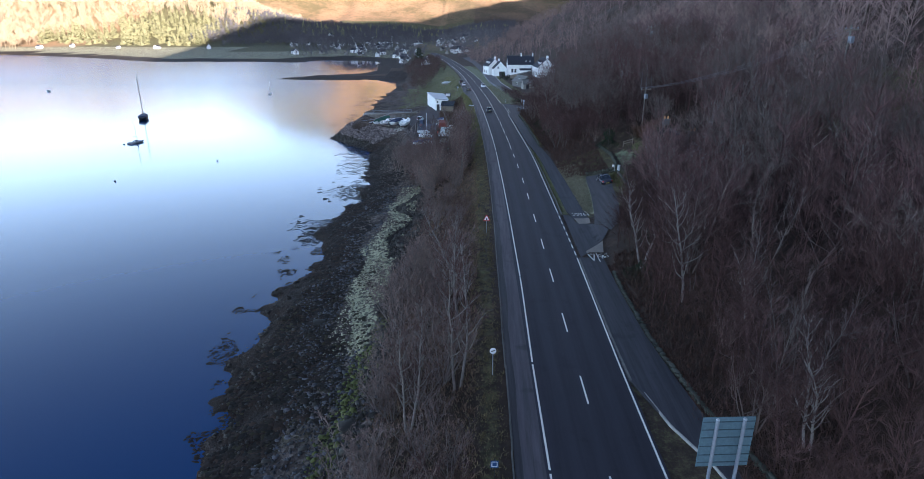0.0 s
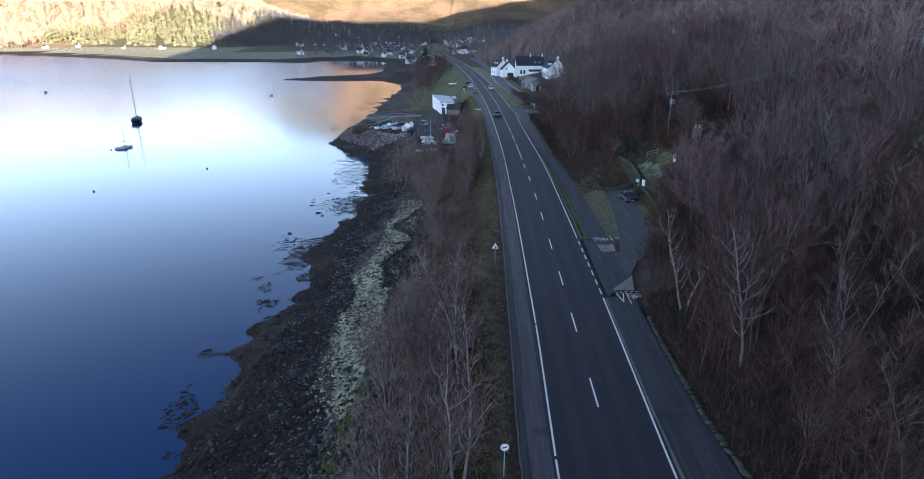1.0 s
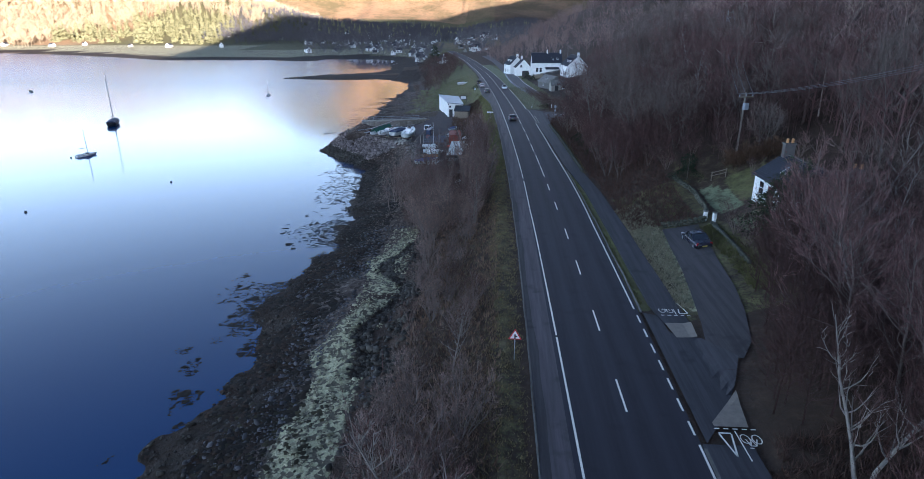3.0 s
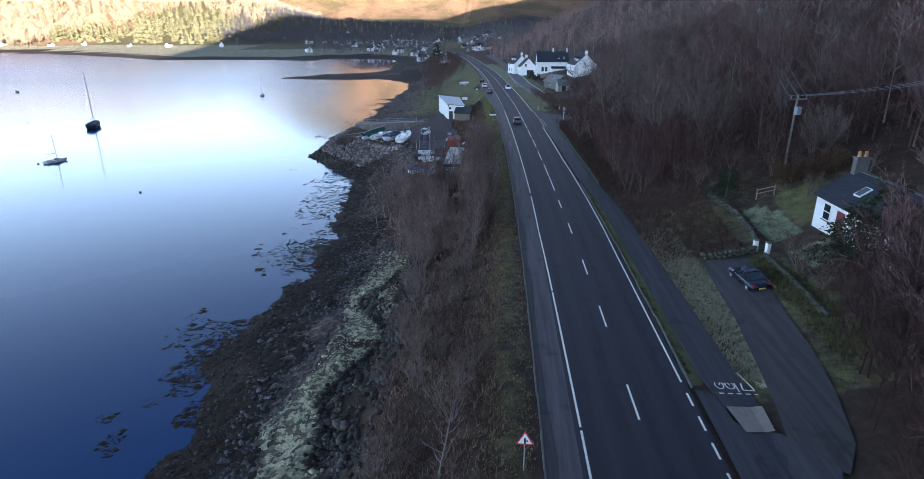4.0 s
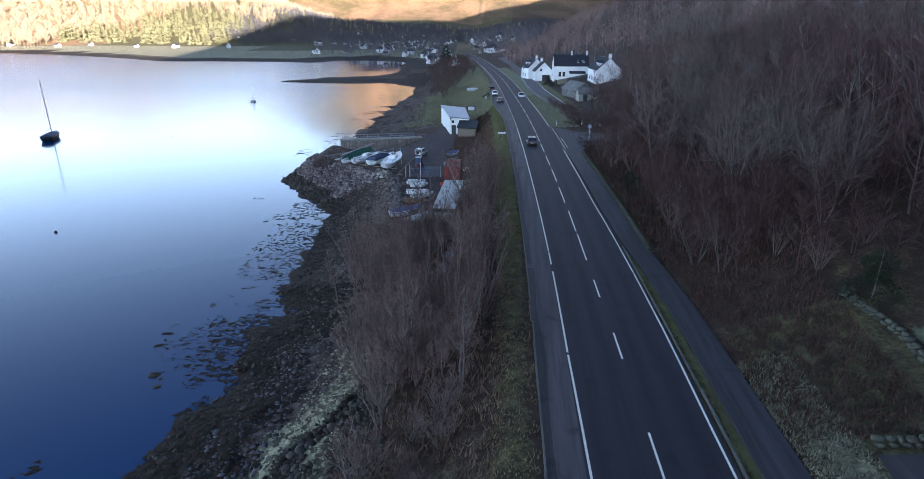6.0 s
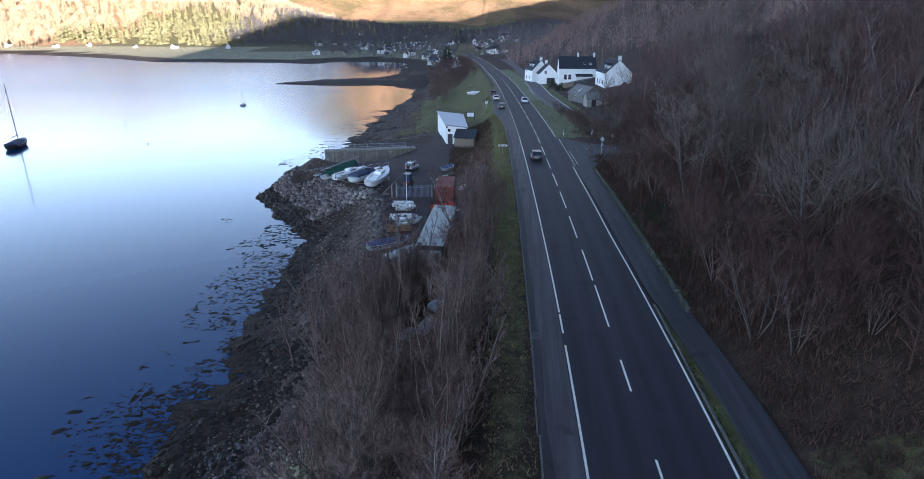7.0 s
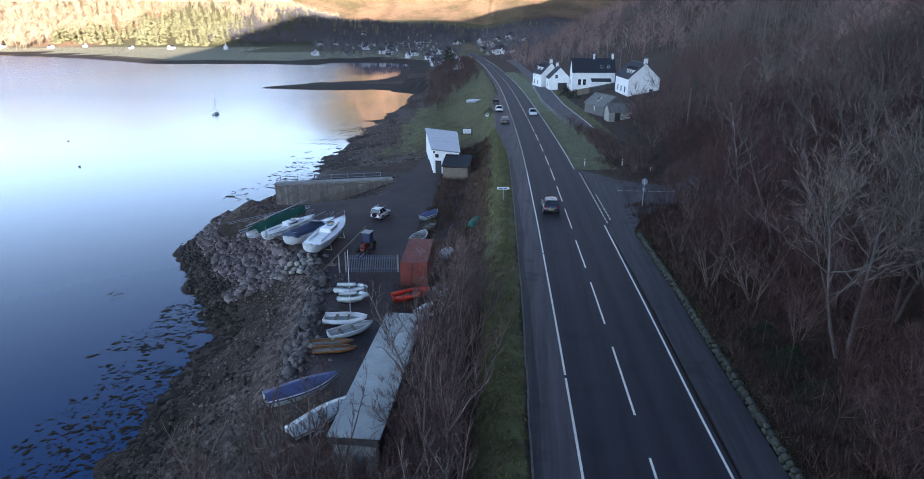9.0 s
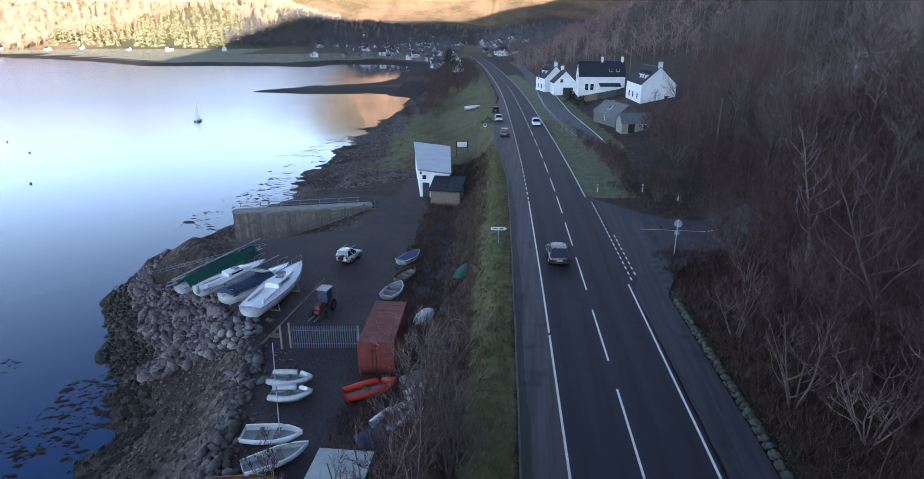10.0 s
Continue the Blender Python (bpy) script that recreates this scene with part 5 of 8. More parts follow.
def path_mark(cx, cy, flip):
    """Give-way triangle, dividing line and cycle sign painted on a path."""
    t = thing("cycle_path_marking", pose(cx, cy, float(road_z(cy)) + 0.056, 0, 0, 180 if flip else 0), "white painted triangle and cycle sign on the path", "road marking", "cycle path markings", "structure")

    def bars(name, segs, w=0.09):
        bm = bmesh.new()
        for (x0, y0), (x1, y1) in segs:
            d = Vector((x1 - x0, y1 - y0, 0))
            nrm = Vector((-d.y, d.x, 0)).normalized() * w / 2
            vs = [bm.verts.new(Vector((x0, y0, 0)) + nrm), bm.verts.new(Vector((x0, y0, 0)) - nrm), bm.verts.new(Vector((x1, y1, 0)) - nrm), bm.verts.new(Vector((x1, y1, 0)) + nrm)]
            bm.faces.new(vs)
        part(name, bm, MAT_LINE, t)
    bars("triangle", [((0.25, 0.2), (0.85, 0.2)), ((0.85, 0.25), (0.55, 1.9)), ((0.55, 1.9), (0.25, 0.25))])
    bars("divider", [((0.0, 0.0), (0.0, 2.2))], 0.07)
    ring = [(math.cos(a) * 0.22, math.sin(a) * 0.34) for a in np.linspace(0, 2 * math.pi, 11)]
    for ox in (-0.85, -0.3):
        bars("wheel", [((ox + p[0], 0.6 + p[1]), (ox + q[0], 0.6 + q[1])) for p, q in zip(ring, ring[1:])], 0.06)
    bars("bicycle_frame", [((-0.85, 0.6), (-0.65, 1.1)), ((-0.65, 1.1), (-0.38, 1.1)), ((-0.38, 1.1), (-0.3, 0.6)), ((-0.65, 1.1), (-0.55, 0.6)), ((-0.55, 0.6), (-0.38, 1.1)), ((-0.45, 1.3), (-0.28, 1.25))], 0.06)
    for k in range(5):
        bars("stop_dash", [((-1.1 + 0.45 * k, -0.15), (-0.85 + 0.45 * k, -0.15))], 0.08)


path_mark(5.75, 37.2, False)
path_mark(5.1, 24.6, True)


# ---- kerbs and roadside walls ----
def kerb_run(x_off, y0, y1, label, dz=0.0, w=0.13, h=0.12, mat=MAT_KERB, length=2.7):
    k = thing("kerb", pose(0, 0, 0), label, "kerb", kind="structure")
    y = y0
    while y < y1:
        ye = min(y + length, y1)
        c0, c1 = float(road_c(y)), float(road_c(ye))
        off = float(np.interp(y, *x_off)) if isinstance(x_off, tuple) else x_off
        off1 = float(np.interp(ye, *x_off)) if isinstance(x_off, tuple) else x_off
        bm = bmesh.new()
        z0, z1 = float(road_z(y)) + dz + rngp.normal(0, 0.012), float(road_z(ye)) + dz
        j = rngp.normal(0, 0.02)
        vs = [bm.verts.new((c + o + s * w / 2 + j, yy, zz + hh)) for (c, o, yy, zz) in ((c0, off, y + 0.015, z0), (c1, off1, ye - 0.015, z1)) for s in (-1, 1) for hh in (-0.1, h)]
        for f in ((0, 1, 3, 2), (4, 6, 7, 5), (0, 4, 5, 1), (2, 3, 7, 6), (1, 5, 7, 3)):
            bm.faces.new([vs[i] for i in f])
        part("kerb_stone", bm, mat, k)
        y = ye


kerb_run(([-60, 35, 66, 90, 112, 150, 172, 215, 240, 330], [-4.72, -4.66, -4.86, -4.98, -4.94, -5.06, -6.5, -6.5, -4.35, -4.3]), -34, 330, "pale worn concrete edging kerb between shoulder and verge", -0.02, 0.08, 0.09)
kerb_run(([2.2, 6, 24], [3.25, 3.2, 3.4]), 2.4, 23.2, "grey kerb along the footway", 0.0, 0.13, 0.06)
kerb_run(([37, 44, 60, 80], [3.62, 3.65, 3.6, 3.5]), 37.6, 80, "grey kerb along the grass strip", 0.0, 0.12, 0.03)


def stone_wall(pts, h, name_label, wid=0.35, sl=0.55, courses=2, mat=None):
    mat = mat or MAT_MOSSY
    w = thing("stone_wall", pose(0, 0, 0), name_label, "wall", kind="structure")
    p = np.array(pts, float)
    s = np.r_[0, np.cumsum(np.hypot(*np.diff(p, axis=0).T))]
    for cidx in range(courses):
        q = -rngp.uniform(0, sl / 2)
        while q < s[-1]:
            L = sl * rngp.uniform(0.6, 1.35)
            mid = q + L / 2
            x, y = float(np.interp(mid, s, p[:, 0])), float(np.interp(mid, s, p[:, 1]))
            x2, y2 = float(np.interp(mid + 0.3, s, p[:, 0])), float(np.interp(mid + 0.3, s, p[:, 1]))
            me = STONES[int(rngp.integers(len(STONES)))][MATS_ST.index(mat)]
            hh = h / courses
            ob = new("stone", me)
            ob.parent = w
            ob.matrix_local = pose(x, y, gz(x, y) + hh * (cidx + 0.42), rngp.normal(0, 4), rngp.normal(0, 4), math.degrees(math.atan2(y2 - y, x2 - x)) + rngp.normal(0, 4)) @ Matrix.Diagonal((L * 0.53, wid * 0.56 * rngp.uniform(0.85, 1.15), hh * 0.62, 1))
            q += L
    return w


def stone_shape(seed):
    rng = np.random.default_rng(seed)
    bm = bmesh.new()
    bmesh.ops.create_icosphere(bm, subdivisions=1, radius=1.0)
    for v in bm.verts:
        c = v.co
        f = (abs(c.x) ** 4 + abs(c.y) ** 4 + abs(c.z) ** 4) ** -0.25
        v.co = c * (f * 0.5 + 0.5) * rng.uniform(0.66, 1.2)
    vs = np.array([v.co[:] for v in bm.verts])
    fs = np.array([[v.index for v in f.verts] for f in bm.faces])
    bm.free()
    return vs, fs


STONE_RAW = [stone_shape(500 + i) for i in range(6)]
MAT_MOSSY = plain("mossy_stone", (0.080, 0.080, 0.058), 0.95, vary=0.5, scale=3, bump_d=0.02, rand=0.6)
MATS_ST = [MAT_STONE, MAT_PALE_STONE, MAT_DARK_STONE, MAT_MOSSY]
STONES = [[tri_mesh("stone", v, f, mt) for mt in MATS_ST] for v, f in STONE_RAW]
_wy = np.arange(79, 119, 2.0)
stone_wall([(float(road_c(y)) + 5.45, y) for y in _wy], 0.55, "low mossy rubble wall beside the footpath", sl=0.5)
_wy = np.arange(-16, 22, 2.0)
stone_wall([(float(road_c(y)) + float(np.interp(y, [-16, -8, 0, 8, 16, 22], [9.0, 8.2, 6.75, 6.0, 5.9, 6.05])), y) for y in _wy], 0.28, "low rubble wall at the back of the footway", sl=0.55)
stone_wall([(9.2, 54.6), (11, 54.3), (12.9, 54.3)], 0.6, "low rubble wall at the head of the driveway", sl=0.45)
stone_wall([(13.6, 55.6), (14.2, 58), (14.2, 62), (13.2, 66)], 0.55, "rubble garden wall beside the lawn", sl=0.5)
stone_wall([(13.3, 53.2), (12.9, 47), (12.7, 43)], 0.3, "rubble garden wall above the driveway", sl=0.5)
for gx_, gy_ in ((13.1, 54.6), (13.6, 53.6)):
    g = thing("gatepost", pose(gx_, gy_, gz(gx_, gy_) - 0.1, 0, 0, 12) @ Matrix.Diagonal((0.8, 0.8, 0.72, 1)), "white-painted stone gatepost with flat cap", "gatepost", "garden gateposts")
    part("shaft", boxm(0, 0, 0.7, 0.38, 0.38, 1.4, 0.03), MAT_WHITE, g)
    part("cap", boxm(0, 0, 1.46, 0.48, 0.48, 0.12, 0.03), MAT_STONE, g)


# ---- signs ----
def disc(bm, r, y, z, seg=28, thick=0.012):
    bmesh.ops.create_cone(bm, cap_ends=True, segments=seg, radius1=r, radius2=r, depth=thick, matrix=Matrix.Translation((0, y, z)) @ Matrix.Rotation(math.pi / 2, 4, "X"))
    return bm


def prism_tri(r, y, z, t):
    bm = bmesh.new()
    bmesh.ops.create_cone(bm, cap_ends=True, segments=3, radius1=r, radius2=r, depth=t, matrix=Matrix.Translation((0, y, z)) @ Matrix.Rotation(math.pi / 2, 4, "X") @ Matrix.Rotation(math.pi, 4, "Z"))
    cz = max(v.co.z for v in bm.verts) - z
    if cz < r * 0.9:
        for v in bm.verts:
            v.co.z = 2 * z - v.co.z
    return bm


s = thing("warning_sign", pose(-5.75, 30.8, gz(-5.75, 30.8) - 0.15, 0, 0, 0) @ Matrix.Scale(0.76, 4), "triangular red-bordered side-road warning sign on a grey post", "road sign")
part("post", rodm((0, 0, 0), (0, 0, 2.5), 0.038, 0.038, 10), MAT_STEEL, s)
part("plate", prism_tri(0.62, -0.05, 2.35, 0.014), MAT_SIGN_R, s, "red triangular border")
part("face", prism_tri(0.46, -0.062, 2.35, 0.008), MAT_SIGN_W, s, "white sign face")
bm = box(boxm(0, -0.07, 2.30, 0.11, 0.006, 0.38), 0.11, -0.07, 2.30, 0.14, 0.006, 0.09)
part("symbol", bm, MAT_BLACK, s, "black side-road symbol")
s = thing("speed_sign", pose(-5.65, 2.9, gz(-5.65, 2.9) - 0.2, 0, 0, 4), "round white sign with a dark bar on a thin post", "road sign")
part("post", rodm((0, 0, 0), (0, 0, 2.1), 0.03, 0.03, 8), MAT_STEEL, s)
part("plate", disc(bmesh.new(), 0.21, -0.04, 2.0), MAT_SIGN_W, s)
part("bar", boxm(0, -0.05, 2.0, 0.26, 0.006, 0.06, 0, Matrix.Rotation(radians(-20), 4, "Y")), MAT_BLACK, s)
s = thing("marker_post", pose(-5.75, -6.3, gz(-5.75, -6.3) - 0.2), "short post with a blue square plate and white ring", "road sign")
part("post", rodm((0, 0, 0), (0, 0, 1.35), 0.035, 0.035, 8), MAT_BLACK, s)
part("plate", boxm(0, -0.045, 1.05, 0.40, 0.015, 0.44, 0.004), MAT_SIGN_B, s, "blue square plate")
bm = bmesh.new()
for x_, z_, sx_, sz_ in ((0, 1.2, 0.26, 0.04), (0, 0.92, 0.26, 0.04), (-0.13, 1.06, 0.04, 0.30), (0.13, 1.06, 0.04, 0.30)):
    box(bm, x_, -0.058, z_, sx_, 0.006, sz_)
part("emblem", bm, MAT_SIGN_W, s)
s = thing("direction_sign", pose(4.05, -9.0, gz(4.05, -9.0) - 0.05, 0, 0, 4), "back of a large direction sign on two grey posts", "road sign")
for x_ in (-0.55, 0.62):
    p_ = part("post", rodm((x_, 0.0, 0), (x_, 0.0, 5.85), 0.075, 0.075, 12), MAT_GREYMET, s)
    part("cap", rodm((x_, 0.0, 5.85), (x_, 0.0, 5.9), 0.085, 0.07, 12), MAT_STEEL, p_)
part("panel", boxm(0.03, 0.16, 4.6, 2.3, 0.03, 2.55, 0.008), MAT_SIGNBACK, s, "grey-blue sheet panel")
for z_ in (3.55, 3.95, 4.4, 4.85, 5.25, 5.65):
    part("rail", boxm(0.03, 0.125, z_, 2.28, 0.035, 0.045, 0.005), MAT_FRAMEBLUE, s)
s = thing("direction_sign", pose(-8.75, 127.2, gz(-8.75, 127.2) - 0.2, 0, 0, 4) @ Matrix.Scale(0.66, 4), "small white pointed sign with unreadable blue lettering", "road sign")
part("post", rodm((0, 0.03, 0), (0, 0.03, 2.3), 0.038, 0.038, 8), MAT_STEEL, s)
bm = bmesh.new()
vs = [bm.verts.new((x_, y_, z_)) for y_ in (-0.03, 0.0) for x_, z_ in ((-1.0, 1.95), (0.75, 1.95), (1.0, 2.15), (0.75, 2.35), (-1.0, 2.35))]
bm.faces.new(vs[:5])
bm.faces.new(vs[5:][::-1])
for i in range(5):
    bm.faces.new((vs[i], vs[5 + i], vs[5 + (i + 1) % 5], vs[(i + 1) % 5]))
part("plate", bm, MAT_SIGN_W, s)
part("lettering", box(boxm(-0.45, -0.034, 2.15, 0.65, 0.006, 0.13), 0.3, -0.034, 2.15, 0.55, 0.006, 0.13), MAT_SIGN_B, s, "blue bars of lettering")
s = thing("notice_board", pose(-17.6, 178.5, gz(-17.6, 178.5) - 0.2, 0, 0, 8), "white notice board in a dark frame on two posts", "notice board")
for x_ in (-0.95, 0.95):
    part("post", boxm(x_, 0.06, 1.3, 0.1, 0.1, 2.6, 0.01), MAT_BLACK, s)
part("frame", boxm(0, 0.0, 2.05, 1.9, 0.05, 1.2, 0.01), MAT_BLACK, s)
part("panel", boxm(0, -0.03, 2.05, 1.6, 0.02, 0.9, 0.004), MAT_SIGN_W, s)
s = thing("road_sign", pose(-14.6, 190, gz(-14.6, 190) - 0.2), "small blue and white lay-by sign on a post", "road sign")
part("post", rodm((0, 0, 0), (0, 0, 1.7), 0.035, 0.035, 8), MAT_STEEL, s)
part("plate", boxm(0, -0.045, 1.45, 0.55, 0.015, 0.55, 0.004), MAT_SIGN_W, s)
part("emblem", boxm(0, -0.058, 1.5, 0.35, 0.006, 0.35), MAT_SIGN_B, s)
for x_, y_ in ((1.1, 144.7), (5.8, 144.4), (8.6, 140.5)):
    s = thing("verge_marker", pose(x_, y_, gz(x_, y_) - 0.15, 0, 0, 10), "white verge marker post with a dark band", "marker post", "verge markers")
    part("post", boxm(0, 0, 0.5, 0.12, 0.06, 1.0, 0.01), MAT_SIGN_W, s)
    part("band", boxm(0, 0, 0.8, 0.124, 0.064, 0.14), MAT_BLACK, s)


s = thing("road_sign", pose(4.9, 125.3, gz(4.9, 125.3) - 0.1, 0, 0, 150), "small grey sign plates on a thin post at the junction", "road sign")
part("post", rodm((0, 0, 0), (0, 0, 3.1), 0.04, 0.04, 8), MAT_STEEL, s)
part("plate", disc(bmesh.new(), 0.3, -0.05, 2.75), MAT_GREYMET, s)
part("lower_plate", boxm(0, -0.05, 2.0, 0.36, 0.015, 0.3, 0.004), MAT_GREYMET, s)


# ---- utility poles ----
def pole(x, y, h, lab, arms=True, lean=0.0):
    t = thing("utility_pole", pose(x, y, gz(x, y) - 0.3, lean, 0, 20), lab, "utility pole", "utility poles")
    part("shaft", rodm((0, 0, 0), (0, 0, h), 0.125, 0.085, 10), MAT_POLE, t)
    if arms:
        part("crossarm", boxm(0, -0.12, h - 0.5, 1.9, 0.09, 0.12, 0.01), MAT_WOOD, t)
        for x_ in (-0.85, 0.0, 0.85):
            part("insulator", rodm((x_, -0.12, h - 0.44), (x_, -0.12, h - 0.2), 0.05, 0.035, 8), MAT_GREYMET, t)
        part("transformer", boxm(0.0, -0.28, h - 1.5, 0.5, 0.4, 0.7, 0.03), MAT_GREYMET, t)
    return t


POLES = [(19.8, 66.4, 7.2), (30, 104, 8.5), (32.4, 36.6, 11.0), (27.5, 150, 8.5)]
for x_, y_, h_ in POLES:
    pole(x_, y_, h_, "weathered wooden pole with crossarm above the garden")
pole(22, 262, 8.0, "weathered wooden pole behind the white houses", False)
pole(16, 155, 8.0, "weathered wooden pole among bare trees", False)
for (xa, ya, ha), (xb, yb, hb) in (((32.4, 36.6, 11.0), (19.8, 66.4, 7.2)), ((19.8, 66.4, 7.2), (30, 104, 8.5)), ((30, 104, 8.5), (27.5, 150, 8.5))):
    za, zb = gz(xa, ya) - 0.3 + ha - 0.2, gz(xb, yb) - 0.3 + hb - 0.2
    cab = thing("overhead_cable", pose(0, 0, 0), "thin overhead cables between wooden poles", "cable", "overhead cables")
    for dx in (-0.8, 0.0, 0.8):
        q = np.linspace(0, 1, 14)
        P = np.stack([xa + dx + (xb - xa) * q, ya + (yb - ya) * q, za + (zb - za) * q - 1.1 * 4 * q * (1 - q)], 1)
        v, f = tube(P, np.full(14, 0.014), 3)
        child("wire", tri_mesh("wire", v, f, MAT_GREYMET), cab)


# ---- houses ----
def gable_prism(L, W, h, rh):
    bm = bmesh.new()
    vs = []
    for x in (-L / 2, L / 2):
        vs.append([bm.verts.new(p) for p in ((x, -W / 2, -1.2), (x, W / 2, -1.2), (x, W / 2, h), (x, 0, h + rh), (x, -W / 2, h))])
    bm.faces.new(vs[0])
    bm.faces.new(vs[1][::-1])
    for i in range(5):
        bm.faces.new((vs[0][i], vs[1][i], vs[1][(i + 1) % 5], vs[0][(i + 1) % 5]))
    return bm


def roof_slab(L, W, h, rh, side, over=0.25, t=0.14, courses=12):
    """One slope as a stepped sheet of overlapping slate courses."""
    bm = bmesh.new()
    a = Vector((0, side * (W / 2 + over), h - over * rh / (W / 2)))
    b = Vector((0, 0, h + rh + 0.02))
    up = Vector((0, side * rh, W / 2)).normalized()
    prof = [a]
    for i in range(courses):
        prof += [a.lerp(b, i / courses) + up * t, a.lerp(b, (i + 1) / courses) + up * (t - 0.045)]
    prof.append(b)
    ends = [[bm.verts.new(Vector((x, 0, 0)) + p) for p in prof] for x in (-L / 2 - over * 0.6, L / 2 + over * 0.6)]
    n = len(prof)
    for k in range(n):
        bm.faces.new((ends[0][k], ends[1][k], ends[1][(k + 1) % n], ends[0][(k + 1) % n]))
    bm.faces.new(ends[0][::-1])
    bm.faces.new(ends[1])
    return bm


def window(h, face, u, z, w, hh, L, W, bars=True):
    """A framed window on a wall: face 'f' front (-y), 'b' back, 'l' (-x) or 'r' (+x) gable."""
    rot = {"f": 0, "b": 180, "l": -90, "r": 90}[face]
    off = W / 2 if face in "fb" else L / 2
    fr = boxm(0, -off - 0.02, 0, w + 0.1, 0.09, hh + 0.1, 0.01)
    m = Matrix.Rotation(radians(rot), 4, "Z") @ Matrix.Translation((u, 0, z))
    bmesh.ops.transform(fr, matrix=m, verts=fr.verts)
    f = part("window", fr, MAT_FRAME, h)
    for dz in (-hh / 4, hh / 4):
        g = boxm(0, -off - 0.062, dz, w - 0.06, 0.012, hh / 2 - 0.07)
        bmesh.ops.transform(g, matrix=m, verts=g.verts)
        part("pane", g, MAT_GLASS, f)
    sl = boxm(0, -off - 0.05, -hh / 2 - 0.07, w + 0.24, 0.16, 0.07, 0.01)
    bmesh.ops.transform(sl, matrix=m, verts=sl.verts)
    part("sill", sl, MAT_STONE, f)


def house(m, L, W, h, rh, label, wins=(), doors=(), chims=(), dormers=(), lights=(), wall=None, roof=None, courses=12, name="house", category="house", group="", porch=None):
    t = thing(name, m, label, category, group)
    part("wall", gable_prism(L, W, h, rh), wall or MAT_WHITE, t)
    for sd in (-1, 1):
        part("roof", roof_slab(L, W, h, rh, sd, courses=courses), roof or MAT_SLATE, t)
    part("ridge", boxm(0, 0, h + rh + 0.13, L + 0.3, 0.3, 0.1, 0.03), MAT_STONE, t)
    for face, u, z, w, hh in wins:
        window(t, face, u, z, w, hh, L, W)
    for face, u, w, hh, mt in doors:
        rot = {"f": 0, "b": 180, "l": -90, "r": 90}[face]
        off = W / 2 if face in "fb" else L / 2
        d = boxm(u, -off - 0.015, hh / 2, w, 0.09, hh, 0.01)
        bmesh.ops.transform(d, matrix=Matrix.Rotation(radians(rot), 4, "Z"), verts=d.verts)
        part("door", d, mt, t)
    for x, mt in chims:
        top = h + rh + 1.0
        c = part("chimney", box(boxm(x, 0, h + rh + 0.25, 0.55, 0.95, 1.7, 0.02), x, 0, top + 0.12, 0.68, 1.08, 0.14, 0.02), mt, t)
        for dy in (-0.24, 0.24):
            part("chimney_pot", rodm((x, dy, top + 0.15), (x, dy, top + 0.6), 0.14, 0.11, 10), MAT_YELLOWISH if mt != MAT_WHITE else MAT_CONC, c)
    for x, y, sx in dormers:
        zz = h + rh * (1 - abs(y) / (W / 2))
        g = bmesh.new()
        sgn = -1 if y < 0 else 1
        dv = []
        for yy in (y + sgn * 0.35, y - sgn * 1.4):
            dv.append([g.verts.new(p) for p in ((x - sx / 2, yy, zz - 0.4), (x + sx / 2, yy, zz - 0.4), (x + sx / 2, yy, zz + 0.75), (x, yy, zz + 1.45), (x - sx / 2, yy, zz + 0.75))])
        g.faces.new(dv[0])
        g.faces.new(dv[1][::-1])
        for i in range(5):
            g.faces.new((dv[0][i], dv[1][i], dv[1][(i + 1) % 5], dv[0][(i + 1) % 5]))
        d = part("dormer", g, wall or MAT_WHITE, t)
        for sd in (-1, 1):
            r = boxm(0, 0, 0, sx * 0.75, 1.95, 0.08, 0.01)
            bmesh.ops.transform(r, matrix=Matrix.Translation((x + sd * sx * 0.27, y - sgn * 0.5, zz + 1.16)) @ Matrix.Rotation(sd * math.atan2(0.7, sx / 2), 4, "Y"), verts=r.verts)
            part("dormer_roof", r, roof or MAT_SLATE, d)
        part("pane", boxm(x, y + sgn * 0.355, zz + 0.25, sx * 0.6, 0.03, 0.75), MAT_GLASS, d)
    for x, f, sd in lights:
        y, z = sd * W / 2 * (1 - f), h + rh * f
        rot = Matrix.Translation((x, y, z)) @ Matrix.Rotation(-sd * math.atan2(rh, W / 2), 4, "X")
        q = boxm(0, 0, 0.17, 0.75, 1.0, 0.1, 0.01)
        bmesh.ops.transform(q, matrix=rot, verts=q.verts)
        sk = part("skylight", q, MAT_FRAME, t)
        q = boxm(0, 0, 0.225, 0.6, 0.85, 0.02)
        bmesh.ops.transform(q, matrix=rot, verts=q.verts)
        part("pane", q, MAT_GLASS, sk)
    return t


# cottage above the driveway: its front faces the road
house(pose(20.2, 50.1, 10.55, 0, 0, -90), 11.8, 4.9, 2.58, 1.75, "white cottage with slate roof and a red door",
      wins=[("f", -4.1, 1.55, 0.9, 1.2), ("f", 0.3, 1.55, 0.9, 1.2), ("f", 3.9, 1.55, 0.9, 1.2), ("l", 0, 1.5, 0.8, 1.0)],
      doors=[("f", -2.3, 0.95, 2.05, MAT_RED_DOOR)], chims=[(-5.5, MAT_STONE), (5.5, MAT_STONE)], lights=[(-2.3, 0.5, -1)], courses=16, name="cottage", category="cottage")
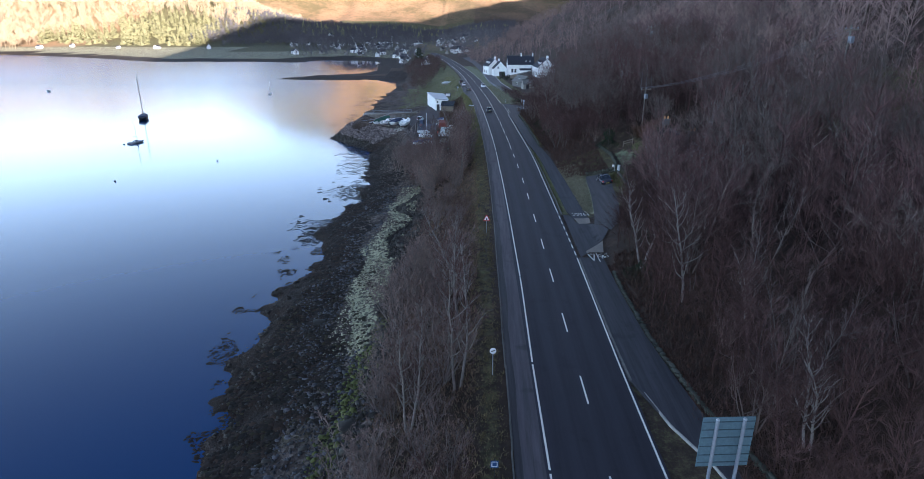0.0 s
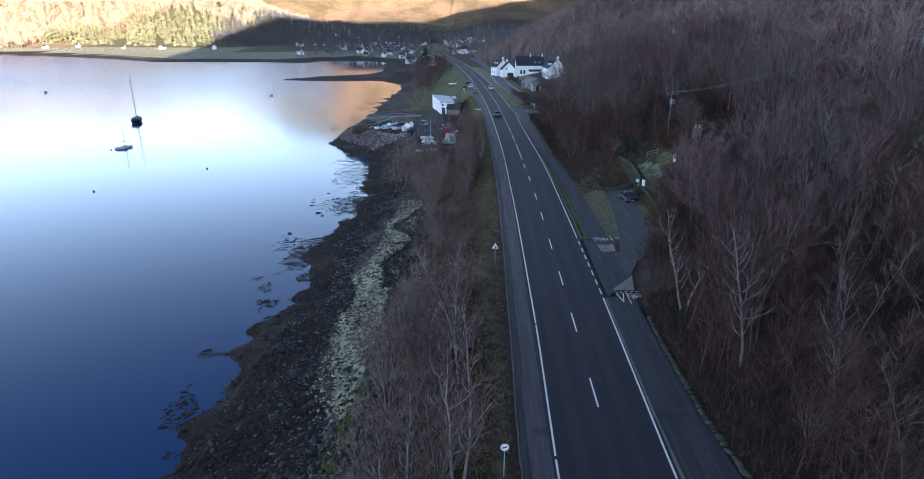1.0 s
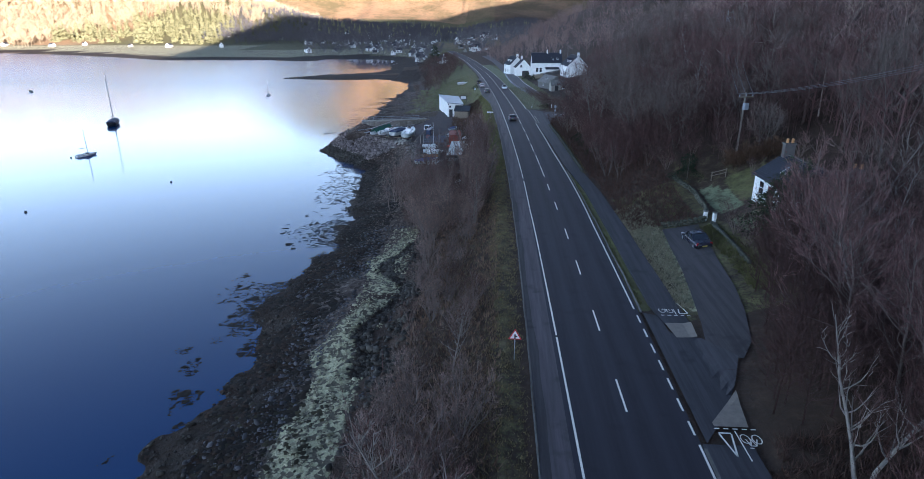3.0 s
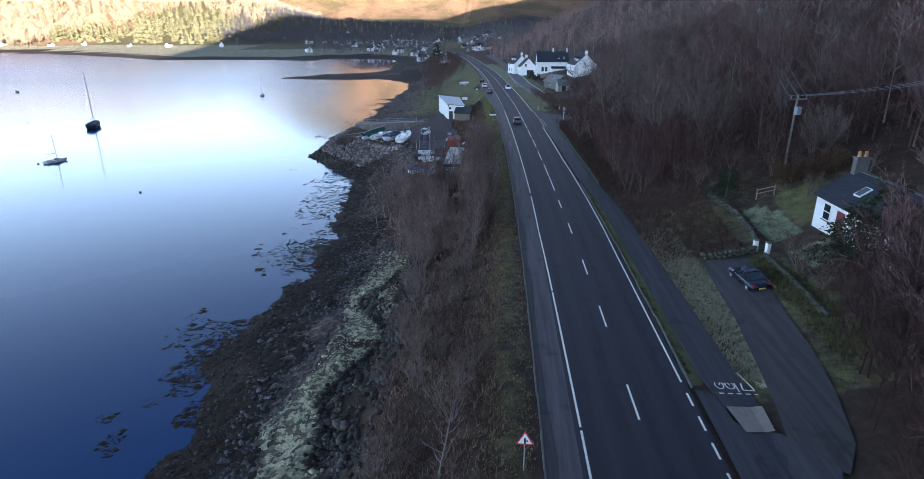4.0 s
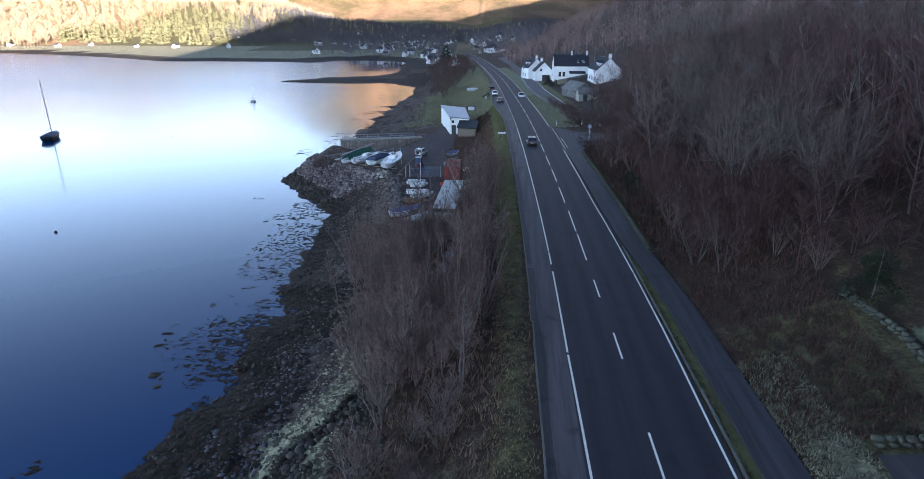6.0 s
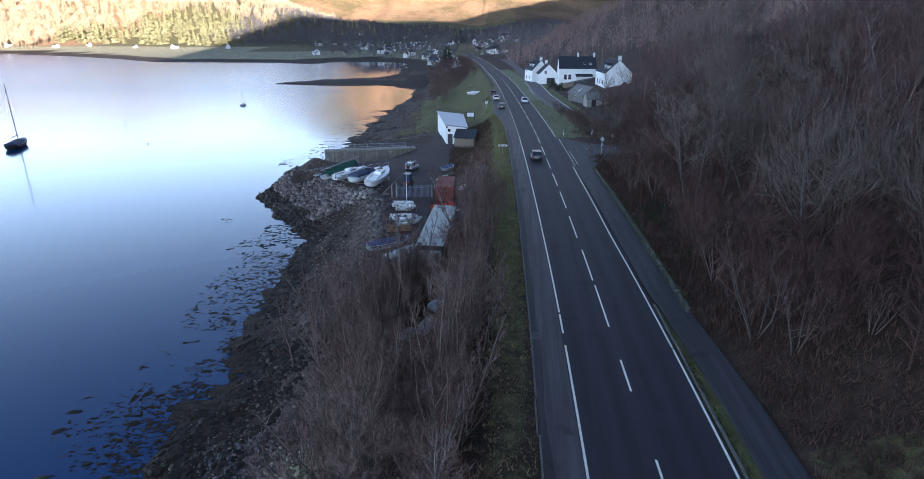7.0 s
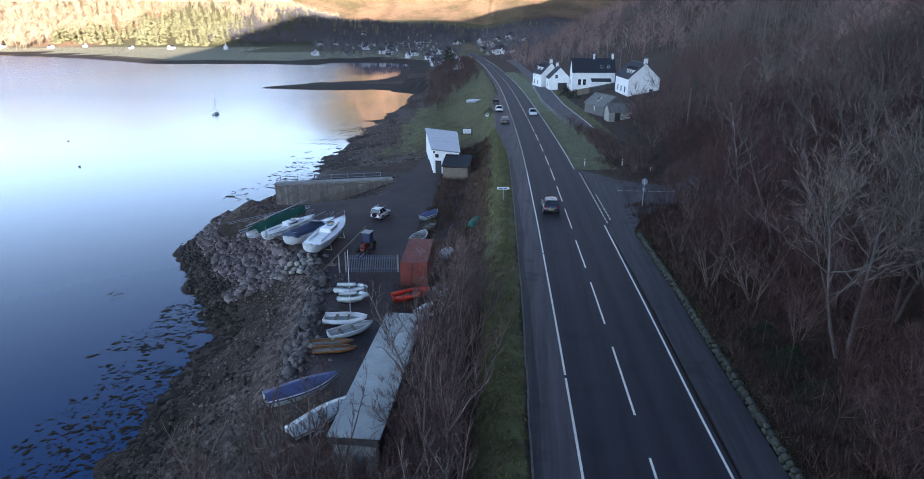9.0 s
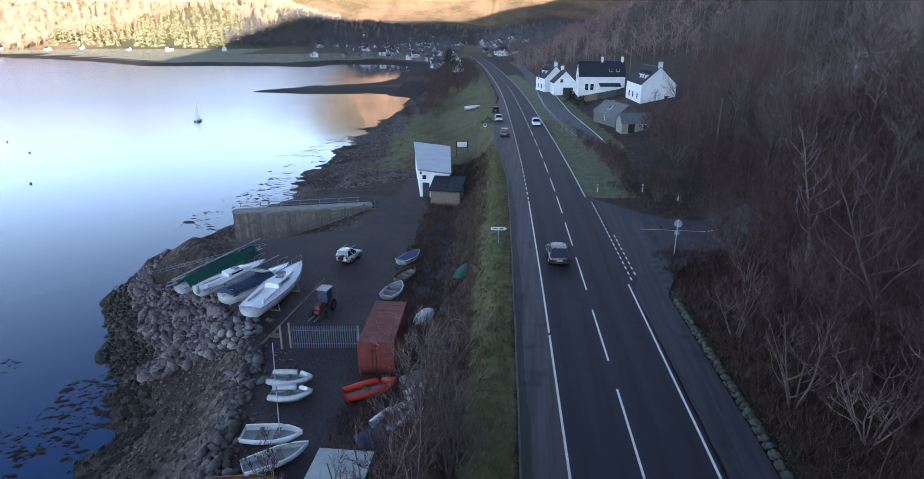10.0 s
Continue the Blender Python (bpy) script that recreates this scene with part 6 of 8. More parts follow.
# white houses beside the old road
house(pose(-0.6, 262, gz(-0.6, 262), 0, 0, -75) @ Matrix.Scale(0.88, 4), 11, 7, 4.4, 3.6, "tall white house with steep slate roof", wins=[("f", -2.5, 1.5, 1, 1.3), ("f", 1.5, 1.5, 1, 1.3), ("f", -2.5, 4, 0.9, 1), ("r", 0, 4.2, 1, 1.2)],
      chims=[(5.0, MAT_WHITE)], dormers=[(-2.2, -2.2, 1.3), (1.6, -2.2, 1.3)], group="white houses by the old road")
house(pose(2.6, 251, gz(2.6, 251), 0, 0, -85) @ Matrix.Scale(0.88, 4), 9, 7, 3.6, 3.4, "white gabled house with a dark garage opening", wins=[("r", -1.2, 4.2, 0.9, 1.0), ("f", 0, 1.5, 1.1, 1.2)],
      doors=[("r", 0.8, 3.0, 2.2, MAT_BLACK)], chims=[(-4.0, MAT_WHITE)], group="white houses by the old road")
h_ = house(pose(11.6, 243.5, gz(12, 241) - 0.5, 0, 0, 2) @ Matrix.Scale(0.9, 4), 13, 8, 4.9, 3.9, "large white house with slate roof and a lean-to porch",
           wins=[("f", -4.2, 1.9, 1.0, 1.7), ("f", -2.7, 1.9, 1.0, 1.7), ("f", 4.6, 1.9, 1.0, 1.5), ("l", 0, 4.5, 0.9, 1.1), ("l", 0, 1.7, 0.9, 1.3)], chims=[(0.3, MAT_WHITE), (6.0, MAT_WHITE)],
           lights=[(2.5, 0.35, -1), (4.5, 0.35, -1)], courses=18, group="white houses by the old road")
pm = bmesh.new()
box(pm, 2.2, -5.0, 1.1, 5.6, 2.2, 2.2)
pc = part("porch", pm, MAT_WHITE, h_)
rm = boxm(0, 0, 0, 6.0, 2.8, 0.12)
bmesh.ops.transform(rm, matrix=Matrix.Translation((2.2, -5.0, 2.65)) @ Matrix.Rotation(radians(18), 4, "X"), verts=rm.verts)
part("porch_roof", rm, MAT_SLATE, pc)
house(pose(19.4, 216.5, gz(19, 214) - 0.6, 0, 0, -86) @ Matrix.Scale(0.86, 4), 16, 8.2, 4.6, 3.8, "white gabled house with three dormers under slate",
      wins=[("f", 4.5, 1.6, 1.2, 1.3), ("f", 0, 1.6, 1.2, 1.3), ("f", -4, 1.6, 1.2, 1.3), ("r", 2.0, 1.4, 1.1, 1.0)], chims=[(7.6, MAT_WHITE)],
      dormers=[(5.6, -2.7, 1.25), (3.2, -2.7, 1.25), (0.8, -2.7, 1.25)], courses=18, group="white houses by the old road")
# old stone barns
house(pose(9.4, 193.5, gz(9.6, 193.5) - 0.2, 0, 0, -72) @ Matrix.Scale(0.9, 4), 10.5, 5.2, 2.1, 2.1, "old stone barn with patched slate roof", wins=[("f", 0, 1.2, 0.8, 0.8)], doors=[("r", 0, 1.6, 1.9, MAT_BLACK)],
      wall=MAT_STONE, roof=MAT_SLATE_OLD, courses=14, name="barn", category="barn", group="old stone barns", lights=[(0, 0.5, -1)])
house(pose(11.0, 183.5, gz(11.0, 183.5) - 0.2, 0, 0, 6) @ Matrix.Scale(0.88, 4), 5.6, 4.4, 1.9, 1.5, "low stone outbuilding with pale patched roof", doors=[("f", -1, 1.2, 1.8, MAT_BLACK)], wins=[("f", 1.5, 1.2, 0.8, 0.8)],
      wall=MAT_PALE_STONE, roof=MAT_SLATE_OLD, courses=10, name="barn", category="barn", group="old stone barns")
fence_ = thing("garden_fence", pose(0, 0, 0), "dark boarded garden fence before the white house", "fence")
for i in range(26):
    x_ = 6.0 + i * 0.42
    y_ = 228.5 - 0.05 * i
    part("board", boxm(x_, y_, gz(x_, y_) + 0.7, 0.38, 0.06, 1.7, 0.01), MAT_DARK_STONE if i > 8 else MAT_WOOD, fence_)


# ---- village and far houses ----
def small_house(L, W, h, rh, wallm, ch):
    return house(pose(0, 0, -500), L, W, h, rh, "small white village house with dark slate roof", wins=[("f", -L / 4, 1.6, 1.0, 1.2), ("f", L / 4, 1.6, 1.0, 1.2), ("l", 0, h, 0.9, 1.0), ("r", 0, h, 0.9, 1.0)],
                 doors=[("f", 0, 1.0, 2.0, MAT_BLACK)], chims=[(L / 2 - 0.5, wallm)][:ch], wall=wallm, courses=6, group="village houses at the head of the loch")


VILLAGE = [small_house(9, 6.5, 3.0, 3.0, MAT_WHITE, 1), small_house(11, 7, 4.6, 3.2, MAT_WHITE, 1), small_house(8, 6, 2.7, 2.8, MAT_PALE_STONE, 1), small_house(13, 7, 3.2, 2.8, MAT_WHITE, 0)]
rv = np.random.default_rng(23)
spots = []
while len(spots) < 138:
    y = rv.uniform(585, 985)
    x = float(np.interp(y, [585, 985], [-82, -110])) + rv.normal(0, 1) * np.interp(y, [585, 985], [42, 130])
    if x > float(road_c(y)) + 60 or shore_d(np.array([x]), np.array([y]))[0] < 25 or any(abs(x - a) + abs(y - b) < 14 for a, b in spots) or abs(x - float(road_c(y))) < 12 or gz(x, y) > 21:
        continue
    spots.append((x, y))
tries = 0
while tries < 400 and len(spots) < 156:
    tries += 1
    x, y = rv.uniform(-96, -18), rv.uniform(498, 610)
    if shore_d(np.array([x]), np.array([y]))[0] > 24 and abs(x - float(road_c(y))) > 10 and not any(abs(x - a) + abs(y - b) < 13 for a, b in spots):
        spots.append((x, y))
for i in range(9):
    spots.append((-330 - 60 * i + rv.uniform(-28, 28), 728 + 6 * i + rv.uniform(-6, 14)))
first = list(VILLAGE)
for x, y in spots:
    m = pose(x, y, gz(x, y) + 0.3, 0, 0, rv.uniform(-90, 90)) @ Matrix.Scale(rv.uniform(0.62, 0.9), 4)
    if first:
        first.pop().matrix_world = m
    else:
        c = copy_thing(VILLAGE[int(rv.integers(4))], m)
house(pose(-44, 395, gz(-44, 395), 0, 0, -70) @ Matrix.Scale(0.85, 4), 9, 6, 3, 3, "white cottage among dark conifers by the shore", wins=[("f", -2, 1.6, 1, 1.2), ("f", 2, 1.6, 1, 1.2)], chims=[(4, MAT_WHITE)], courses=6, group="village houses at the head of the loch")


# ---- vehicles ----
def loft(sections, close=True):
    """A skin through rings of equal point counts."""
    bm = bmesh.new()
    rings = [[bm.verts.new(p) for p in s] for s in sections]
    n = len(rings[0])
    for a, b in zip(rings, rings[1:]):
        for i in range(n if close else n - 1):
            bm.faces.new((a[i], a[(i + 1) % n], b[(i + 1) % n], b[i]))
    if close:
        bm.faces.new(rings[0][::-1])
        bm.faces.new(rings[-1])
    return bm


def ring(y, hw, z0, z1, tuck=0.06, crown=0.03):
    """Cross-section of a car body."""
    return [(-hw + tuck, y, z0), (hw - tuck, y, z0), (hw, y, z0 + (z1 - z0) * 0.35), (hw - tuck * 0.4, y, z1 - 0.03), (hw * 0.6, y, z1 + crown), (-hw * 0.6, y, z1 + crown), (-hw + tuck * 0.4, y, z1 - 0.03), (-hw, y, z0 + (z1 - z0) * 0.35)]


def car(m, L, W, H, paint, label, style="hatch", group="", plate=None):
    t = thing("car", m @ Matrix.Scale(0.84, 4), label, "car", group)
    h, hw = L / 2, W / 2
    bz, wz = 0.24, H * 0.60
    body = loft([ring(-h, hw * 0.80, bz + 0.14, wz - 0.08), ring(-h + 0.12, hw * 0.92, bz + 0.04, wz - 0.01), ring(-h + 0.6, hw, bz, wz + 0.02), ring(-0.2, hw, bz, wz), ring(h - 1.25, hw, bz, wz - 0.05),
                 ring(h - 0.55, hw * 0.97, bz, wz - 0.17), ring(h - 0.12, hw * 0.88, bz + 0.04, wz - 0.30), ring(h, hw * 0.74, bz + 0.12, wz - 0.40)])
    b = part("body", body, paint, t, shade=True)
    if style == "saloon":
        rear, rt = -h + 0.95, -h + 1.55
    elif style == "suv":
        rear, rt = -h + 0.16, -h + 0.34
    else:
        rear, rt = -h + 0.22, -h + 0.72
    fr, ft = h - 1.30, h - 2.05
    tw = hw * 0.76
    glass = loft([[(-hw * 0.93, rear, wz - 0.02), (hw * 0.93, rear, wz - 0.02), (tw * 0.97, rt, H - 0.05), (-tw * 0.97, rt, H - 0.05)],
                  [(-hw * 0.94, fr, wz - 0.05), (hw * 0.94, fr, wz - 0.05), (tw * 0.95, ft, H - 0.05), (-tw * 0.95, ft, H - 0.05)]])
    part("window", glass, MAT_CARGLASS, t, "dark tinted glass")
    part("roof", loft([ring(rt - 0.04, tw * 0.98, H - 0.07, H - 0.02, 0.03, 0.015), ring((rt + ft) / 2, tw * 1.0, H - 0.07, H, 0.03, 0.02), ring(ft + 0.04, tw * 0.96, H - 0.07, H - 0.03, 0.03, 0.015)]), paint, t)
    for sx in (-1, 1):
        for (y0, z0), (y1, z1), r in (((rear, wz - 0.02), (rt, H - 0.05), 0.045), ((fr, wz - 0.05), (ft, H - 0.05), 0.04), (((rear + fr) / 2, wz), ((rt + ft) / 2, H - 0.05), 0.035)):
            part("pillar", rodm((sx * hw * 0.94, y0, z0), (sx * tw * 0.97, y1, z1), r, r, 6), paint, t)
        part("mirror", boxm(sx * (hw + 0.10), fr - 0.35, wz + 0.06, 0.2, 0.12, 0.14, 0.03), paint, t)
        part("headlight", boxm(sx * hw * 0.66, h - 0.09, wz - 0.36, 0.32, 0.16, 0.14, 0.04), MAT_LAMP_W, t, "clear headlight")
        part("tail_light", boxm(sx * hw * 0.76, -h + 0.08, wz - 0.10, 0.22, 0.14, 0.26, 0.03), MAT_LAMP_R, t, "red tail light")
        for y in (-h + 0.82, h - 0.85):
            w = part("wheel", rodm((sx * (hw - 0.20), y, 0.32), (sx * (hw + 0.01), y, 0.32), 0.32, 0.32, 18), MAT_TYRE, t, "black tyre")
            part("rim", rodm((sx * (hw - 0.02), y, 0.32), (sx * (hw + 0.02), y, 0.32), 0.21, 0.19, 14), MAT_STEEL, w, "alloy rim")
    part("number_plate", boxm(0, -h - 0.005, wz - 0.32, 0.5, 0.02, 0.11), MAT_PLATE_Y, t, "plain yellow plate")
    part("bumper", boxm(0, -h + 0.04, bz + 0.14, W * 0.82, 0.12, 0.2, 0.04), MAT_BLACK, t)
    return t


P_GREY, P_WHITE = car_paint("grey_car_paint", (0.085, 0.09, 0.105), 0.6), car_paint("white_car_paint", (0.75, 0.76, 0.78), 0.0)
P_NAVY, P_SILVER = car_paint("navy_car_paint", (0.012, 0.014, 0.030), 0.3), car_paint("silver_car_paint", (0.52, 0.54, 0.56), 0.7)
P_PEARL = car_paint("pearl_car_paint", (0.66, 0.67, 0.69), 0.25)
P_BLACKC, P_REDC = car_paint("black_car_paint", (0.012, 0.012, 0.014), 0.2), car_paint("red_car_paint", (0.30, 0.03, 0.03), 0.2)


def on_road(y, off):
    a, b = float(road_c(y - 1)), float(road_c(y + 1))
    return float(road_c(y)) + off, math.degrees(math.atan2(-(b - a), 2))


x_, r_ = on_road(124, -1.5)
car(pose(x_, 124, float(road_z(124)) + 0.01, 0, 0, r_), 4.3, 1.8, 1.52, P_GREY, "grey hatchback with red tail lights on the road")
x_, r_ = on_road(192.6, 1.5)
car(pose(x_, 192.6, float(road_z(192.6)) + 0.01, 0, 0, r_ + 180), 4.3, 1.8, 1.48, P_WHITE, "white hatchback on the road")
for y_, o_, pt, lb, st in ((180.5, -4.7, P_GREY, "dark grey estate car parked in the lay-by", "suv"), (198, -5.4, P_WHITE, "white hatchback parked in the lay-by", "hatch"), (211, -5.8, P_BLACKC, "black hatchback parked in the lay-by", "hatch")):
    x_, r_ = on_road(y_, o_)
    car(pose(x_, y_, float(road_z(y_)) + 0.01, 0, 0, r_), 4.4, 1.8, 1.52, pt, lb, st, "cars parked in the lay-by")
car(pose(10.75, 49.4, 8.02 + 0.12, 0, -7, 4), 4.6, 1.8, 1.43, P_NAVY, "dark navy saloon parked on the driveway", "saloon")
car(pose(10.6, 214.5, gz(10.6, 214.5) + 0.02, 0, -4, 70), 4.2, 1.8, 1.45, P_REDC, "dark red car parked by the barns")
jeep = car(pose(-22.6, 130.4, gz(-22.6, 130.4) + 0.02, 0, 0, -13), 3.5, 1.55, 1.55, P_PEARL, "silvery white four-wheel-drive car parked in the boatyard", "suv")
for sx in (-0.6, 0.6):
    part("roof_bar", boxm(sx * 0.8, -0.2, 1.60, 0.05, 1.5, 0.05, 0.01), MAT_STEEL, jeep)
part("spare_wheel", rodm((0, -1.76, 0.85), (0, -1.92, 0.85), 0.3, 0.3, 16), MAT_TYRE, jeep)


# ---- boats ----
def hull_sections(L, B, D, sheer=0.25, stern=0.75, n=11, rnd=0.55):
    """Rings of a hull from stern to bow along +y, keel line at z=0."""
    out = []
    for i in range(n):
        u = i / (n - 1)
        y = -L / 2 + L * u
        bw = B / 2 * (stern + (1 - stern) * math.sin(min(u / 0.45, 1) * math.pi / 2)) * (1 - max(0, (u - 0.45) / 0.55) ** 2.2 * 0.985)
        top = D * (1 + sheer * (u - 0.3) ** 2 * 2)
        low = D * (0.05 + 0.75 * max(0, (u - 0.55) / 0.45) ** 2.5 + 0.12 * max(0, (0.2 - u) / 0.2))
        pts = []
        for k in range(9):
            a = math.pi * k / 8
            cx = -math.cos(a)
            sz = math.sin(a)
            pts.append((bw * (abs(cx) ** rnd) * (1 if cx > 0 else -1), y, top - (top - low) * sz ** 0.8))
        out.append(pts)
    return out


def hull_mesh(L, B, D, **kw):
    s = hull_sections(L, B, D, **kw)
    bm = bmesh.new()
    R = [[bm.verts.new(p) for p in q] for q in s]
    for a, b in zip(R, R[1:]):
        for i in range(8):
            bm.faces.new((a[i], a[i + 1], b[i + 1], b[i]))
    bm.faces.new(R[0][::-1])
    return bm, s


def deck_mesh(s, drop=0.03, inset=0.97, y_from=0.0, y_to=1.0):
    bm = bmesh.new()
    n = len(s)
    rows = []
    for i, q in enumerate(s):
        u = i / (n - 1)
        if y_from <= u <= y_to:
            (x0, y, z0), (x1, _, z1) = q[0], q[-1]
            rows.append([bm.verts.new((x0 * inset, y, z0 - drop)), bm.verts.new((0, y, z0 - drop + abs(x0) * 0.08)), bm.verts.new((x1 * inset, y, z1 - drop))])
    for a, b in zip(rows, rows[1:]):
        for i in range(2):
            bm.faces.new((a[i], a[i + 1], b[i + 1], b[i]))
    return bm


def rail_tube(s, r, dz=0.0):
    left = [q[0] for q in s]
    right = [q[-1] for q in s][::-1]
    P = np.array(left + right, float)
    P[:, 2] += dz
    v, f = tube(P, np.full(len(P), r), 5)
    return v, f


def mast_part(t, y, z, h, r=0.05, rake=0.0, boom=0.0, mat=None):
    mt = mat or MAT_ALU
    m_ = part("mast", rodm((0, y, z), (0, y - rake * h, z + h), r, r * 0.7, 8), mt, t)
    if boom:
        part("boom", rodm((0, y - 0.1, z + 1.0), (0, y - 0.1 - boom, z + 1.05), r * 0.9, r * 0.8, 8), mt, m_)
    return m_


def wire(t, pts, r=0.008):
    v, f = tube(np.array(pts, float), np.full(len(pts), r), 3)
    child("stay", tri_mesh("stay", v, f, MAT_STEEL), t)


def keelboat(m, L, B, D, label, hull=MAT_GEL, cabin=True, mast=0.0, cover=None, keel=True, cradle=True, group="boats ashore", lie=False):
    t = thing("sailing_boat", m, label, "boat", group)
    bm, s = hull_mesh(L, B, D)
    bmesh.ops.solidify(bm, geom=bm.faces[:], thickness=0.03)
    part("hull", bm, hull, t, shade=True)
    part("deck", deck_mesh(s), MAT_GEL if hull is not MAT_HULL_D else MAT_INNER, t)
    v, f = rail_tube(s, 0.035)
    child("toe_rail", tri_mesh("toe_rail", v, f, MAT_INNER), t)
    if cabin:
        c = loft([[(-B * 0.26, -L * 0.12, D * 0.95), (B * 0.26, -L * 0.12, D * 0.95), (B * 0.22, -L * 0.12, D + 0.42), (-B * 0.22, -L * 0.12, D + 0.42)],
                  [(-B * 0.26, L * 0.1, D * 0.95), (B * 0.26, L * 0.1, D * 0.95), (B * 0.21, L * 0.08, D + 0.40), (-B * 0.21, L * 0.08, D + 0.40)],
                  [(-B * 0.15, L * 0.27, D * 0.95), (B * 0.15, L * 0.27, D * 0.95), (B * 0.10, L * 0.24, D + 0.2), (-B * 0.10, L * 0.24, D + 0.2)]])
        cb = part("cabin", c, MAT_GEL, t)
        for sx in (-1, 1):
            part("cabin_window", boxm(sx * B * 0.245, 0.0, D + 0.22, 0.03, L * 0.16, 0.13, 0.01), MAT_GLASS, cb)
        part("hatch", boxm(0, L * 0.03, D + 0.45, 0.5, 0.5, 0.06, 0.02), MAT_GLASS, cb)
        part("cockpit", boxm(0, -L * 0.28, D + 0.0, B * 0.42, L * 0.24, 0.05, 0.01), MAT_INNER, t)
        for sx in (-1, 1):
            part("coaming", boxm(sx * B * 0.25, -L * 0.28, D + 0.1, 0.08, L * 0.27, 0.2, 0.02), MAT_GEL, t)
        for sx in (-1, 1):
            for yy, zz in ((L * 0.36, 0.55), (-L * 0.42, 0.5)):
                part("stanchion", rodm((sx * B * 0.2 * (1.6 if yy < 0 else 0.9), yy, D), (sx * B * 0.2 * (1.6 if yy < 0 else 0.7), yy, D + zz), 0.015, 0.015, 6), MAT_STEEL, t)
        P = [(-B * 0.16, L * 0.36, D + 0.6), (-B * 0.07, L * 0.46, D + 0.68), (0, L * 0.49, D + 0.7), (B * 0.07, L * 0.46, D + 0.68), (B * 0.16, L * 0.36, D + 0.6)]
        v, f = tube(np.array(P), np.full(5, 0.018), 5)
        child("pulpit", tri_mesh("pulpit", v, f, MAT_STEEL), t)
    if cover is not None:
        y0, y1 = (-0.48, 0.12) if cabin else (-0.5, 0.5)
        secs = []
        for k in range(8):
            u = y0 + (y1 - y0) * k / 7
            hw = B * (0.43 if cabin else 0.5) * (1 - 0.6 * max(0, u - 0.1))
            top = D + (0.55 if cabin else 0.34) + 0.1 * math.sin(k * 1.9) * 0.4
            secs.append([(-hw, u * L, D - 0.04), (-hw * 0.86, u * L, D + 0.28), (-hw * 0.2, u * L, top), (hw * 0.2, u * L, top), (hw * 0.86, u * L, D + 0.28), (hw, u * L, D - 0.04)])
        part("cover", loft(secs), cover, t, "fabric cover")
    if mast:
        mast_part(t, L * 0.08, D + (0.4 if cabin else 0), mast, 0.012 * L, 0.02, L * 0.38, None if cradle else MAT_GREYMET)
        top = (0, L * 0.08 - 0.02 * mast, D + 0.4 + mast)
        wire(t, [(0, L * 0.48, D + 0.1), top])
        wire(t, [(0, -L * 0.47, D + 0.1), top])
        for sx in (-1, 1):
            wire(t, [(sx * B * 0.45, L * 0.05, D), (top[0], top[1], top[2] * 0.97)])
    if keel:
        part("keel", boxm(0, -L * 0.02, -0.19, 0.16, L * 0.22, 0.5, 0.05), MAT_ANTI, t)
    if cradle:
        for yy in (-L * 0.22, L * 0.18):
            part("cradle_beam", boxm(0, yy, -0.38, B * 0.9, 0.14, 0.12, 0.01), MAT_WOOD, t)
            for sx in (-1, 1):
                part("cradle_prop", rodm((sx * B * 0.42, yy, -0.42), (sx * B * 0.36, yy, D * 0.42), 0.04, 0.04, 6), MAT_STEEL, t)
    return t


def line_m(xa, ya, xb, yb, z, tilt=0.0):
    """Pose with +y along the line from a (stern) to b (bow)."""
    return pose((xa + xb) / 2, (ya + yb) / 2, z, 0, tilt, math.degrees(math.atan2(-(xb - xa), yb - ya)))


YZ = 4.8
b_ = keelboat(line_m(-25.9, 117.1, -25.4, 126.0, YZ + 0.44, 3), 8.7, 2.35, 0.95, "white cabin sailing boat on a cradle in the yard")
part("fender_board", boxm(-0.2, 0.9, 1.42, 0.75, 0.4, 0.1, 0.03, Matrix.Rotation(0.5, 4, "Z")), MAT_WOOD, b_)
b_ = keelboat(line_m(-28.7, 119.1, -26.3, 125.5, YZ + 0.44, -2), 6.9, 2.15, 0.9, "white sailing boat with navy cockpit cover ashore", cover=MAT_NAVY)
part("windscreen", boxm(0, 0.25, 1.5, 1.5, 0.9, 0.10, 0.04, Matrix.Rotation(radians(-14), 4, "X")), MAT_GREYMET, b_, "grey canvas hood")
part("pushpit", rodm((-0.7, -3.2, 1.35), (0.7, -3.2, 1.35), 0.03, 0.03, 6), MAT_STEEL, b_)
b_ = keelboat(line_m(-31.5, 120.5, -29.0, 126.4, YZ + 0.44, 2), 6.9, 1.75, 0.75, "white open-cockpit boat ashore beside its mast")
part("outboard", boxm(0.1, -3.6, 0.75, 0.3, 0.3, 0.7, 0.06), MAT_GEL_D, b_)
b_ = keelboat(line_m(-33.3, 120.5, -30.8, 129.3, YZ + 0.44), 9.0, 1.5, 0.6, "long boat under a ridged green tarpaulin", cabin=False)
bm = bmesh.new()
rows = []
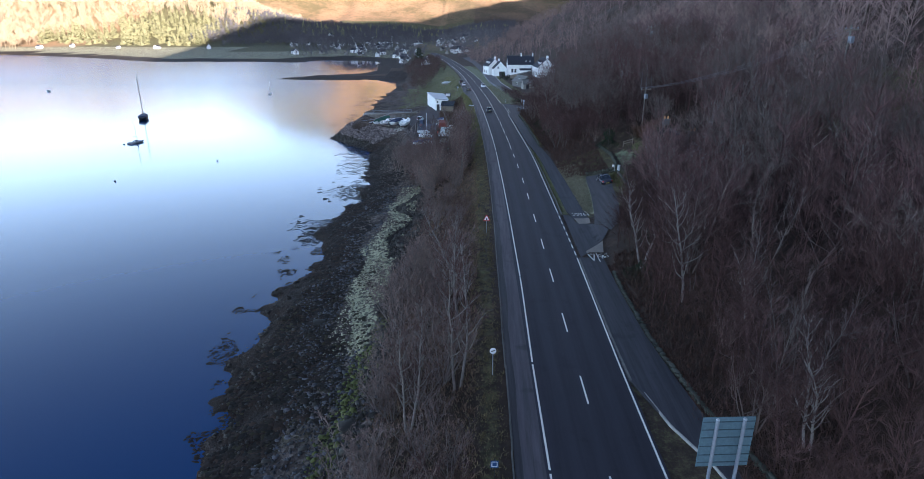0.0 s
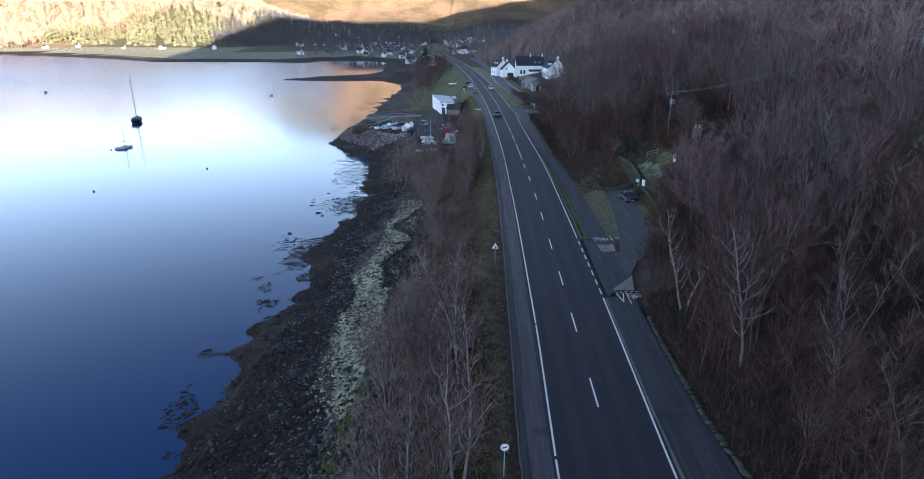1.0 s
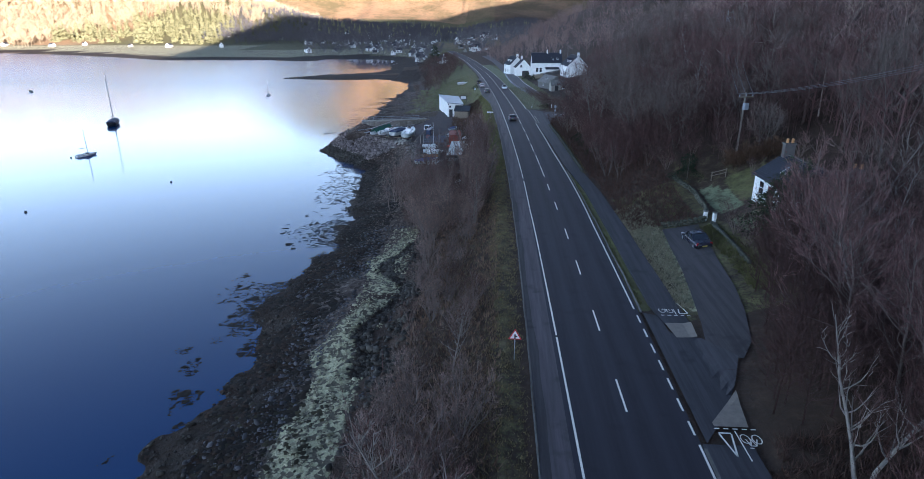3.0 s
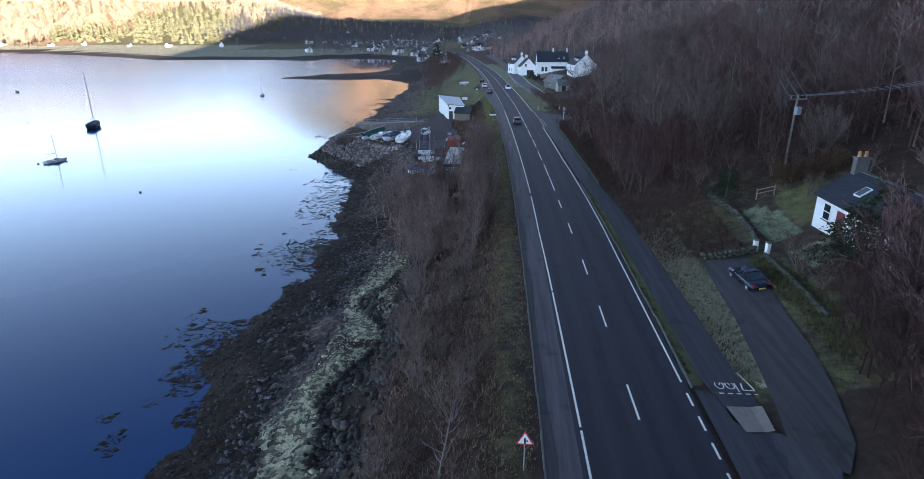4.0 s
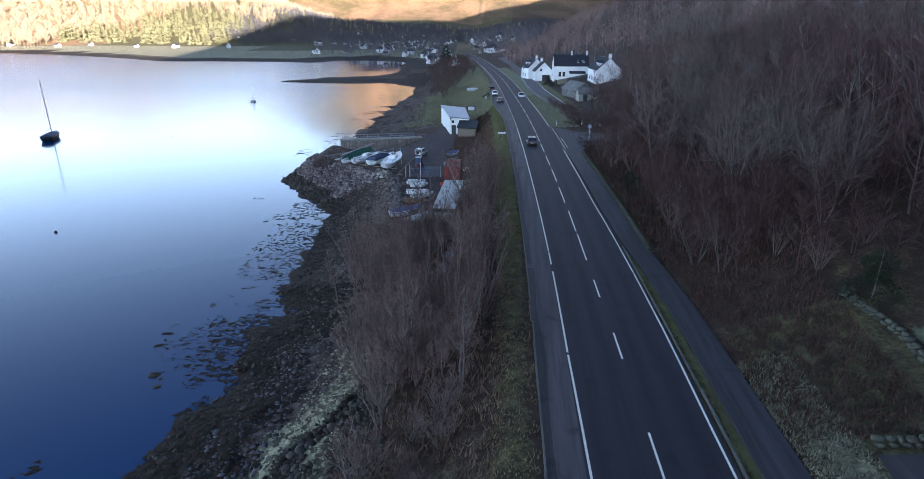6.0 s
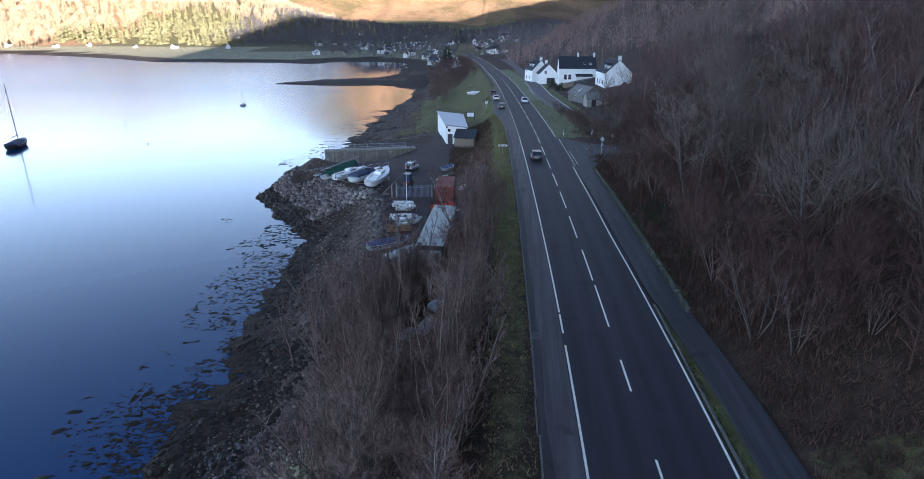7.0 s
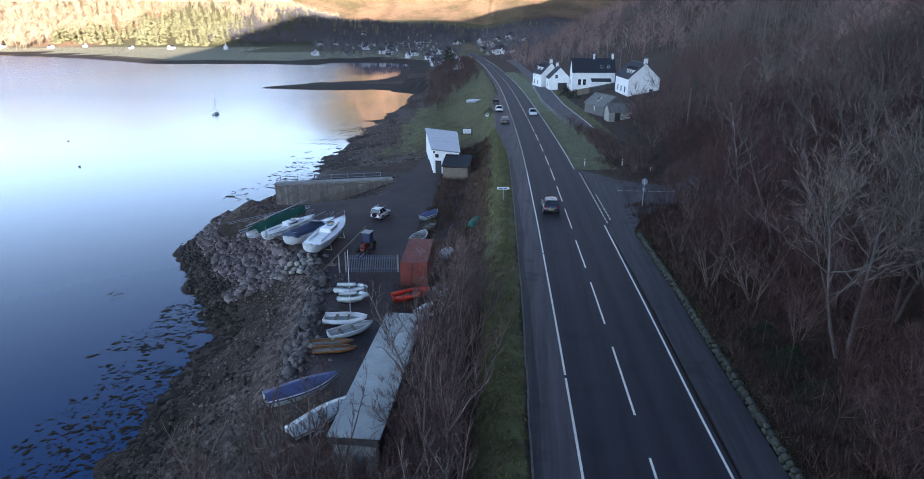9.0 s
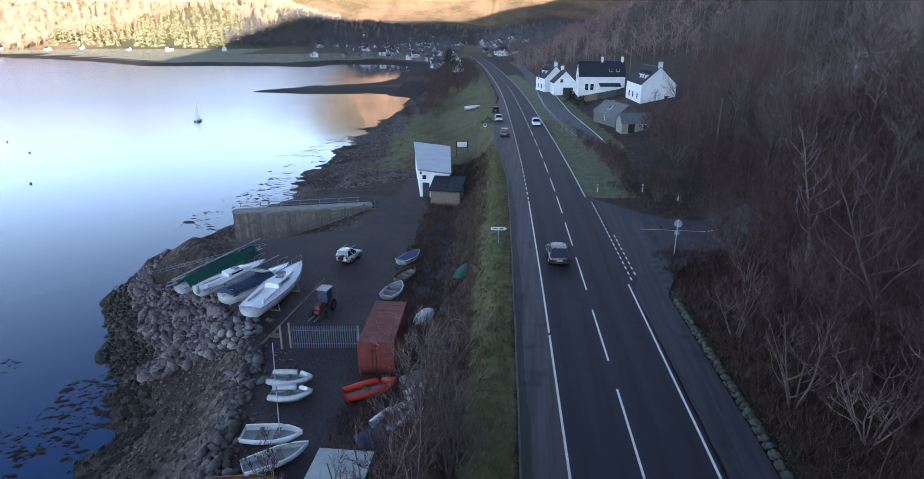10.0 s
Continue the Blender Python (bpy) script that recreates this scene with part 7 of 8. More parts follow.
for k in range(14):
    u = -4.1 + 8.2 * k / 13
    hw = 0.78 * (1 - max(0, u - 1.0) ** 2 * 0.055)
    rz = 1.42 + 0.10 * math.sin(k * 1.7) - 0.012 * u * u
    rows.append([bm.verts.new(p) for p in ((-hw, u, 0.52 + 0.06 * math.sin(k * 2.3)), (-hw * 0.55, u, 0.95 + 0.05 * math.sin(k * 1.3 + 1)), (0.0, u, rz), (hw * 0.55, u, 0.95 + 0.05 * math.cos(k * 1.1)), (hw, u, 0.52 + 0.06 * math.cos(k * 2.9)))])
for r0_, r1_ in zip(rows, rows[1:]):
    for i in range(4):
        bm.faces.new((r0_[i], r0_[i + 1], r1_[i + 1], r1_[i]))
bmesh.ops.solidify(bm, geom=bm.faces[:], thickness=0.02)
part("cover", bm, MAT_TARP_G, b_, "ridged green tarpaulin")
part("ridge_spar", rodm((0, -5.0, 1.48), (0, 4.9, 1.62), 0.06, 0.05, 8), MAT_ALU, b_)
for xa, ya, xb, yb, za, zb, lb in ((-34.6, 121.0, -30.4, 129.2, 5.7, 6.05, "long bare spar lying on trestles"), (-35.2, 122.0, -31.0, 130.0, 5.55, 5.8, "long bare spar lying on trestles"), (-30.6, 120.2, -28.0, 127.4, 5.9, 6.2, "long bare spar lying on trestles"),
                               (-23.9, 114.3, -21.9, 121.8, 4.9, 6.6, "yellowed timber spar leaning at the quay edge")):
    sp = thing("spar", pose(0, 0, 0), lb, "spar", "loose spars")
    part("shaft", rodm((xa, ya, za), (xb, yb, zb), 0.06, 0.045, 8), MAT_WOOD if "timber" in lb else MAT_ALU, sp)
    part("trestle", box(boxm(xa * 0.8 + xb * 0.2, ya * 0.8 + yb * 0.2, (za * 0.8 + zb * 0.2 + YZ) / 2 - 0.1, 0.1, 0.08, za * 0.8 + zb * 0.2 - YZ + 0.15, 0.01), xa * 0.8 + xb * 0.2, ya * 0.8 + yb * 0.2, YZ + 0.05, 0.7, 0.5, 0.08), MAT_WOOD, sp)


def dinghy(m, L, B, D, label, hull=MAT_GEL_D, mast=0.0, lean=0.0, upturned=False, cover=None, tubes=False, group="dinghies in the yard", seats=2):
    mm = m @ Matrix.Translation((0, 0, D)) @ Matrix.Rotation(math.pi, 4, "Y") if upturned else m
    t = thing("dinghy", mm, label, "boat", group)
    bm, s = hull_mesh(L, B, D, stern=0.82)
    bmesh.ops.solidify(bm, geom=bm.faces[:], thickness=0.035)
    part("hull", bm, hull, t, shade=True)
    v, f = rail_tube(s, 0.17 if tubes else 0.035)
    child("tube" if tubes else "gunwale", tri_mesh("gunwale", v, f, hull if tubes else MAT_GEL if hull in (MAT_GEL, MAT_GEL_D) else MAT_WOOD), t)
    if cover is None and not upturned:
        part("floor", deck_mesh(s, drop=D * 0.55, inset=0.82, y_from=0.0, y_to=0.9), MAT_INNER, t)
        for k in range(seats):
            u = (k + 1) / (seats + 1)
            part("thwart", boxm(0, -L / 2 + L * u * 0.85, D * 0.72, B * 0.86, 0.22, 0.05, 0.01), MAT_WOOD, t)
    if cover is not None:
        secs = []
        for k, q in enumerate(s):
            (x0, y, z0), (x1, _, z1) = q[0], q[-1]
            secs.append([(x0 * 1.04, y, z0 - 0.12), (x0 * 0.9, y, z0 + 0.08), (0, y, z0 + 0.30 * math.sin(math.pi * min(1, 0.15 + k / len(s))) + 0.08), (x1 * 0.9, y, z1 + 0.08), (x1 * 1.04, y, z1 - 0.12)])
        part("cover", loft(secs), cover, t, "fitted fabric cover")
    if mast:
        part("mast", rodm((0, L * 0.12, 0.2), (math.sin(lean) * mast, L * 0.12, 0.2 + math.cos(lean) * mast), 0.035, 0.025, 8), MAT_ALU, t)
    return t


dinghy(line_m(-21.3, 110.2, -19.0, 110.3, YZ), 2.5, 1.2, 0.45, "small pale inflatable dinghy on the yard", tubes=True, seats=1)
dinghy(line_m(-20.6, 108.6, -18.5, 108.9, YZ), 2.3, 1.1, 0.45, "small pale inflatable dinghy on the yard", tubes=True, seats=1)
dinghy(line_m(-20.5, 105.1, -17.7, 105.4, YZ), 3.1, 1.35, 0.5, "white sailing dinghy with a raised mast", mast=5.2, lean=radians(-6), hull=MAT_GEL)
dinghy(line_m(-19.4, 102.7, -17.0, 104.6, YZ), 3.2, 1.2, 0.5, "pale rowing dinghy lying askew on the yard")
dinghy(line_m(-20.4, 101.8, -17.7, 102.3, YZ), 2.9, 0.7, 0.3, "faded orange kayak on the ground", hull=MAT_YELLOWISH, seats=1, group="kayaks")
dinghy(line_m(-20.0, 100.9, -17.2, 101.5, YZ), 2.9, 0.7, 0.3, "orange-red kayak on the ground", hull=MAT_YELLOWISH, seats=1, group="kayaks")
dinghy(line_m(-20.6, 95.0, -17.2, 97.8, YZ - 0.05), 4.3, 1.45, 0.65, "open boat under a faded blue cover", cover=MAT_TARP_B)
dinghy(line_m(-18.0, 92.3, -16.0, 95.3, YZ - 0.1), 3.9, 1.4, 0.7, "dark boat with a pale stripe under bare shrubs", hull=MAT_HULL_D, cover=MAT_GEL_D)
dinghy(line_m(-16.4, 108.9, -13.9, 110.6, YZ), 3.0, 1.15, 0.45, "bright orange-red rescue boat on the yard", hull=MAT_ORANGE, tubes=True, seats=1)
dinghy(line_m(-11.6, 123.3, -11.0, 126.4, gz(-11.4, 124.8)), 3.2, 1.2, 0.5, "upturned green dinghy on the bank", hull=MAT_TARP_G, upturned=True)
dinghy(line_m(-13.9, 118.6, -13.3, 120.8, gz(-13.6, 119.7)), 2.3, 1.3, 0.6, "upturned white dinghy on the bank", hull=MAT_GEL, upturned=True)
dinghy(line_m(-16.9, 125.6, -16.2, 128.2, YZ), 2.8, 1.4, 0.5, "old brown rowing boat on the yard", hull=MAT_WOOD)
dinghy(line_m(-17.2, 122.2, -16.6, 124.8, YZ), 2.8, 1.4, 0.5, "pale rowing boat with weathered gunwale", hull=MAT_GEL_D)
dinghy(line_m(-17.6, 129.4, -16.4, 131.8, YZ), 2.8, 1.3, 0.6, "small boat under a crumpled blue cover", cover=MAT_TARP_B)
dinghy(line_m(-13.8, 106.4, -12.5, 108.4, gz(-13.1, 107.4)), 2.6, 1.3, 0.4, "old pale inflatable dinghy lying on the bank", tubes=True, seats=1)
dinghy(line_m(-12.6, 108.3, -10.7, 110.5, gz(-11.7, 109.4)), 3.2, 0.8, 0.35, "long white canoe lying on the bank", hull=MAT_GEL)
dinghy(line_m(-14.6, 105.2, -12.8, 106.4, gz(-13.7, 105.8)), 2.2, 1.5, 0.6, "upturned grey dinghy beside the long shed", hull=MAT_ANTI, upturned=True)
dinghy(line_m(-13.4, 110.5, -11.7, 111.9, gz(-12.5, 111.2)), 2.2, 1.2, 0.5, "upturned pale dinghy behind the container", hull=MAT_INNER, upturned=True)
dinghy(line_m(-13.1, 80.5, -12.7, 83.0, gz(-12.9, 81.8) + 0.1), 2.6, 1.0, 0.45, "upturned white dinghy lying among the bank shrubs", hull=MAT_GEL, upturned=True)
dinghy(line_m(-14.6, 80.9, -14.0, 82.6, gz(-14.3, 81.8) + 0.1), 1.9, 1.0, 0.45, "small upturned pale dinghy lying among the bank shrubs", hull=MAT_GEL_D, upturned=True)
dinghy(line_m(-12.9, 83.9, -12.0, 85.2, gz(-12.5, 84.5)), 1.6, 1.1, 0.6, "upturned white tender among shrubs", hull=MAT_GEL, upturned=True)
dinghy(line_m(-22.5, 231, -19.3, 233, gz(-21, 232)), 4.2, 1.7, 0.8, "white boat lying on the grass", hull=MAT_GEL, cover=MAT_GEL)

# container
ct = thing("shipping_container", pose(-15.5, 114.8, YZ, 0, 0, 3.5) @ Matrix.Diagonal((0.95, 1.0, 0.88, 1)), "rusty red shipping container with corrugated sides", "container")
bm = bmesh.new()
for i in range(28):
    yy = -2.8 + i * 0.2
    for sx in (-1, 1):
        box(bm, sx * (1.08 + (0.03 if i % 2 else 0)), yy + 0.1, 1.28, 0.04, 0.2, 2.3)
    box(bm, 0, yy + 0.1, 2.46 + (0.02 if i % 2 else 0), 2.16, 0.2, 0.03)
part("cladding", bm, MAT_RUST, ct)
for sx in (-1, 1):
    for sy in (-1, 1):
        part("corner_post", boxm(sx * 1.1, sy * 2.9, 1.25, 0.14, 0.14, 2.5, 0.01), MAT_RUST, ct)
    part("top_rail", boxm(sx * 1.1, 0, 2.44, 0.1, 5.7, 0.12, 0.01), MAT_RUST, ct)
    part("door", boxm(sx * 0.53, -2.9, 1.25, 1.02, 0.06, 2.3, 0.01), MAT_RUST, ct)
    part("lock_rod", rodm((sx * 0.25, -2.96, 0.2), (sx * 0.25, -2.96, 2.4), 0.025, 0.025, 6), MAT_RUST, ct)
part("end_header", boxm(0, -2.9, 2.44, 2.1, 0.12, 0.12, 0.01), MAT_RUST, ct)
part("floor", boxm(0, 0, 0.08, 2.2, 5.8, 0.14), MAT_BLACK, ct)

# long narrow store
ls = thing("long_shed", pose(-13.85, 95.5, YZ - 0.15, 0, 0, 0.3), "long narrow shed with pale sheet roof and dark cladding", "shed")
part("wall", boxm(0, 0, 1.45, 2.2, 12.0, 2.9, 0.02), MAT_TRAILER, ls)
for i in range(12):
    part("roof_sheet", boxm(0, -5.55 + i * 1.01, 3.0 + 0.004 * (i % 2), 2.42, 1.02, 0.05, 0.01), MAT_PALE_ROOF, ls)
part("fascia", boxm(0, 6.08, 2.9, 2.42, 0.06, 0.22, 0.01), MAT_TRAILER, ls)
part("end_panel", boxm(0, -6.02, 1.35, 2.0, 0.06, 2.4, 0.01), MAT_PALE_ROOF, ls)
part("door", boxm(0.4, -6.06, 1.1, 0.9, 0.05, 1.95, 0.01), MAT_GREYMET, ls)

# boatyard shed
bs = thing("boat_shed", pose(0, 0, 0), "white boatyard shed with blue-grey sheet roof", "shed")
zb = YZ - 0.3
FL, FR, BR, BL = (-20.1, 153.0), (-16.2, 152.3), (-18.7, 169.8), (-24.1, 170.8)
bm = bmesh.new()
lo = [bm.verts.new((*p, zb)) for p in (FL, FR, BR, BL)]
hi = [bm.verts.new((*p, z)) for p, z in ((FL, 8.35), (FR, 8.1), (BR, 8.1), (BL, 8.5))]
bm.faces.new(lo[::-1])
bm.faces.new(hi)
for i in range(4):
    bm.faces.new((lo[i], lo[(i + 1) % 4], hi[(i + 1) % 4], hi[i]))
part("wall", bm, MAT_WHITE, bs)
for i in range(9):
    a, b = i / 9, (i + 1) / 9
    bm = bmesh.new()
    q = []
    for u, v in ((0, a), (1, a), (1, b), (0, b)):
        x = (FL[0] * (1 - u) + FR[0] * u) * (1 - v) + (BL[0] * (1 - u) + BR[0] * u) * v + (u - 0.5) * 0.5
        y = (FL[1] * (1 - u) + FR[1] * u) * (1 - v) + (BL[1] * (1 - u) + BR[1] * u) * v + (v - 0.5) * 0.5
        z = (8.4 * (1 - u) + 8.15 * u) * (1 - v) + (8.55 * (1 - u) + 8.15 * u) * v
        q.append((x, y, z + 0.01 * (i % 2)))
    lo_ = [bm.verts.new((p[0], p[1], p[2] + 0.02)) for p in q]
    hi_ = [bm.verts.new((p[0], p[1], p[2] + 0.09)) for p in q]
    bm.faces.new(hi_)
    bm.faces.new(lo_[::-1])
    for k in range(4):
        bm.faces.new((lo_[k], lo_[(k + 1) % 4], hi_[(k + 1) % 4], hi_[k]))
    part("roof_sheet", bm, MAT_SHED_ROOF, bs)
part("eaves_trim", rodm((FL[0] - 0.2, FL[1] - 0.3, 8.36), (FR[0] + 0.2, FR[1] - 0.3, 8.1), 0.09, 0.09, 6), MAT_GREYMET, bs)
part("door", boxm(-19.3, 152.8, zb + 1.2, 0.9, 0.1, 2.0, 0.01, Matrix.Rotation(radians(-10), 4, "Z")), MAT_BLACK, bs)
part("window", boxm(-19.5, 152.85, zb + 2.9, 0.5, 0.1, 0.5, 0.01, Matrix.Rotation(radians(-10), 4, "Z")), MAT_GLASS, bs)
lt = part("lean_to", boxm(-16.25, 150.6, zb + 0.95, 3.6, 2.9, 2.1, 0.03, Matrix.Rotation(radians(-4), 4, "Z")), MAT_WOOD, bs, "weathered board lean-to")
bm = boxm(0, 0, 0, 4.0, 3.5, 0.14, 0.02)
bmesh.ops.transform(bm, matrix=Matrix.Translation((-16.2, 150.4, zb + 2.75)) @ Matrix.Rotation(radians(-4), 4, "Z") @ Matrix.Rotation(radians(17), 4, "X"), verts=bm.verts)
part("lean_to_roof", bm, MAT_BLACK, lt, "black felted roof")
for k in range(5):
    bm = boxm(0, 0, 0, 0.05, 3.5, 0.05, 0.01)
    bmesh.ops.transform(bm, matrix=Matrix.Translation((-16.2, 150.4, zb + 2.84)) @ Matrix.Rotation(radians(-4), 4, "Z") @ Matrix.Rotation(radians(17), 4, "X") @ Matrix.Translation((-1.8 + 0.9 * k, 0, 0)), verts=bm.verts)
    part("roof_batten", bm, MAT_BLACK, lt)
part("wall_lamp", boxm(-19.9, 152.6, 8.0, 0.25, 0.3, 0.3, 0.03), MAT_BLACK, bs)

# pier with timber facing and rail
MAT_PIER = plain("stained_pier_timber", (0.27, 0.245, 0.215), 0.85, vary=0.65, scale=1.1, bump_d=0.008, rand=0.7)
pr = thing("pier", pose(0, 0, 0), "stone pier with weathered timber facing and metal rail", "pier")
A, B_ = Vector((-40.6, 143.4, 0)), Vector((-25.2, 148.2, 0))
ax = (B_ - A).normalized()
nx = Vector((-ax.y, ax.x, 0))
ln = (B_ - A).length
bm = bmesh.new()
c8 = [bm.verts.new(A + ax * u * ln + nx * w + Vector((0, 0, z))) for u in (0, 1) for w in (0.05, 1.7) for z in (-0.8, 4.85)]
for f in ((0, 1, 3, 2), (4, 6, 7, 5), (0, 4, 5, 1), (2, 3, 7, 6), (1, 5, 7, 3)):
    bm.faces.new([c8[i] for i in f])
part("core", bm, MAT_CONC, pr)
rot = Matrix.Rotation(math.atan2(ax.y, ax.x), 4, "Z")
for i in range(52):
    u = (i + 0.5) / 52
    p = A + ax * u * ln - nx * 0.03
    part("facing_plank", boxm(p.x, p.y, 2.2 + rngp.uniform(-0.12, 0.05), ln / 52 - 0.03, 0.12, 5.1 - rngp.uniform(0, 0.2), 0.01, rot), MAT_PIER, pr)
for i in range(7):
    u = (i + 0.3) / 7
    p = A + ax * u * ln + nx * 1.5
    part("rail_post", rodm((p.x, p.y, 4.5), (p.x, p.y, 5.6), 0.05, 0.05, 8), MAT_GREYMET, pr)
for z_ in (5.1, 5.55):
    p, q = A + nx * 1.5 + ax * 0.5, B_ + nx * 1.5 - ax * 1.5
    part("rail", rodm((p.x, p.y, z_), (q.x, q.y, z_), 0.035, 0.035, 6), MAT_GREYMET, pr)
part("coping", boxm(*((A + B_) / 2 + nx * 0.15 + Vector((0, 0, 4.88))), ln + 0.2, 0.5, 0.12, 0.02, rot), MAT_CONC, pr)
part("low_rail", rodm((A.x + 8, A.y + 1.2, 4.75), (B_.x + 1.0, B_.y - 1.6, 4.95), 0.08, 0.08, 8), MAT_WOOD, pr)

for i in range(9):
    u = 0.36 + 0.66 * i / 8
    p = A + ax * u * ln - nx * (0.5 + 1.1 * i / 8)
    zt = gz(p.x, p.y)
    part("slip_post", rodm((p.x, p.y, zt - 0.2), (p.x, p.y, zt + 1.15), 0.05, 0.05, 6), MAT_WOOD, pr)
    if i:
        for dz in (0.5, 1.05):
            part("slip_rail", rodm((lastp.x, lastp.y, lastz + dz), (p.x, p.y, zt + dz), 0.04, 0.04, 6), MAT_WOOD, pr)
    lastp, lastz = p, zt

# lattice mast lying behind the covered boat
lm = thing("lattice_mast", pose(0, 0, 0), "grey lattice mast lying on the rock edge", "mast")
la, lb2 = Vector((-37.2, 123.6, 5.75)), Vector((-31.2, 131.6, 5.6))
ld = (lb2 - la).normalized()
ln2 = Vector((-ld.y, ld.x, 0)) * 0.28
for k in (-1, 1):
    part("chord", rodm(la + ln2 * k, lb2 + ln2 * k, 0.035, 0.035, 6), MAT_GREYMET, lm)
for i in range(20):
    p = la + (lb2 - la) * ((i + 0.5) / 20)
    part("rung", rodm(p - ln2, p + ln2 + ld * 0.2, 0.025, 0.025, 5), MAT_GREYMET, lm)
for u in (0.45, 0.88):
    p = la + (lb2 - la) * u
    part("block", boxm(p.x, p.y, (p.z + gz(p.x, p.y)) / 2 - 0.02, 0.7, 0.3, max(p.z - gz(p.x, p.y), 0.15), 0.02), MAT_WOOD, lm)

# crumpled blue sheet on the rocks
ts = thing("blue_sheet", pose(-40.2, 136.2, gz(-40.2, 136.2)), "crumpled blue plastic sheet on the rocks by the slip", "tarpaulin")
for k, (dx, dy, sx, sy, sz) in enumerate(((0, 0, 0.9, 0.5, 0.35), (1.0, 0.3, 0.7, 0.45, 0.28), (-0.9, -0.2, 0.6, 0.4, 0.22), (1.9, 0.5, 0.5, 0.4, 0.2))):
    fo = new("fold", tri_mesh("fold", STONE_RAW[k][0] * np.array([sx, sy, sz]) + np.array([dx, dy, 0.1 + gz(-40.2 + dx, 136.2 + dy) - gz(-40.2, 136.2)]), STONE_RAW[k][1], MAT_TARP_B))
    fo.parent = ts
    tagged(fo)

# railing gate across the yard
ft = thing("palisade_fence", pose(0, 0, 0), "blue-grey metal palisade fence across the yard", "fence")
MAT_FENCE = plain("blue_grey_fence_paint", (0.085, 0.105, 0.15), 0.55, 0.2, vary=0.25)
for i in range(29):
    x_ = -21.6 + i * 0.15
    y_ = 114.3 + i * 0.018
    part("pale", boxm(x_, y_, YZ + 0.85, 0.06, 0.03, 1.6, 0.006), MAT_FENCE, ft)
for z_ in (0.35, 1.35):
    part("rail", boxm(-19.5, 114.58, YZ + z_, 4.4, 0.05, 0.07, 0.008, Matrix.Rotation(0.12, 4, "Z")), MAT_FENCE, ft)
for x_, y_, h_ in ((-21.75, 114.25, 2.2), (-22.3, 114.1, 2.0), (-17.3, 114.85, 1.9)):
    part("post", boxm(x_, y_, YZ + h_ / 2 - 0.1, 0.12, 0.12, h_ * 0.85, 0.01), MAT_PIER, ft)

# small tractor with a cab
tr = thing("tractor", pose(-21.4, 119.8, YZ, 0, 0, -8) @ Matrix.Scale(0.74, 4), "small tractor with blue cab and rusty red body", "tractor")
part("cab", boxm(0, 0.45, 1.75, 1.1, 1.2, 1.3, 0.06), MAT_NAVY, tr, "dark blue cab")
part("cab_roof", boxm(0, 0.45, 2.45, 1.25, 1.35, 0.1, 0.04), MAT_PALE_ROOF, tr, "pale roof")
part("bonnet", boxm(0, -0.8, 1.0, 0.6, 1.1, 0.5, 0.08), MAT_RUST, tr, "rusty red bonnet")
part("chassis", boxm(0, -0.2, 0.65, 0.6, 2.8, 0.35, 0.04), MAT_RUST, tr)
part("exhaust", rodm((0.25, -1.1, 1.3), (0.25, -1.1, 2.1), 0.035, 0.03, 8), MAT_BLACK, tr)
for sx in (-1, 1):
    for y_, r_ in ((0.6, 0.62), (-1.2, 0.38)):
        w = part("wheel", rodm((sx * 0.5, y_, r_), (sx * 0.82, y_, r_), r_, r_, 18), MAT_TYRE, tr)
        part("rim", rodm((sx * 0.78, y_, r_), (sx * 0.84, y_, r_), r_ * 0.5, r_ * 0.5, 12), MAT_RUST, w)
part("fork", box(boxm(-0.3, -2.1, 0.25, 0.12, 1.2, 0.08), 0.3, -2.1, 0.25, 0.12, 1.2, 0.08), MAT_GREYMET, tr)

# boats on moorings
def moored(x, y, L, hull, lab, mast, rot, cover=None, mizzen=0.0):
    t = keelboat(pose(x, y, -0.28, 0, 0, rot), L, L * 0.32, L * 0.13, lab, hull, True, mast, cover, False, False, "boats at moorings")
    if mizzen:
        mast_part(t, -L * 0.30, L * 0.13, mizzen, 0.05, 0.02)
    return t


moored(-119.6, 165.6, 9.6, MAT_HULL_D, "dark-hulled sailing yacht lying at its mooring", 12.5, 25, MAT_NAVY, 0)
moored(-97.0, 121.0, 4.6, MAT_GEL, "small white sailing boat at its mooring", 4.8, -22)
moored(-104.3, 247.0, 4.8, MAT_GEL_D, "pale sailing yacht at its mooring", 5.6, 10)
dinghy(pose(-215, 254, -0.12, 0, 0, 40), 4.0, 1.6, 0.7, "pale open boat afloat", hull=MAT_GEL_D, group="boats at moorings", seats=1)
for x_, y_ in ((-98.9, 118.6), (-143.4, 171.2), (-78, 79.7), (-131.6, 209), (-66, 99.2), (-92.2, 171.3), (-115.2, 197.1), (-122, 245.3), (-146, 276.5), (-152.4, 217.5)):
    b = thing("mooring_buoy", pose(x_, y_, 0, 4, 3, 0), "small dark mooring buoy afloat", "buoy", "mooring buoys")
    bm = bmesh.new()
    bmesh.ops.create_uvsphere(bm, u_segments=14, v_segments=9, radius=0.22)
    part("float", bm, MAT_BUOY, b, shade=True)
    part("eye", rodm((0, 0, 0.18), (0, 0, 0.4), 0.04, 0.03, 8), MAT_STEEL, b)


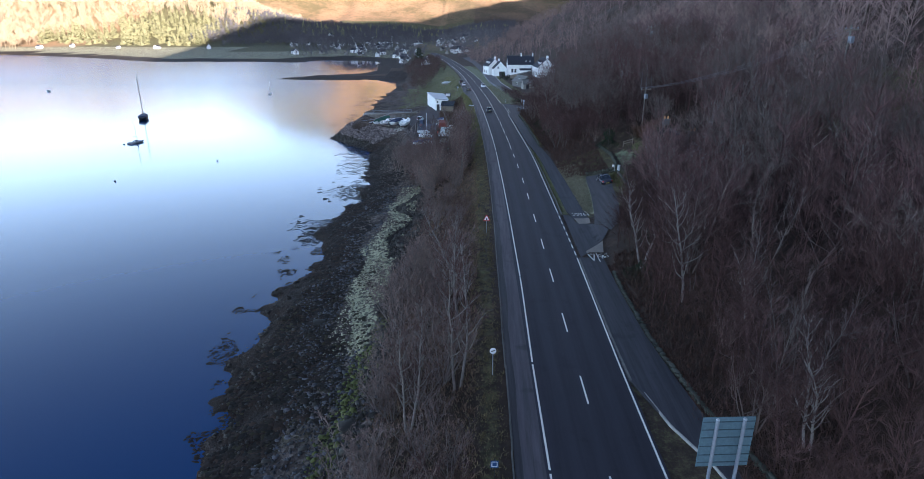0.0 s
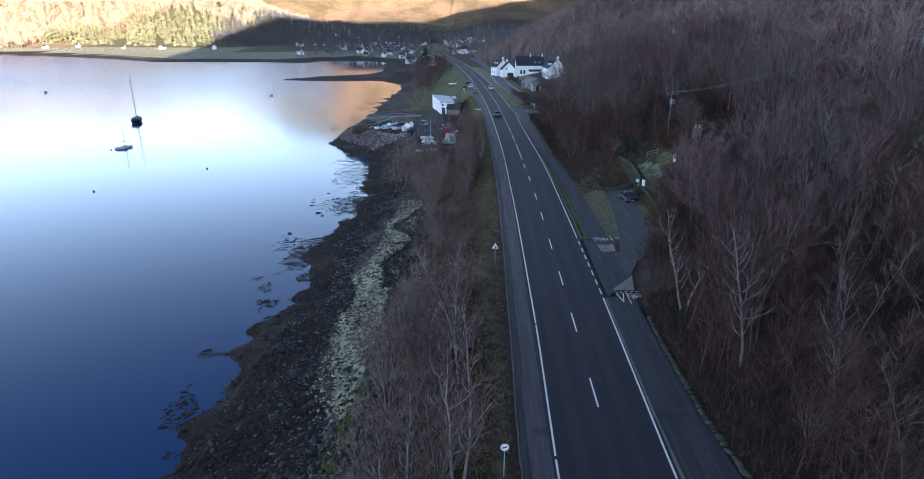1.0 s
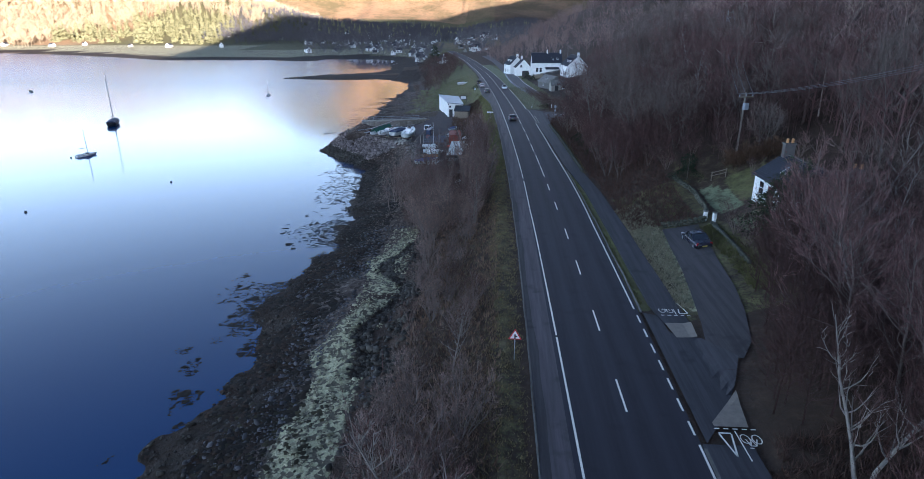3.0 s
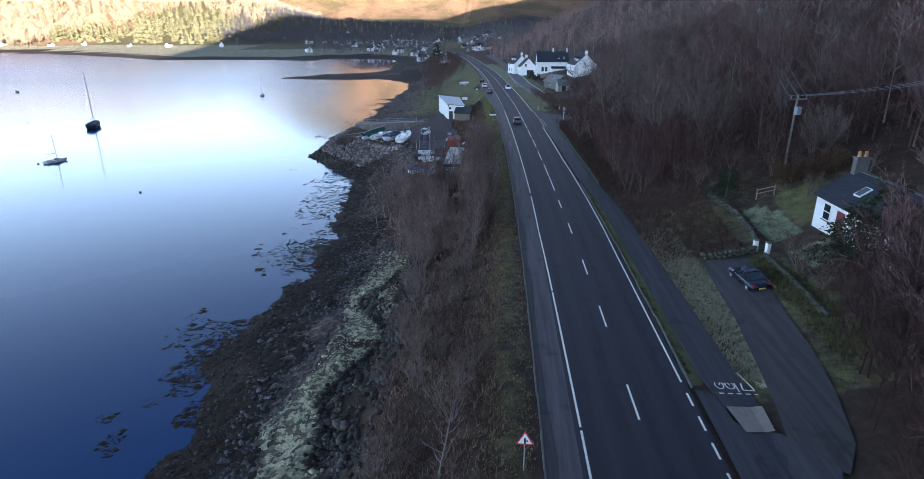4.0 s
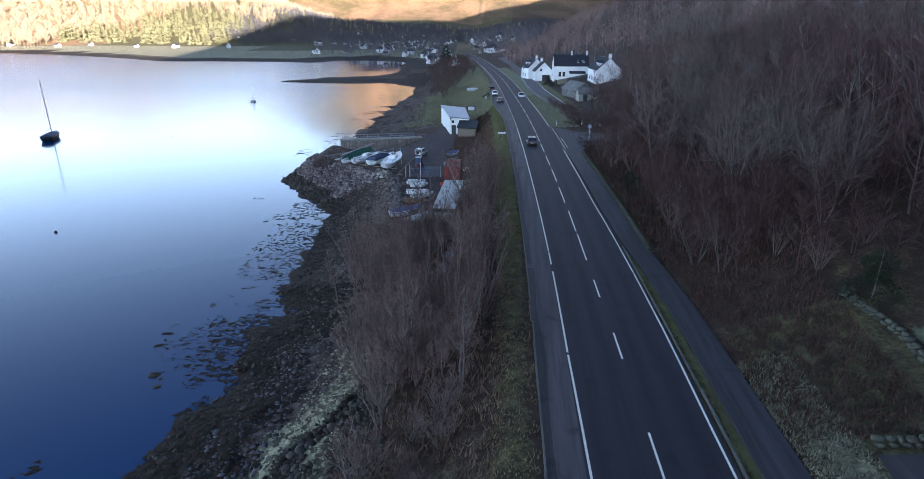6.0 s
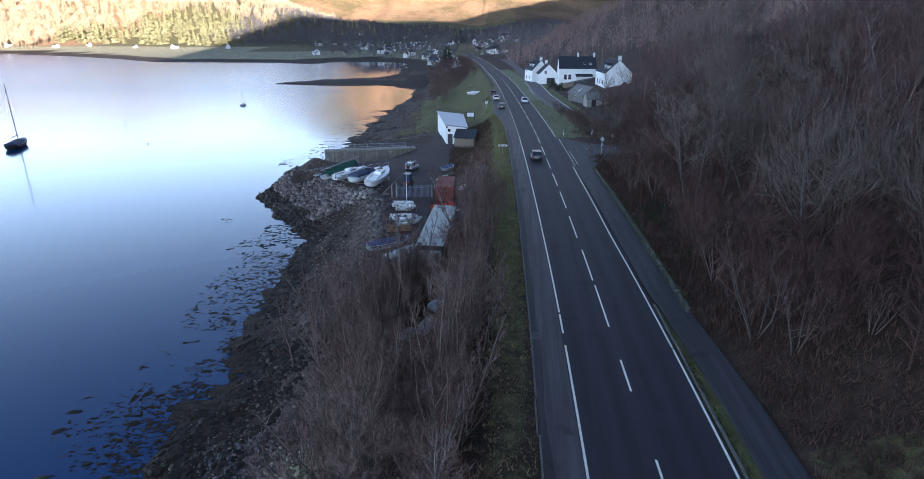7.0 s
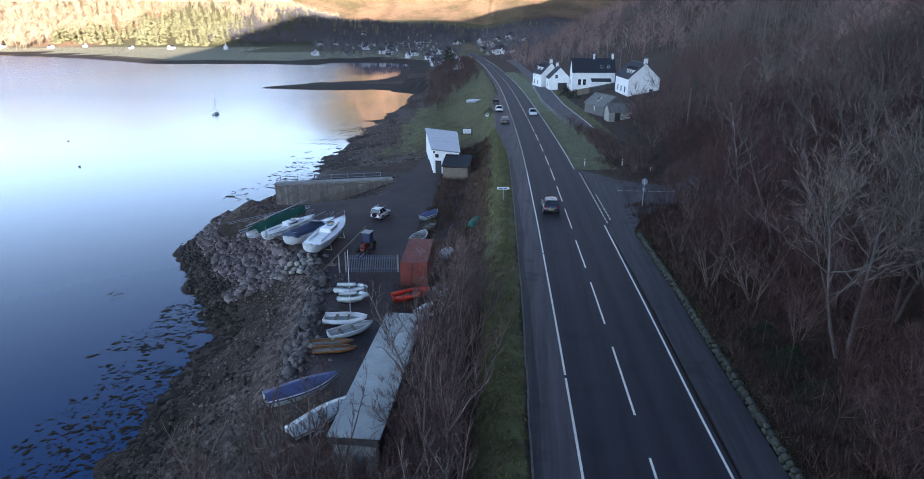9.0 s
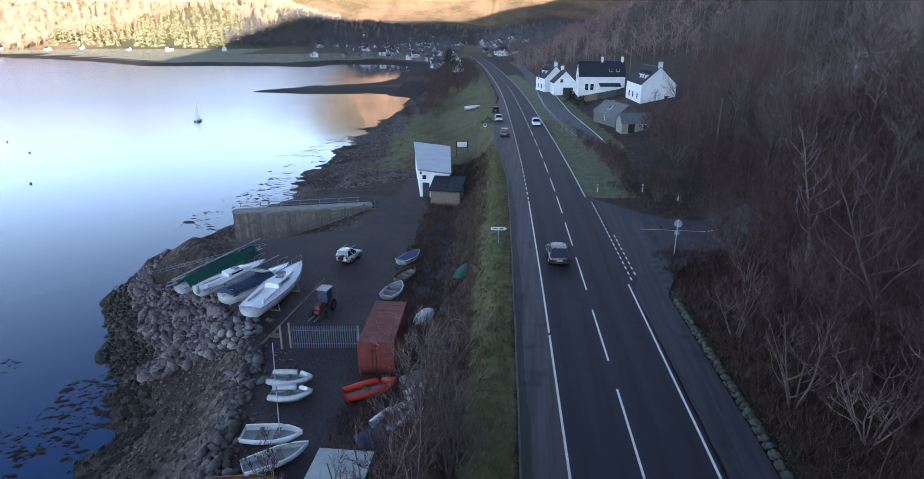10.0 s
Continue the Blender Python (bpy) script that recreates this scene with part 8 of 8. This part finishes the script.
# ---- garden things ----
def conifer_tree(x, y, h, r, lab, seed):
    rng = np.random.default_rng(seed)
    n = 2600
    u = rng.uniform(0, 1, n) ** 0.7
    z = h * (0.10 + 0.88 * (1 - u)) 
    rr = r * (0.25 + 0.9 * u) * np.sqrt(rng.uniform(0.15, 1, n)) * (0.8 + 0.35 * np.sin(z * 3.1))
    a = rng.uniform(0, 2 * np.pi, n)
    P = np.stack([np.cos(a) * rr, np.sin(a) * rr, z], 1)
    d = np.stack([np.cos(a), np.sin(a), rng.uniform(-0.5, 0.3, n)], 1) + rng.normal(0, 0.4, (n, 3))
    d /= np.linalg.norm(d, axis=1)[:, None]
    sd = np.cross(d, rng.normal(0, 1, (n, 3)))
    sd /= np.linalg.norm(sd, axis=1)[:, None]
    L = rng.uniform(0.25, 0.7, n)[:, None] * h * 0.09
    V = np.stack([P - sd * L * 0.28, P + sd * L * 0.28, P + d * L], 1).reshape(-1, 3)
    t = thing("evergreen_tree", pose(x, y, gz(x, y) - 0.2), lab, "tree", "evergreens")
    v, f = tube(np.array([[0, 0, 0], [0, 0, h * 0.5], [0, 0, h]]), np.array([h * 0.02, h * 0.012, 0.02]), 6)
    child("trunk", tri_mesh("trunk", v, f, MAT_BARK), t)
    child("crown", tri_mesh("crown", V, np.arange(3 * n).reshape(-1, 3), MAT_BUSH), t)


for i, (x_, y_, h_, r_, lb) in enumerate(((16.8, 46.0, 6.6, 3.7, "dense dark evergreen in front of the cottage"), (16.6, 48.8, 4.4, 1.9, "dark evergreen shrub by the cottage wall"), (14.4, 65.3, 3.2, 1.7, "dark evergreen bush beside the lawn"),
                                          (-8.9, 72.5, 2.0, 1.4, "green gorse bush on the road bank"), (-8.8, 66.5, 1.5, 1.2, "green gorse bush on the road bank"), (6.4, 98.2, 1.5, 1.2, "green bramble bush behind the wall"), (6.6, 95.4, 1.7, 1.3, "green bramble bush behind the wall"), (7.0, 92.8, 1.4, 1.3, "green bramble bush behind the wall"), (7.5, 86, 2.0, 1.6, "green undergrowth bush on the slope"), (8.3, 90, 1.8, 1.7, "green undergrowth bush on the slope"), (7.8, 18, 1.8, 1.5, "green holly bush on the slope"),
                                          (-49.5, 400, 13, 4.2, "tall dark conifer by the shore cottage"),
                                          (3.6, 229, 3.0, 1.6, "clipped dark hedge bush by the barns"), (5.4, 222, 2.6, 1.5, "clipped dark hedge bush by the barns"), (4.4, 146.0, 1.3, 1.1, "evergreen bush near the junction"), (-14.6, 198, 1.6, 1.3, "dark bush on the lay-by verge"))):
    conifer_tree(x_, y_, h_, r_, lb, 700 + i)
hr = thing("rail_fence", pose(0, 0, 0), "weathered wooden rail fence above the lawn", "fence")
for x_, y_ in ((16.3, 63.2), (17.6, 62.8)):
    part("post", boxm(x_, y_, gz(x_, y_) + 0.4, 0.09, 0.09, 1.1, 0.01), MAT_WOOD, hr)
for z_ in (0.5, 0.85):
    part("rail", rodm((16.2, 63.23, gz(16.3, 63.2) + z_), (17.7, 62.77, gz(17.6, 62.8) + z_), 0.045, 0.045, 6), MAT_WOOD, hr)
orl = thing("roadside_railing", pose(0, 0, 0), "grey metal railing along the old road", "railing")
for i in range(22):
    y_ = 178 + i * 4.2
    x_ = float(np.interp(y_, [165, 189, 215, 265], [3.4, -0.35, -2.85, -5.1]))
    part("post", rodm((x_, y_, gz(x_, y_) - 0.1), (x_, y_, gz(x_, y_) + 0.9), 0.035, 0.035, 6), MAT_STEEL, orl)
    y2 = y_ + 4.2
    x2 = float(np.interp(y2, [165, 189, 215, 265], [3.4, -0.35, -2.85, -5.1]))
    if i < 21:
        for z_ in (0.45, 0.85):
            part("rail", rodm((x_, y_, gz(x_, y_) + z_), (x2, y2, gz(x2, y2) + z_), 0.022, 0.022, 6), MAT_STEEL, orl)


# ---- rocks, weed and grass ----
MAT_MOSS_Y = twig_material("yellow_green_moss", (0.050, 0.056, 0.014), (0.155, 0.165, 0.055))


def scatter_stones(name, pts, sizes, mat, label, flat=0.7, category="stones", tilt=0.5):
    Vs, Fs, o = [], [], 0
    zs = ground_z(np.array([p[0] for p in pts]), np.array([p[1] for p in pts]))
    for (x, y), z, s in zip(pts, zs, sizes):
        v, f = STONE_RAW[int(rngp.integers(len(STONE_RAW)))]
        R = np.array(Euler((rngp.uniform(-tilt, tilt), rngp.uniform(-tilt, tilt), rngp.uniform(0, 6.28))).to_matrix())
        w = (v * [s * rngp.uniform(0.7, 1.3), s * rngp.uniform(0.6, 1.0), s * flat * rngp.uniform(0.6, 1.1)]) @ R.T
        Vs.append(w + [x, y, z + s * flat * 0.35])
        Fs.append(f + o)
        o += len(v)
    return tagged(new(name, tri_mesh(name, np.concatenate(Vs), np.concatenate(Fs), mat)), label, category, kind="stuff")


def shore_points(n, y0, y1, d0, d1, x0=-56, x1=-13, seed=1, power=1.0, keep=None):
    r = np.random.default_rng(seed)
    out = []
    while len(out) < n:
        x, y = r.uniform(x0, x1, 6000), r.uniform(y0, y1, 6000)
        d = shore_d(x, y)
        ok = (d > d0) & (d < d1)
        if keep is not None:
            ok &= keep(x, y)
        out += list(zip(x[ok], y[ok]))
    return out[:n]


rs = np.random.default_rng(5)


def rock_material(name, dark, light):
    m, n, l, b = nodes_of(name)
    g = n.new("ShaderNodeNewGeometry")
    co = n.new("ShaderNodeTexCoord").outputs["Object"]
    f = noise_tex(n, l, 7, 5, 0.7, co)
    v = math_n(n, l, "ADD", math_n(n, l, "MULTIPLY", g.outputs["Random Per Island"], 0.75), math_n(n, l, "MULTIPLY", f, 0.35))
    l.new(ramp(n, l, v, [(0.1, dark), (0.7, tuple((p + q) / 2 for p, q in zip(dark, light))), (1.0, light)]), b.inputs["Base Color"])
    b.inputs["Roughness"].default_value = 0.85
    b.inputs["Specular IOR Level"].default_value = 0.3
    bump(n, l, f, 0.6, 0.04, b)
    return m


MAT_ROCKS = rock_material("mixed_rocks", (0.032, 0.027, 0.025), (0.20, 0.175, 0.16))
MAT_LICHEN_STONE = rock_material("lichened_pebbles", (0.15, 0.14, 0.085), (0.42, 0.40, 0.27))
MAT_ARMOUR = rock_material("quarried_rock", (0.038, 0.029, 0.028), (0.245, 0.205, 0.195))
MAT_ROCKS_C = rock_material("blue_grey_cobbles", (0.020, 0.018, 0.019), (0.125, 0.122, 0.130))
MAT_ROCKS_D = rock_material("dark_shore_rocks", (0.012, 0.010, 0.008), (0.085, 0.075, 0.062))
low_z = lambda x, y: ground_z(x, y) < 4.3


def off_pale(x, y):
    return (np.abs(x + 18.4) > 2.2) | (y < 15) | (y > 71)


MAT_ROCKS_B = rock_material("brown_pebbles", (0.0525, 0.0363, 0.0287), (0.2125, 0.1625, 0.1313))
_arm = shore_points(4600, 114, 134, -0.5, 9, seed=2, keep=lambda x, y: low_z(x, y) & (((x + 38.0) / 3.4) ** 2 + ((y - 129.2) / 2.6) ** 2 > 1))
_az = ground_z(np.array([p[0] for p in _arm]), np.array([p[1] for p in _arm]))
_hi, _lo = [p for p, z in zip(_arm, _az) if z > 1.3], [p for p, z in zip(_arm, _az) if z <= 1.3]
scatter_stones("rock_armour", _hi, 0.11 + rs.gamma(2.0, 0.062, len(_hi)), MAT_ARMOUR, "grey-brown rock armour round the yard head", 0.62, "stones", 1.0)
scatter_stones("rock_armour", _lo, 0.10 + rs.gamma(2.0, 0.045, len(_lo)), MAT_ROCKS_D, "dark weedy stones at the foot of the rock armour", 0.6, "stones", 1.0)
scatter_stones("beach_stones", shore_points(5600, -14, 72, 4.2, 12.5, seed=3, keep=lambda x, y: off_pale(x, y) & ((vnoise(x, y, 5, 61) > 0.3) | (y < 26))), rs.gamma(2.0, 0.030, 5600) + 0.03, MAT_ROCKS_C, "grey cobbles on the upper shore")
scatter_stones("beach_stones", shore_points(3400, 66, 114, 3.0, 13, seed=8), rs.gamma(2.0, 0.022, 3400) + 0.03, MAT_ROCKS_B, "small brown stones on the beach below the yard")
scatter_stones("pale_pebbles", shore_points(2600, 14, 71, 4, 13, x0=-21.8, x1=-15.5, seed=9, keep=lambda x, y: (np.abs(x + 18.4) < 1.9) & (burn(x, y) < 0.3)), rs.gamma(2.0, 0.022, 2600) + 0.025, MAT_LICHEN_STONE, "pale lichened pebbles on the upper shore")
scatter_stones("beach_stones", shore_points(2600, -14, 112, -0.5, 7, seed=4), rs.gamma(2.0, 0.036, 2600) + 0.04, MAT_ROCKS_D, "dark wet stones on the lower shore")
_by = rs.uniform(36.3, 66.5, 1500)
_bx = np.interp(_by, [36, 37.4, 39.9, 42.2, 45.8, 50, 52, 54, 56, 58.4, 60.2, 61.2, 63.7, 67], [-16.9, -17.1, -17.2, -18.2, -17.4, -15.6, -15.7, -16.9, -18.3, -19.1, -18.9, -17.6, -16.7, -15.6]) + rs.normal(0.25, 0.5, 1500)
scatter_stones("beach_stones", list(zip(_bx, _by)), rs.gamma(2.0, 0.045, 1500) + 0.05, MAT_ROCKS_D, "dark stones lining the bed of the small stream")
scatter_stones("mossy_stones", [(-16.4 + rs.normal(0, 0.55) + 0.03 * (y - 5), y) for y in rs.uniform(-12, 15, 1500)], rs.gamma(2.0, 0.035, 1500) + 0.03, MAT_MOSS_Y, "yellow-green mossy stones on the upper shore")
scatter_stones("beach_stones", shore_points(900, 150, 240, 0.5, 14, seed=6), rs.gamma(2.0, 0.05, 900) + 0.05, MAT_ROCKS, "grey stones on the shore beyond the pier")
scatter_stones("revetment_stones", [(-15.0 + rngp.normal(0, 0.8), rngp.uniform(-14, 68)) for _ in range(900)], rs.uniform(0.10, 0.34, 900), MAT_ROCKS_D, "tumbled stones at the foot of the road bank")
_ye = rs.uniform(98, 115, 420)
_yx = np.interp(_ye, [98, 103, 105.6, 108.6, 112.4, 115], [-20.6, -20.9, -21.7, -22.5, -23.4, -24.8]) + rs.normal(-0.3, 0.42, 420)
scatter_stones("yard_edge_stones", list(zip(_yx, _ye)), rs.uniform(0.14, 0.42, 420), MAT_ROCKS, "tumbled grey-brown stones along the yard edge", 0.75, "stones", 1.0)
for i in range(46):
    u = rngp.uniform(0.35, 1)
    x_, y_ = -29.5 + 5.0 * u + rngp.normal(0, 0.6), 115.2 + 1.5 * u + rngp.normal(0, 0.9)
    b = tagged(new("boulder", STONES[i % 6][i % 3 == 0 and 1 or 0] if i % 2 else STONES[i % 6][1]), "pale quarried boulder in the rock armour", "boulder", "pale boulders")
    sc = rngp.uniform(0.22, 0.44)
    b.matrix_world = pose(x_, y_, gz(x_, y_) + sc * 0.25, rngp.uniform(-25, 25), rngp.uniform(-25, 25), rngp.uniform(0, 360)) @ Matrix.Diagonal((sc, sc * 0.75, sc * 0.6, 1))
WEEDY = STONES[2][2].copy()
WEEDY.materials[0] = MAT_ROCKS_D
for x_, y_, s_ in ((-15.8, -2.0, 0.8), (-15.4, 3.5, 0.7), (-22.0, 20.5, 0.6), (-33.5, 68.5, 0.42), (-32.4, 67.0, 0.3)):
    b = tagged(new("boulder", WEEDY), "dark weed-covered boulder on the shore", "boulder", "dark boulders")
    b.matrix_world = pose(x_, y_, max(gz(x_, y_), -0.15) + 0.1, 5, 8, 40 * s_) @ Matrix.Diagonal((s_ * 1.3, s_, s_ * 0.55, 1))


def weed_clumps(n, y0, y1, d0, d1, seed, label, size=0.18):
    r = np.random.default_rng(seed)
    pts = shore_points(n, y0, y1, d0, d1, seed=seed, x0=-60, keep=lambda x, y: (vnoise(x, y, 6, 40) * 0.6 + vnoise(x, y, 1.7, 41) * 0.4 > 0.47) & (shore_d(x, y) > np.interp(y, [0, 30, 48, 160], [-2.2, -3.2, -6.5, -9])) & (r.uniform(0, 1, x.shape) < np.clip(1.15 + shore_d(x, y) / -d0, 0.05, 1)))
    Vs, Fs, o = [], [], 0
    for x, y in pts:
        k = 7
        s = size * r.gamma(2.0, 0.42)
        a = np.arange(k) * 2 * np.pi / k + r.uniform(0, 1)
        el = r.uniform(1.0, 2.2)
        th = r.normal(0.5, 0.5)
        px, py = np.cos(a) * s * r.uniform(0.5, 1.1, k) * el, np.sin(a) * s * r.uniform(0.5, 1.1, k)
        V = np.stack([x + px * np.cos(th) - py * np.sin(th), y + px * np.sin(th) + py * np.cos(th), np.full(k, -0.015)], 1)
        Vs.append(np.vstack([V, [[x, y, 0.03 + 0.05 * s]]]))
        Fs.append(np.array([(i, (i + 1) % k, k) for i in range(k)]) + o)
        o += k + 1
    return tagged(new("seaweed", tri_mesh("seaweed", np.concatenate(Vs), np.concatenate(Fs), MAT_WEED)), label, "seaweed", kind="stuff")


def wrack(n, seed, mat, y1=118, d1=8.0, size=0.3):
    """Heaps of brown wrack lying on the shore."""
    r = np.random.default_rng(seed)
    pts = shore_points(n, -14, y1, 0.2, d1, seed=seed, keep=lambda x, y: (vnoise(x, y, 4, 44) > 0.32) & ((y < 84) | (shore_d(x, y) < 3.0)))
    zs = ground_z(np.array([q[0] for q in pts]), np.array([q[1] for q in pts]))
    Vs, Fs, o = [], [], 0
    for (x, y), z in zip(pts, zs):
        k, s = 8, size * r.uniform(0.4, 1.5)
        a = np.arange(k) * 2 * np.pi / k
        V = np.stack([x + np.cos(a) * s * r.uniform(0.5, 1.4, k), y + np.sin(a) * s * r.uniform(0.5, 1.4, k), z + r.uniform(-0.06, 0.05, k)], 1)
        Vs.append(np.vstack([V, [[x, y, z + 0.05 + 0.12 * s]]]))
        Fs.append(np.array([(i, (i + 1) % k, k) for i in range(k)]) + o)
        o += k + 1
    return tagged(new("wrack", tri_mesh("wrack", np.concatenate(Vs), np.concatenate(Fs), mat)), "heaps of dark brown wrack on the shore", "seaweed", kind="stuff")


MAT_WEED_R = twig_material("red_brown_wrack", (0.014, 0.0085, 0.006), (0.058, 0.033, 0.020))
MAT_WEED_O = twig_material("olive_wrack", (0.020, 0.016, 0.008), (0.075, 0.062, 0.028))
MAT_WEED = twig_material("brown_seaweed", (0.009, 0.0065, 0.005), (0.040, 0.026, 0.015))
weed_clumps(6500, -14, 118, -7.5, 1.5, 51, "floating brown seaweed along the waterline", 0.14)
wrack(3800, 61, MAT_WEED)
wrack(4200, 62, MAT_WEED_R, 66, 6.5, 0.24)
wrack(1400, 63, MAT_WEED_O, 34, 11.0, 0.2)
weed_clumps(5200, -14, 80, -3.6, 0.6, 53, "fine floating seaweed along the waterline", 0.085)
weed_clumps(1500, 150, 240, -9, 0.8, 52, "floating brown seaweed beyond the pier")


def grass_tufts(name, pts, h, mat, label, per=5):
    r = np.random.default_rng(len(pts))
    P = np.repeat(np.array(pts), per, axis=0) + r.normal(0, 0.10, (len(pts) * per, 2))
    z = ground_z(P[:, 0], P[:, 1])
    n = len(P)
    b = np.stack([P[:, 0], P[:, 1], z - 0.02], 1)
    a = r.uniform(0, 2 * np.pi, n)
    hh = h * r.uniform(0.4, 1.3, n)
    w = 0.035 * r.uniform(0.6, 1.4, n)
    side = np.stack([np.cos(a), np.sin(a), np.zeros(n)], 1) * w[:, None]
    tip = b + np.stack([r.normal(0, 0.45, n) * hh, r.normal(0, 0.45, n) * hh, hh], 1)
    V = np.stack([b - side, b + side, tip], 1).reshape(-1, 3)
    return tagged(new(name, tri_mesh(name, V, np.arange(3 * n).reshape(-1, 3), mat)), label, "grass", kind="stuff")


MAT_GRASS_G = twig_material("verge_grass", (0.0684, 0.0677, 0.0245), (0.1908, 0.1800, 0.0756))
MAT_GRASS_B = twig_material("dead_grass", (0.080, 0.065, 0.040), (0.19, 0.158, 0.105))
MAT_GRASS_F = twig_material("frosted_grass", (0.12, 0.108, 0.066), (0.37, 0.34, 0.25))
MAT_BRACKEN = twig_material("dead_bracken", (0.0510, 0.0289, 0.0229), (0.1275, 0.0714, 0.0510))
rg = np.random.default_rng(9)


def verge_pts(n, y0, y1, o0, o1):
    y = rg.uniform(y0, y1, n)
    return list(zip(road_c(y) + rg.uniform(o0, o1, n), y))


MAT_GRASS_O = twig_material("olive_grass", (0.098, 0.074, 0.036), (0.225, 0.178, 0.088))
grass_tufts("verge_grass", verge_pts(3000, -14, 86, -7.4, -4.95), 0.16, MAT_GRASS_O, "patchy olive grass verge beside the road")
grass_tufts("verge_grass", verge_pts(3200, 80, 175, -7.4, -5.05), 0.16, MAT_GRASS_G, "green grass verge beside the road")
grass_tufts("verge_grass", verge_pts(2000, -14, 60, -12.5, -6.8), 0.3, MAT_GRASS_B, "dead grass on the upper road bank", 4)
grass_tufts("verge_grass", verge_pts(900, 39, 78, 3.2, 4.0), 0.13, MAT_GRASS_G, "grass strip between road and path")
grass_tufts("rough_grass", [(x, y) for x, y in verge_pts(3400, 38, 62, 6.3, 9.4) if x < np.interp(y, [36, 40.5, 44, 54], [6.9, 7.5, 7.9, 8.8])], 0.2, MAT_GRASS_F, "frosted tussocky grass beside the path", 5)
grass_tufts("bracken", [(x, y) for x, y in verge_pts(1600, 55, 76, 6.4, 13.2)], 0.45, MAT_BRACKEN, "dead red-brown bracken above the path", 5)
grass_tufts("bracken", [(x, y) for x, y in verge_pts(4200, -14, 150, 6.2, 20) if not (18 < y < 76)], 0.5, MAT_BRACKEN, "dead bracken and brambles under the trees", 4)
grass_tufts("bracken", [(x, y) for x, y in verge_pts(2600, -14, 165, -15.0, -7.2)], 0.45, MAT_BRACKEN, "dead bracken on the road bank", 4)
MAT_BRACKEN_R = twig_material("rusty_bracken", (0.080, 0.052, 0.036), (0.195, 0.127, 0.086))
grass_tufts("bracken", [(x, y) for x, y in verge_pts(3600, 98, 172, -14.5, -7.6)], 0.5, MAT_BRACKEN_R, "rust-red dead bracken on the bank above the yard", 5)
grass_tufts("bracken", verge_pts(3000, -14, 66, -13.5, -6.6), 0.45, MAT_BRACKEN_R, "rust-brown dead bracken on the road bank", 5)
grass_tufts("rough_grass", [(x, y) for x, y in verge_pts(2600, 142, 200, 3.3, 8.5)], 0.2, MAT_GRASS_F, "frosted grass beside the junction", 4)
grass_tufts("verge_grass", [(x, y) for x, y in verge_pts(3000, 165, 260, -22, -6.8)], 0.2, MAT_GRASS_G, "green grass slope above the shore", 4)
grass_tufts("wall_moss", verge_pts(1500, 79, 119, 5.25, 6.1), 0.13, MAT_GRASS_O, "moss and dead grass on the rubble wall")
grass_tufts("wall_moss", [(x + float(np.interp(y, [-16, -8, 0, 8], [2.9, 2.1, 0.7, 0.0])), y) for x, y in verge_pts(2600, -14, 22, 5.75, 6.5)], 0.15, MAT_BRACKEN, "moss and dead grass on the rubble wall")
grass_tufts("bracken", verge_pts(3600, 76, 126, 6.0, 13), 0.6, MAT_BRACKEN, "dead bracken and brambles behind the wall", 5)
grass_tufts("bracken", verge_pts(2600, -12, 24, 6.6, 13), 0.6, MAT_BRACKEN, "dead bracken and brambles behind the wall", 5)
grass_tufts("garden_grass", list(zip(rg.uniform(11.6, 13.6, 1200), rg.uniform(39, 53, 1200))), 0.2, MAT_GRASS_G, "mossy green grass above the driveway", 5)
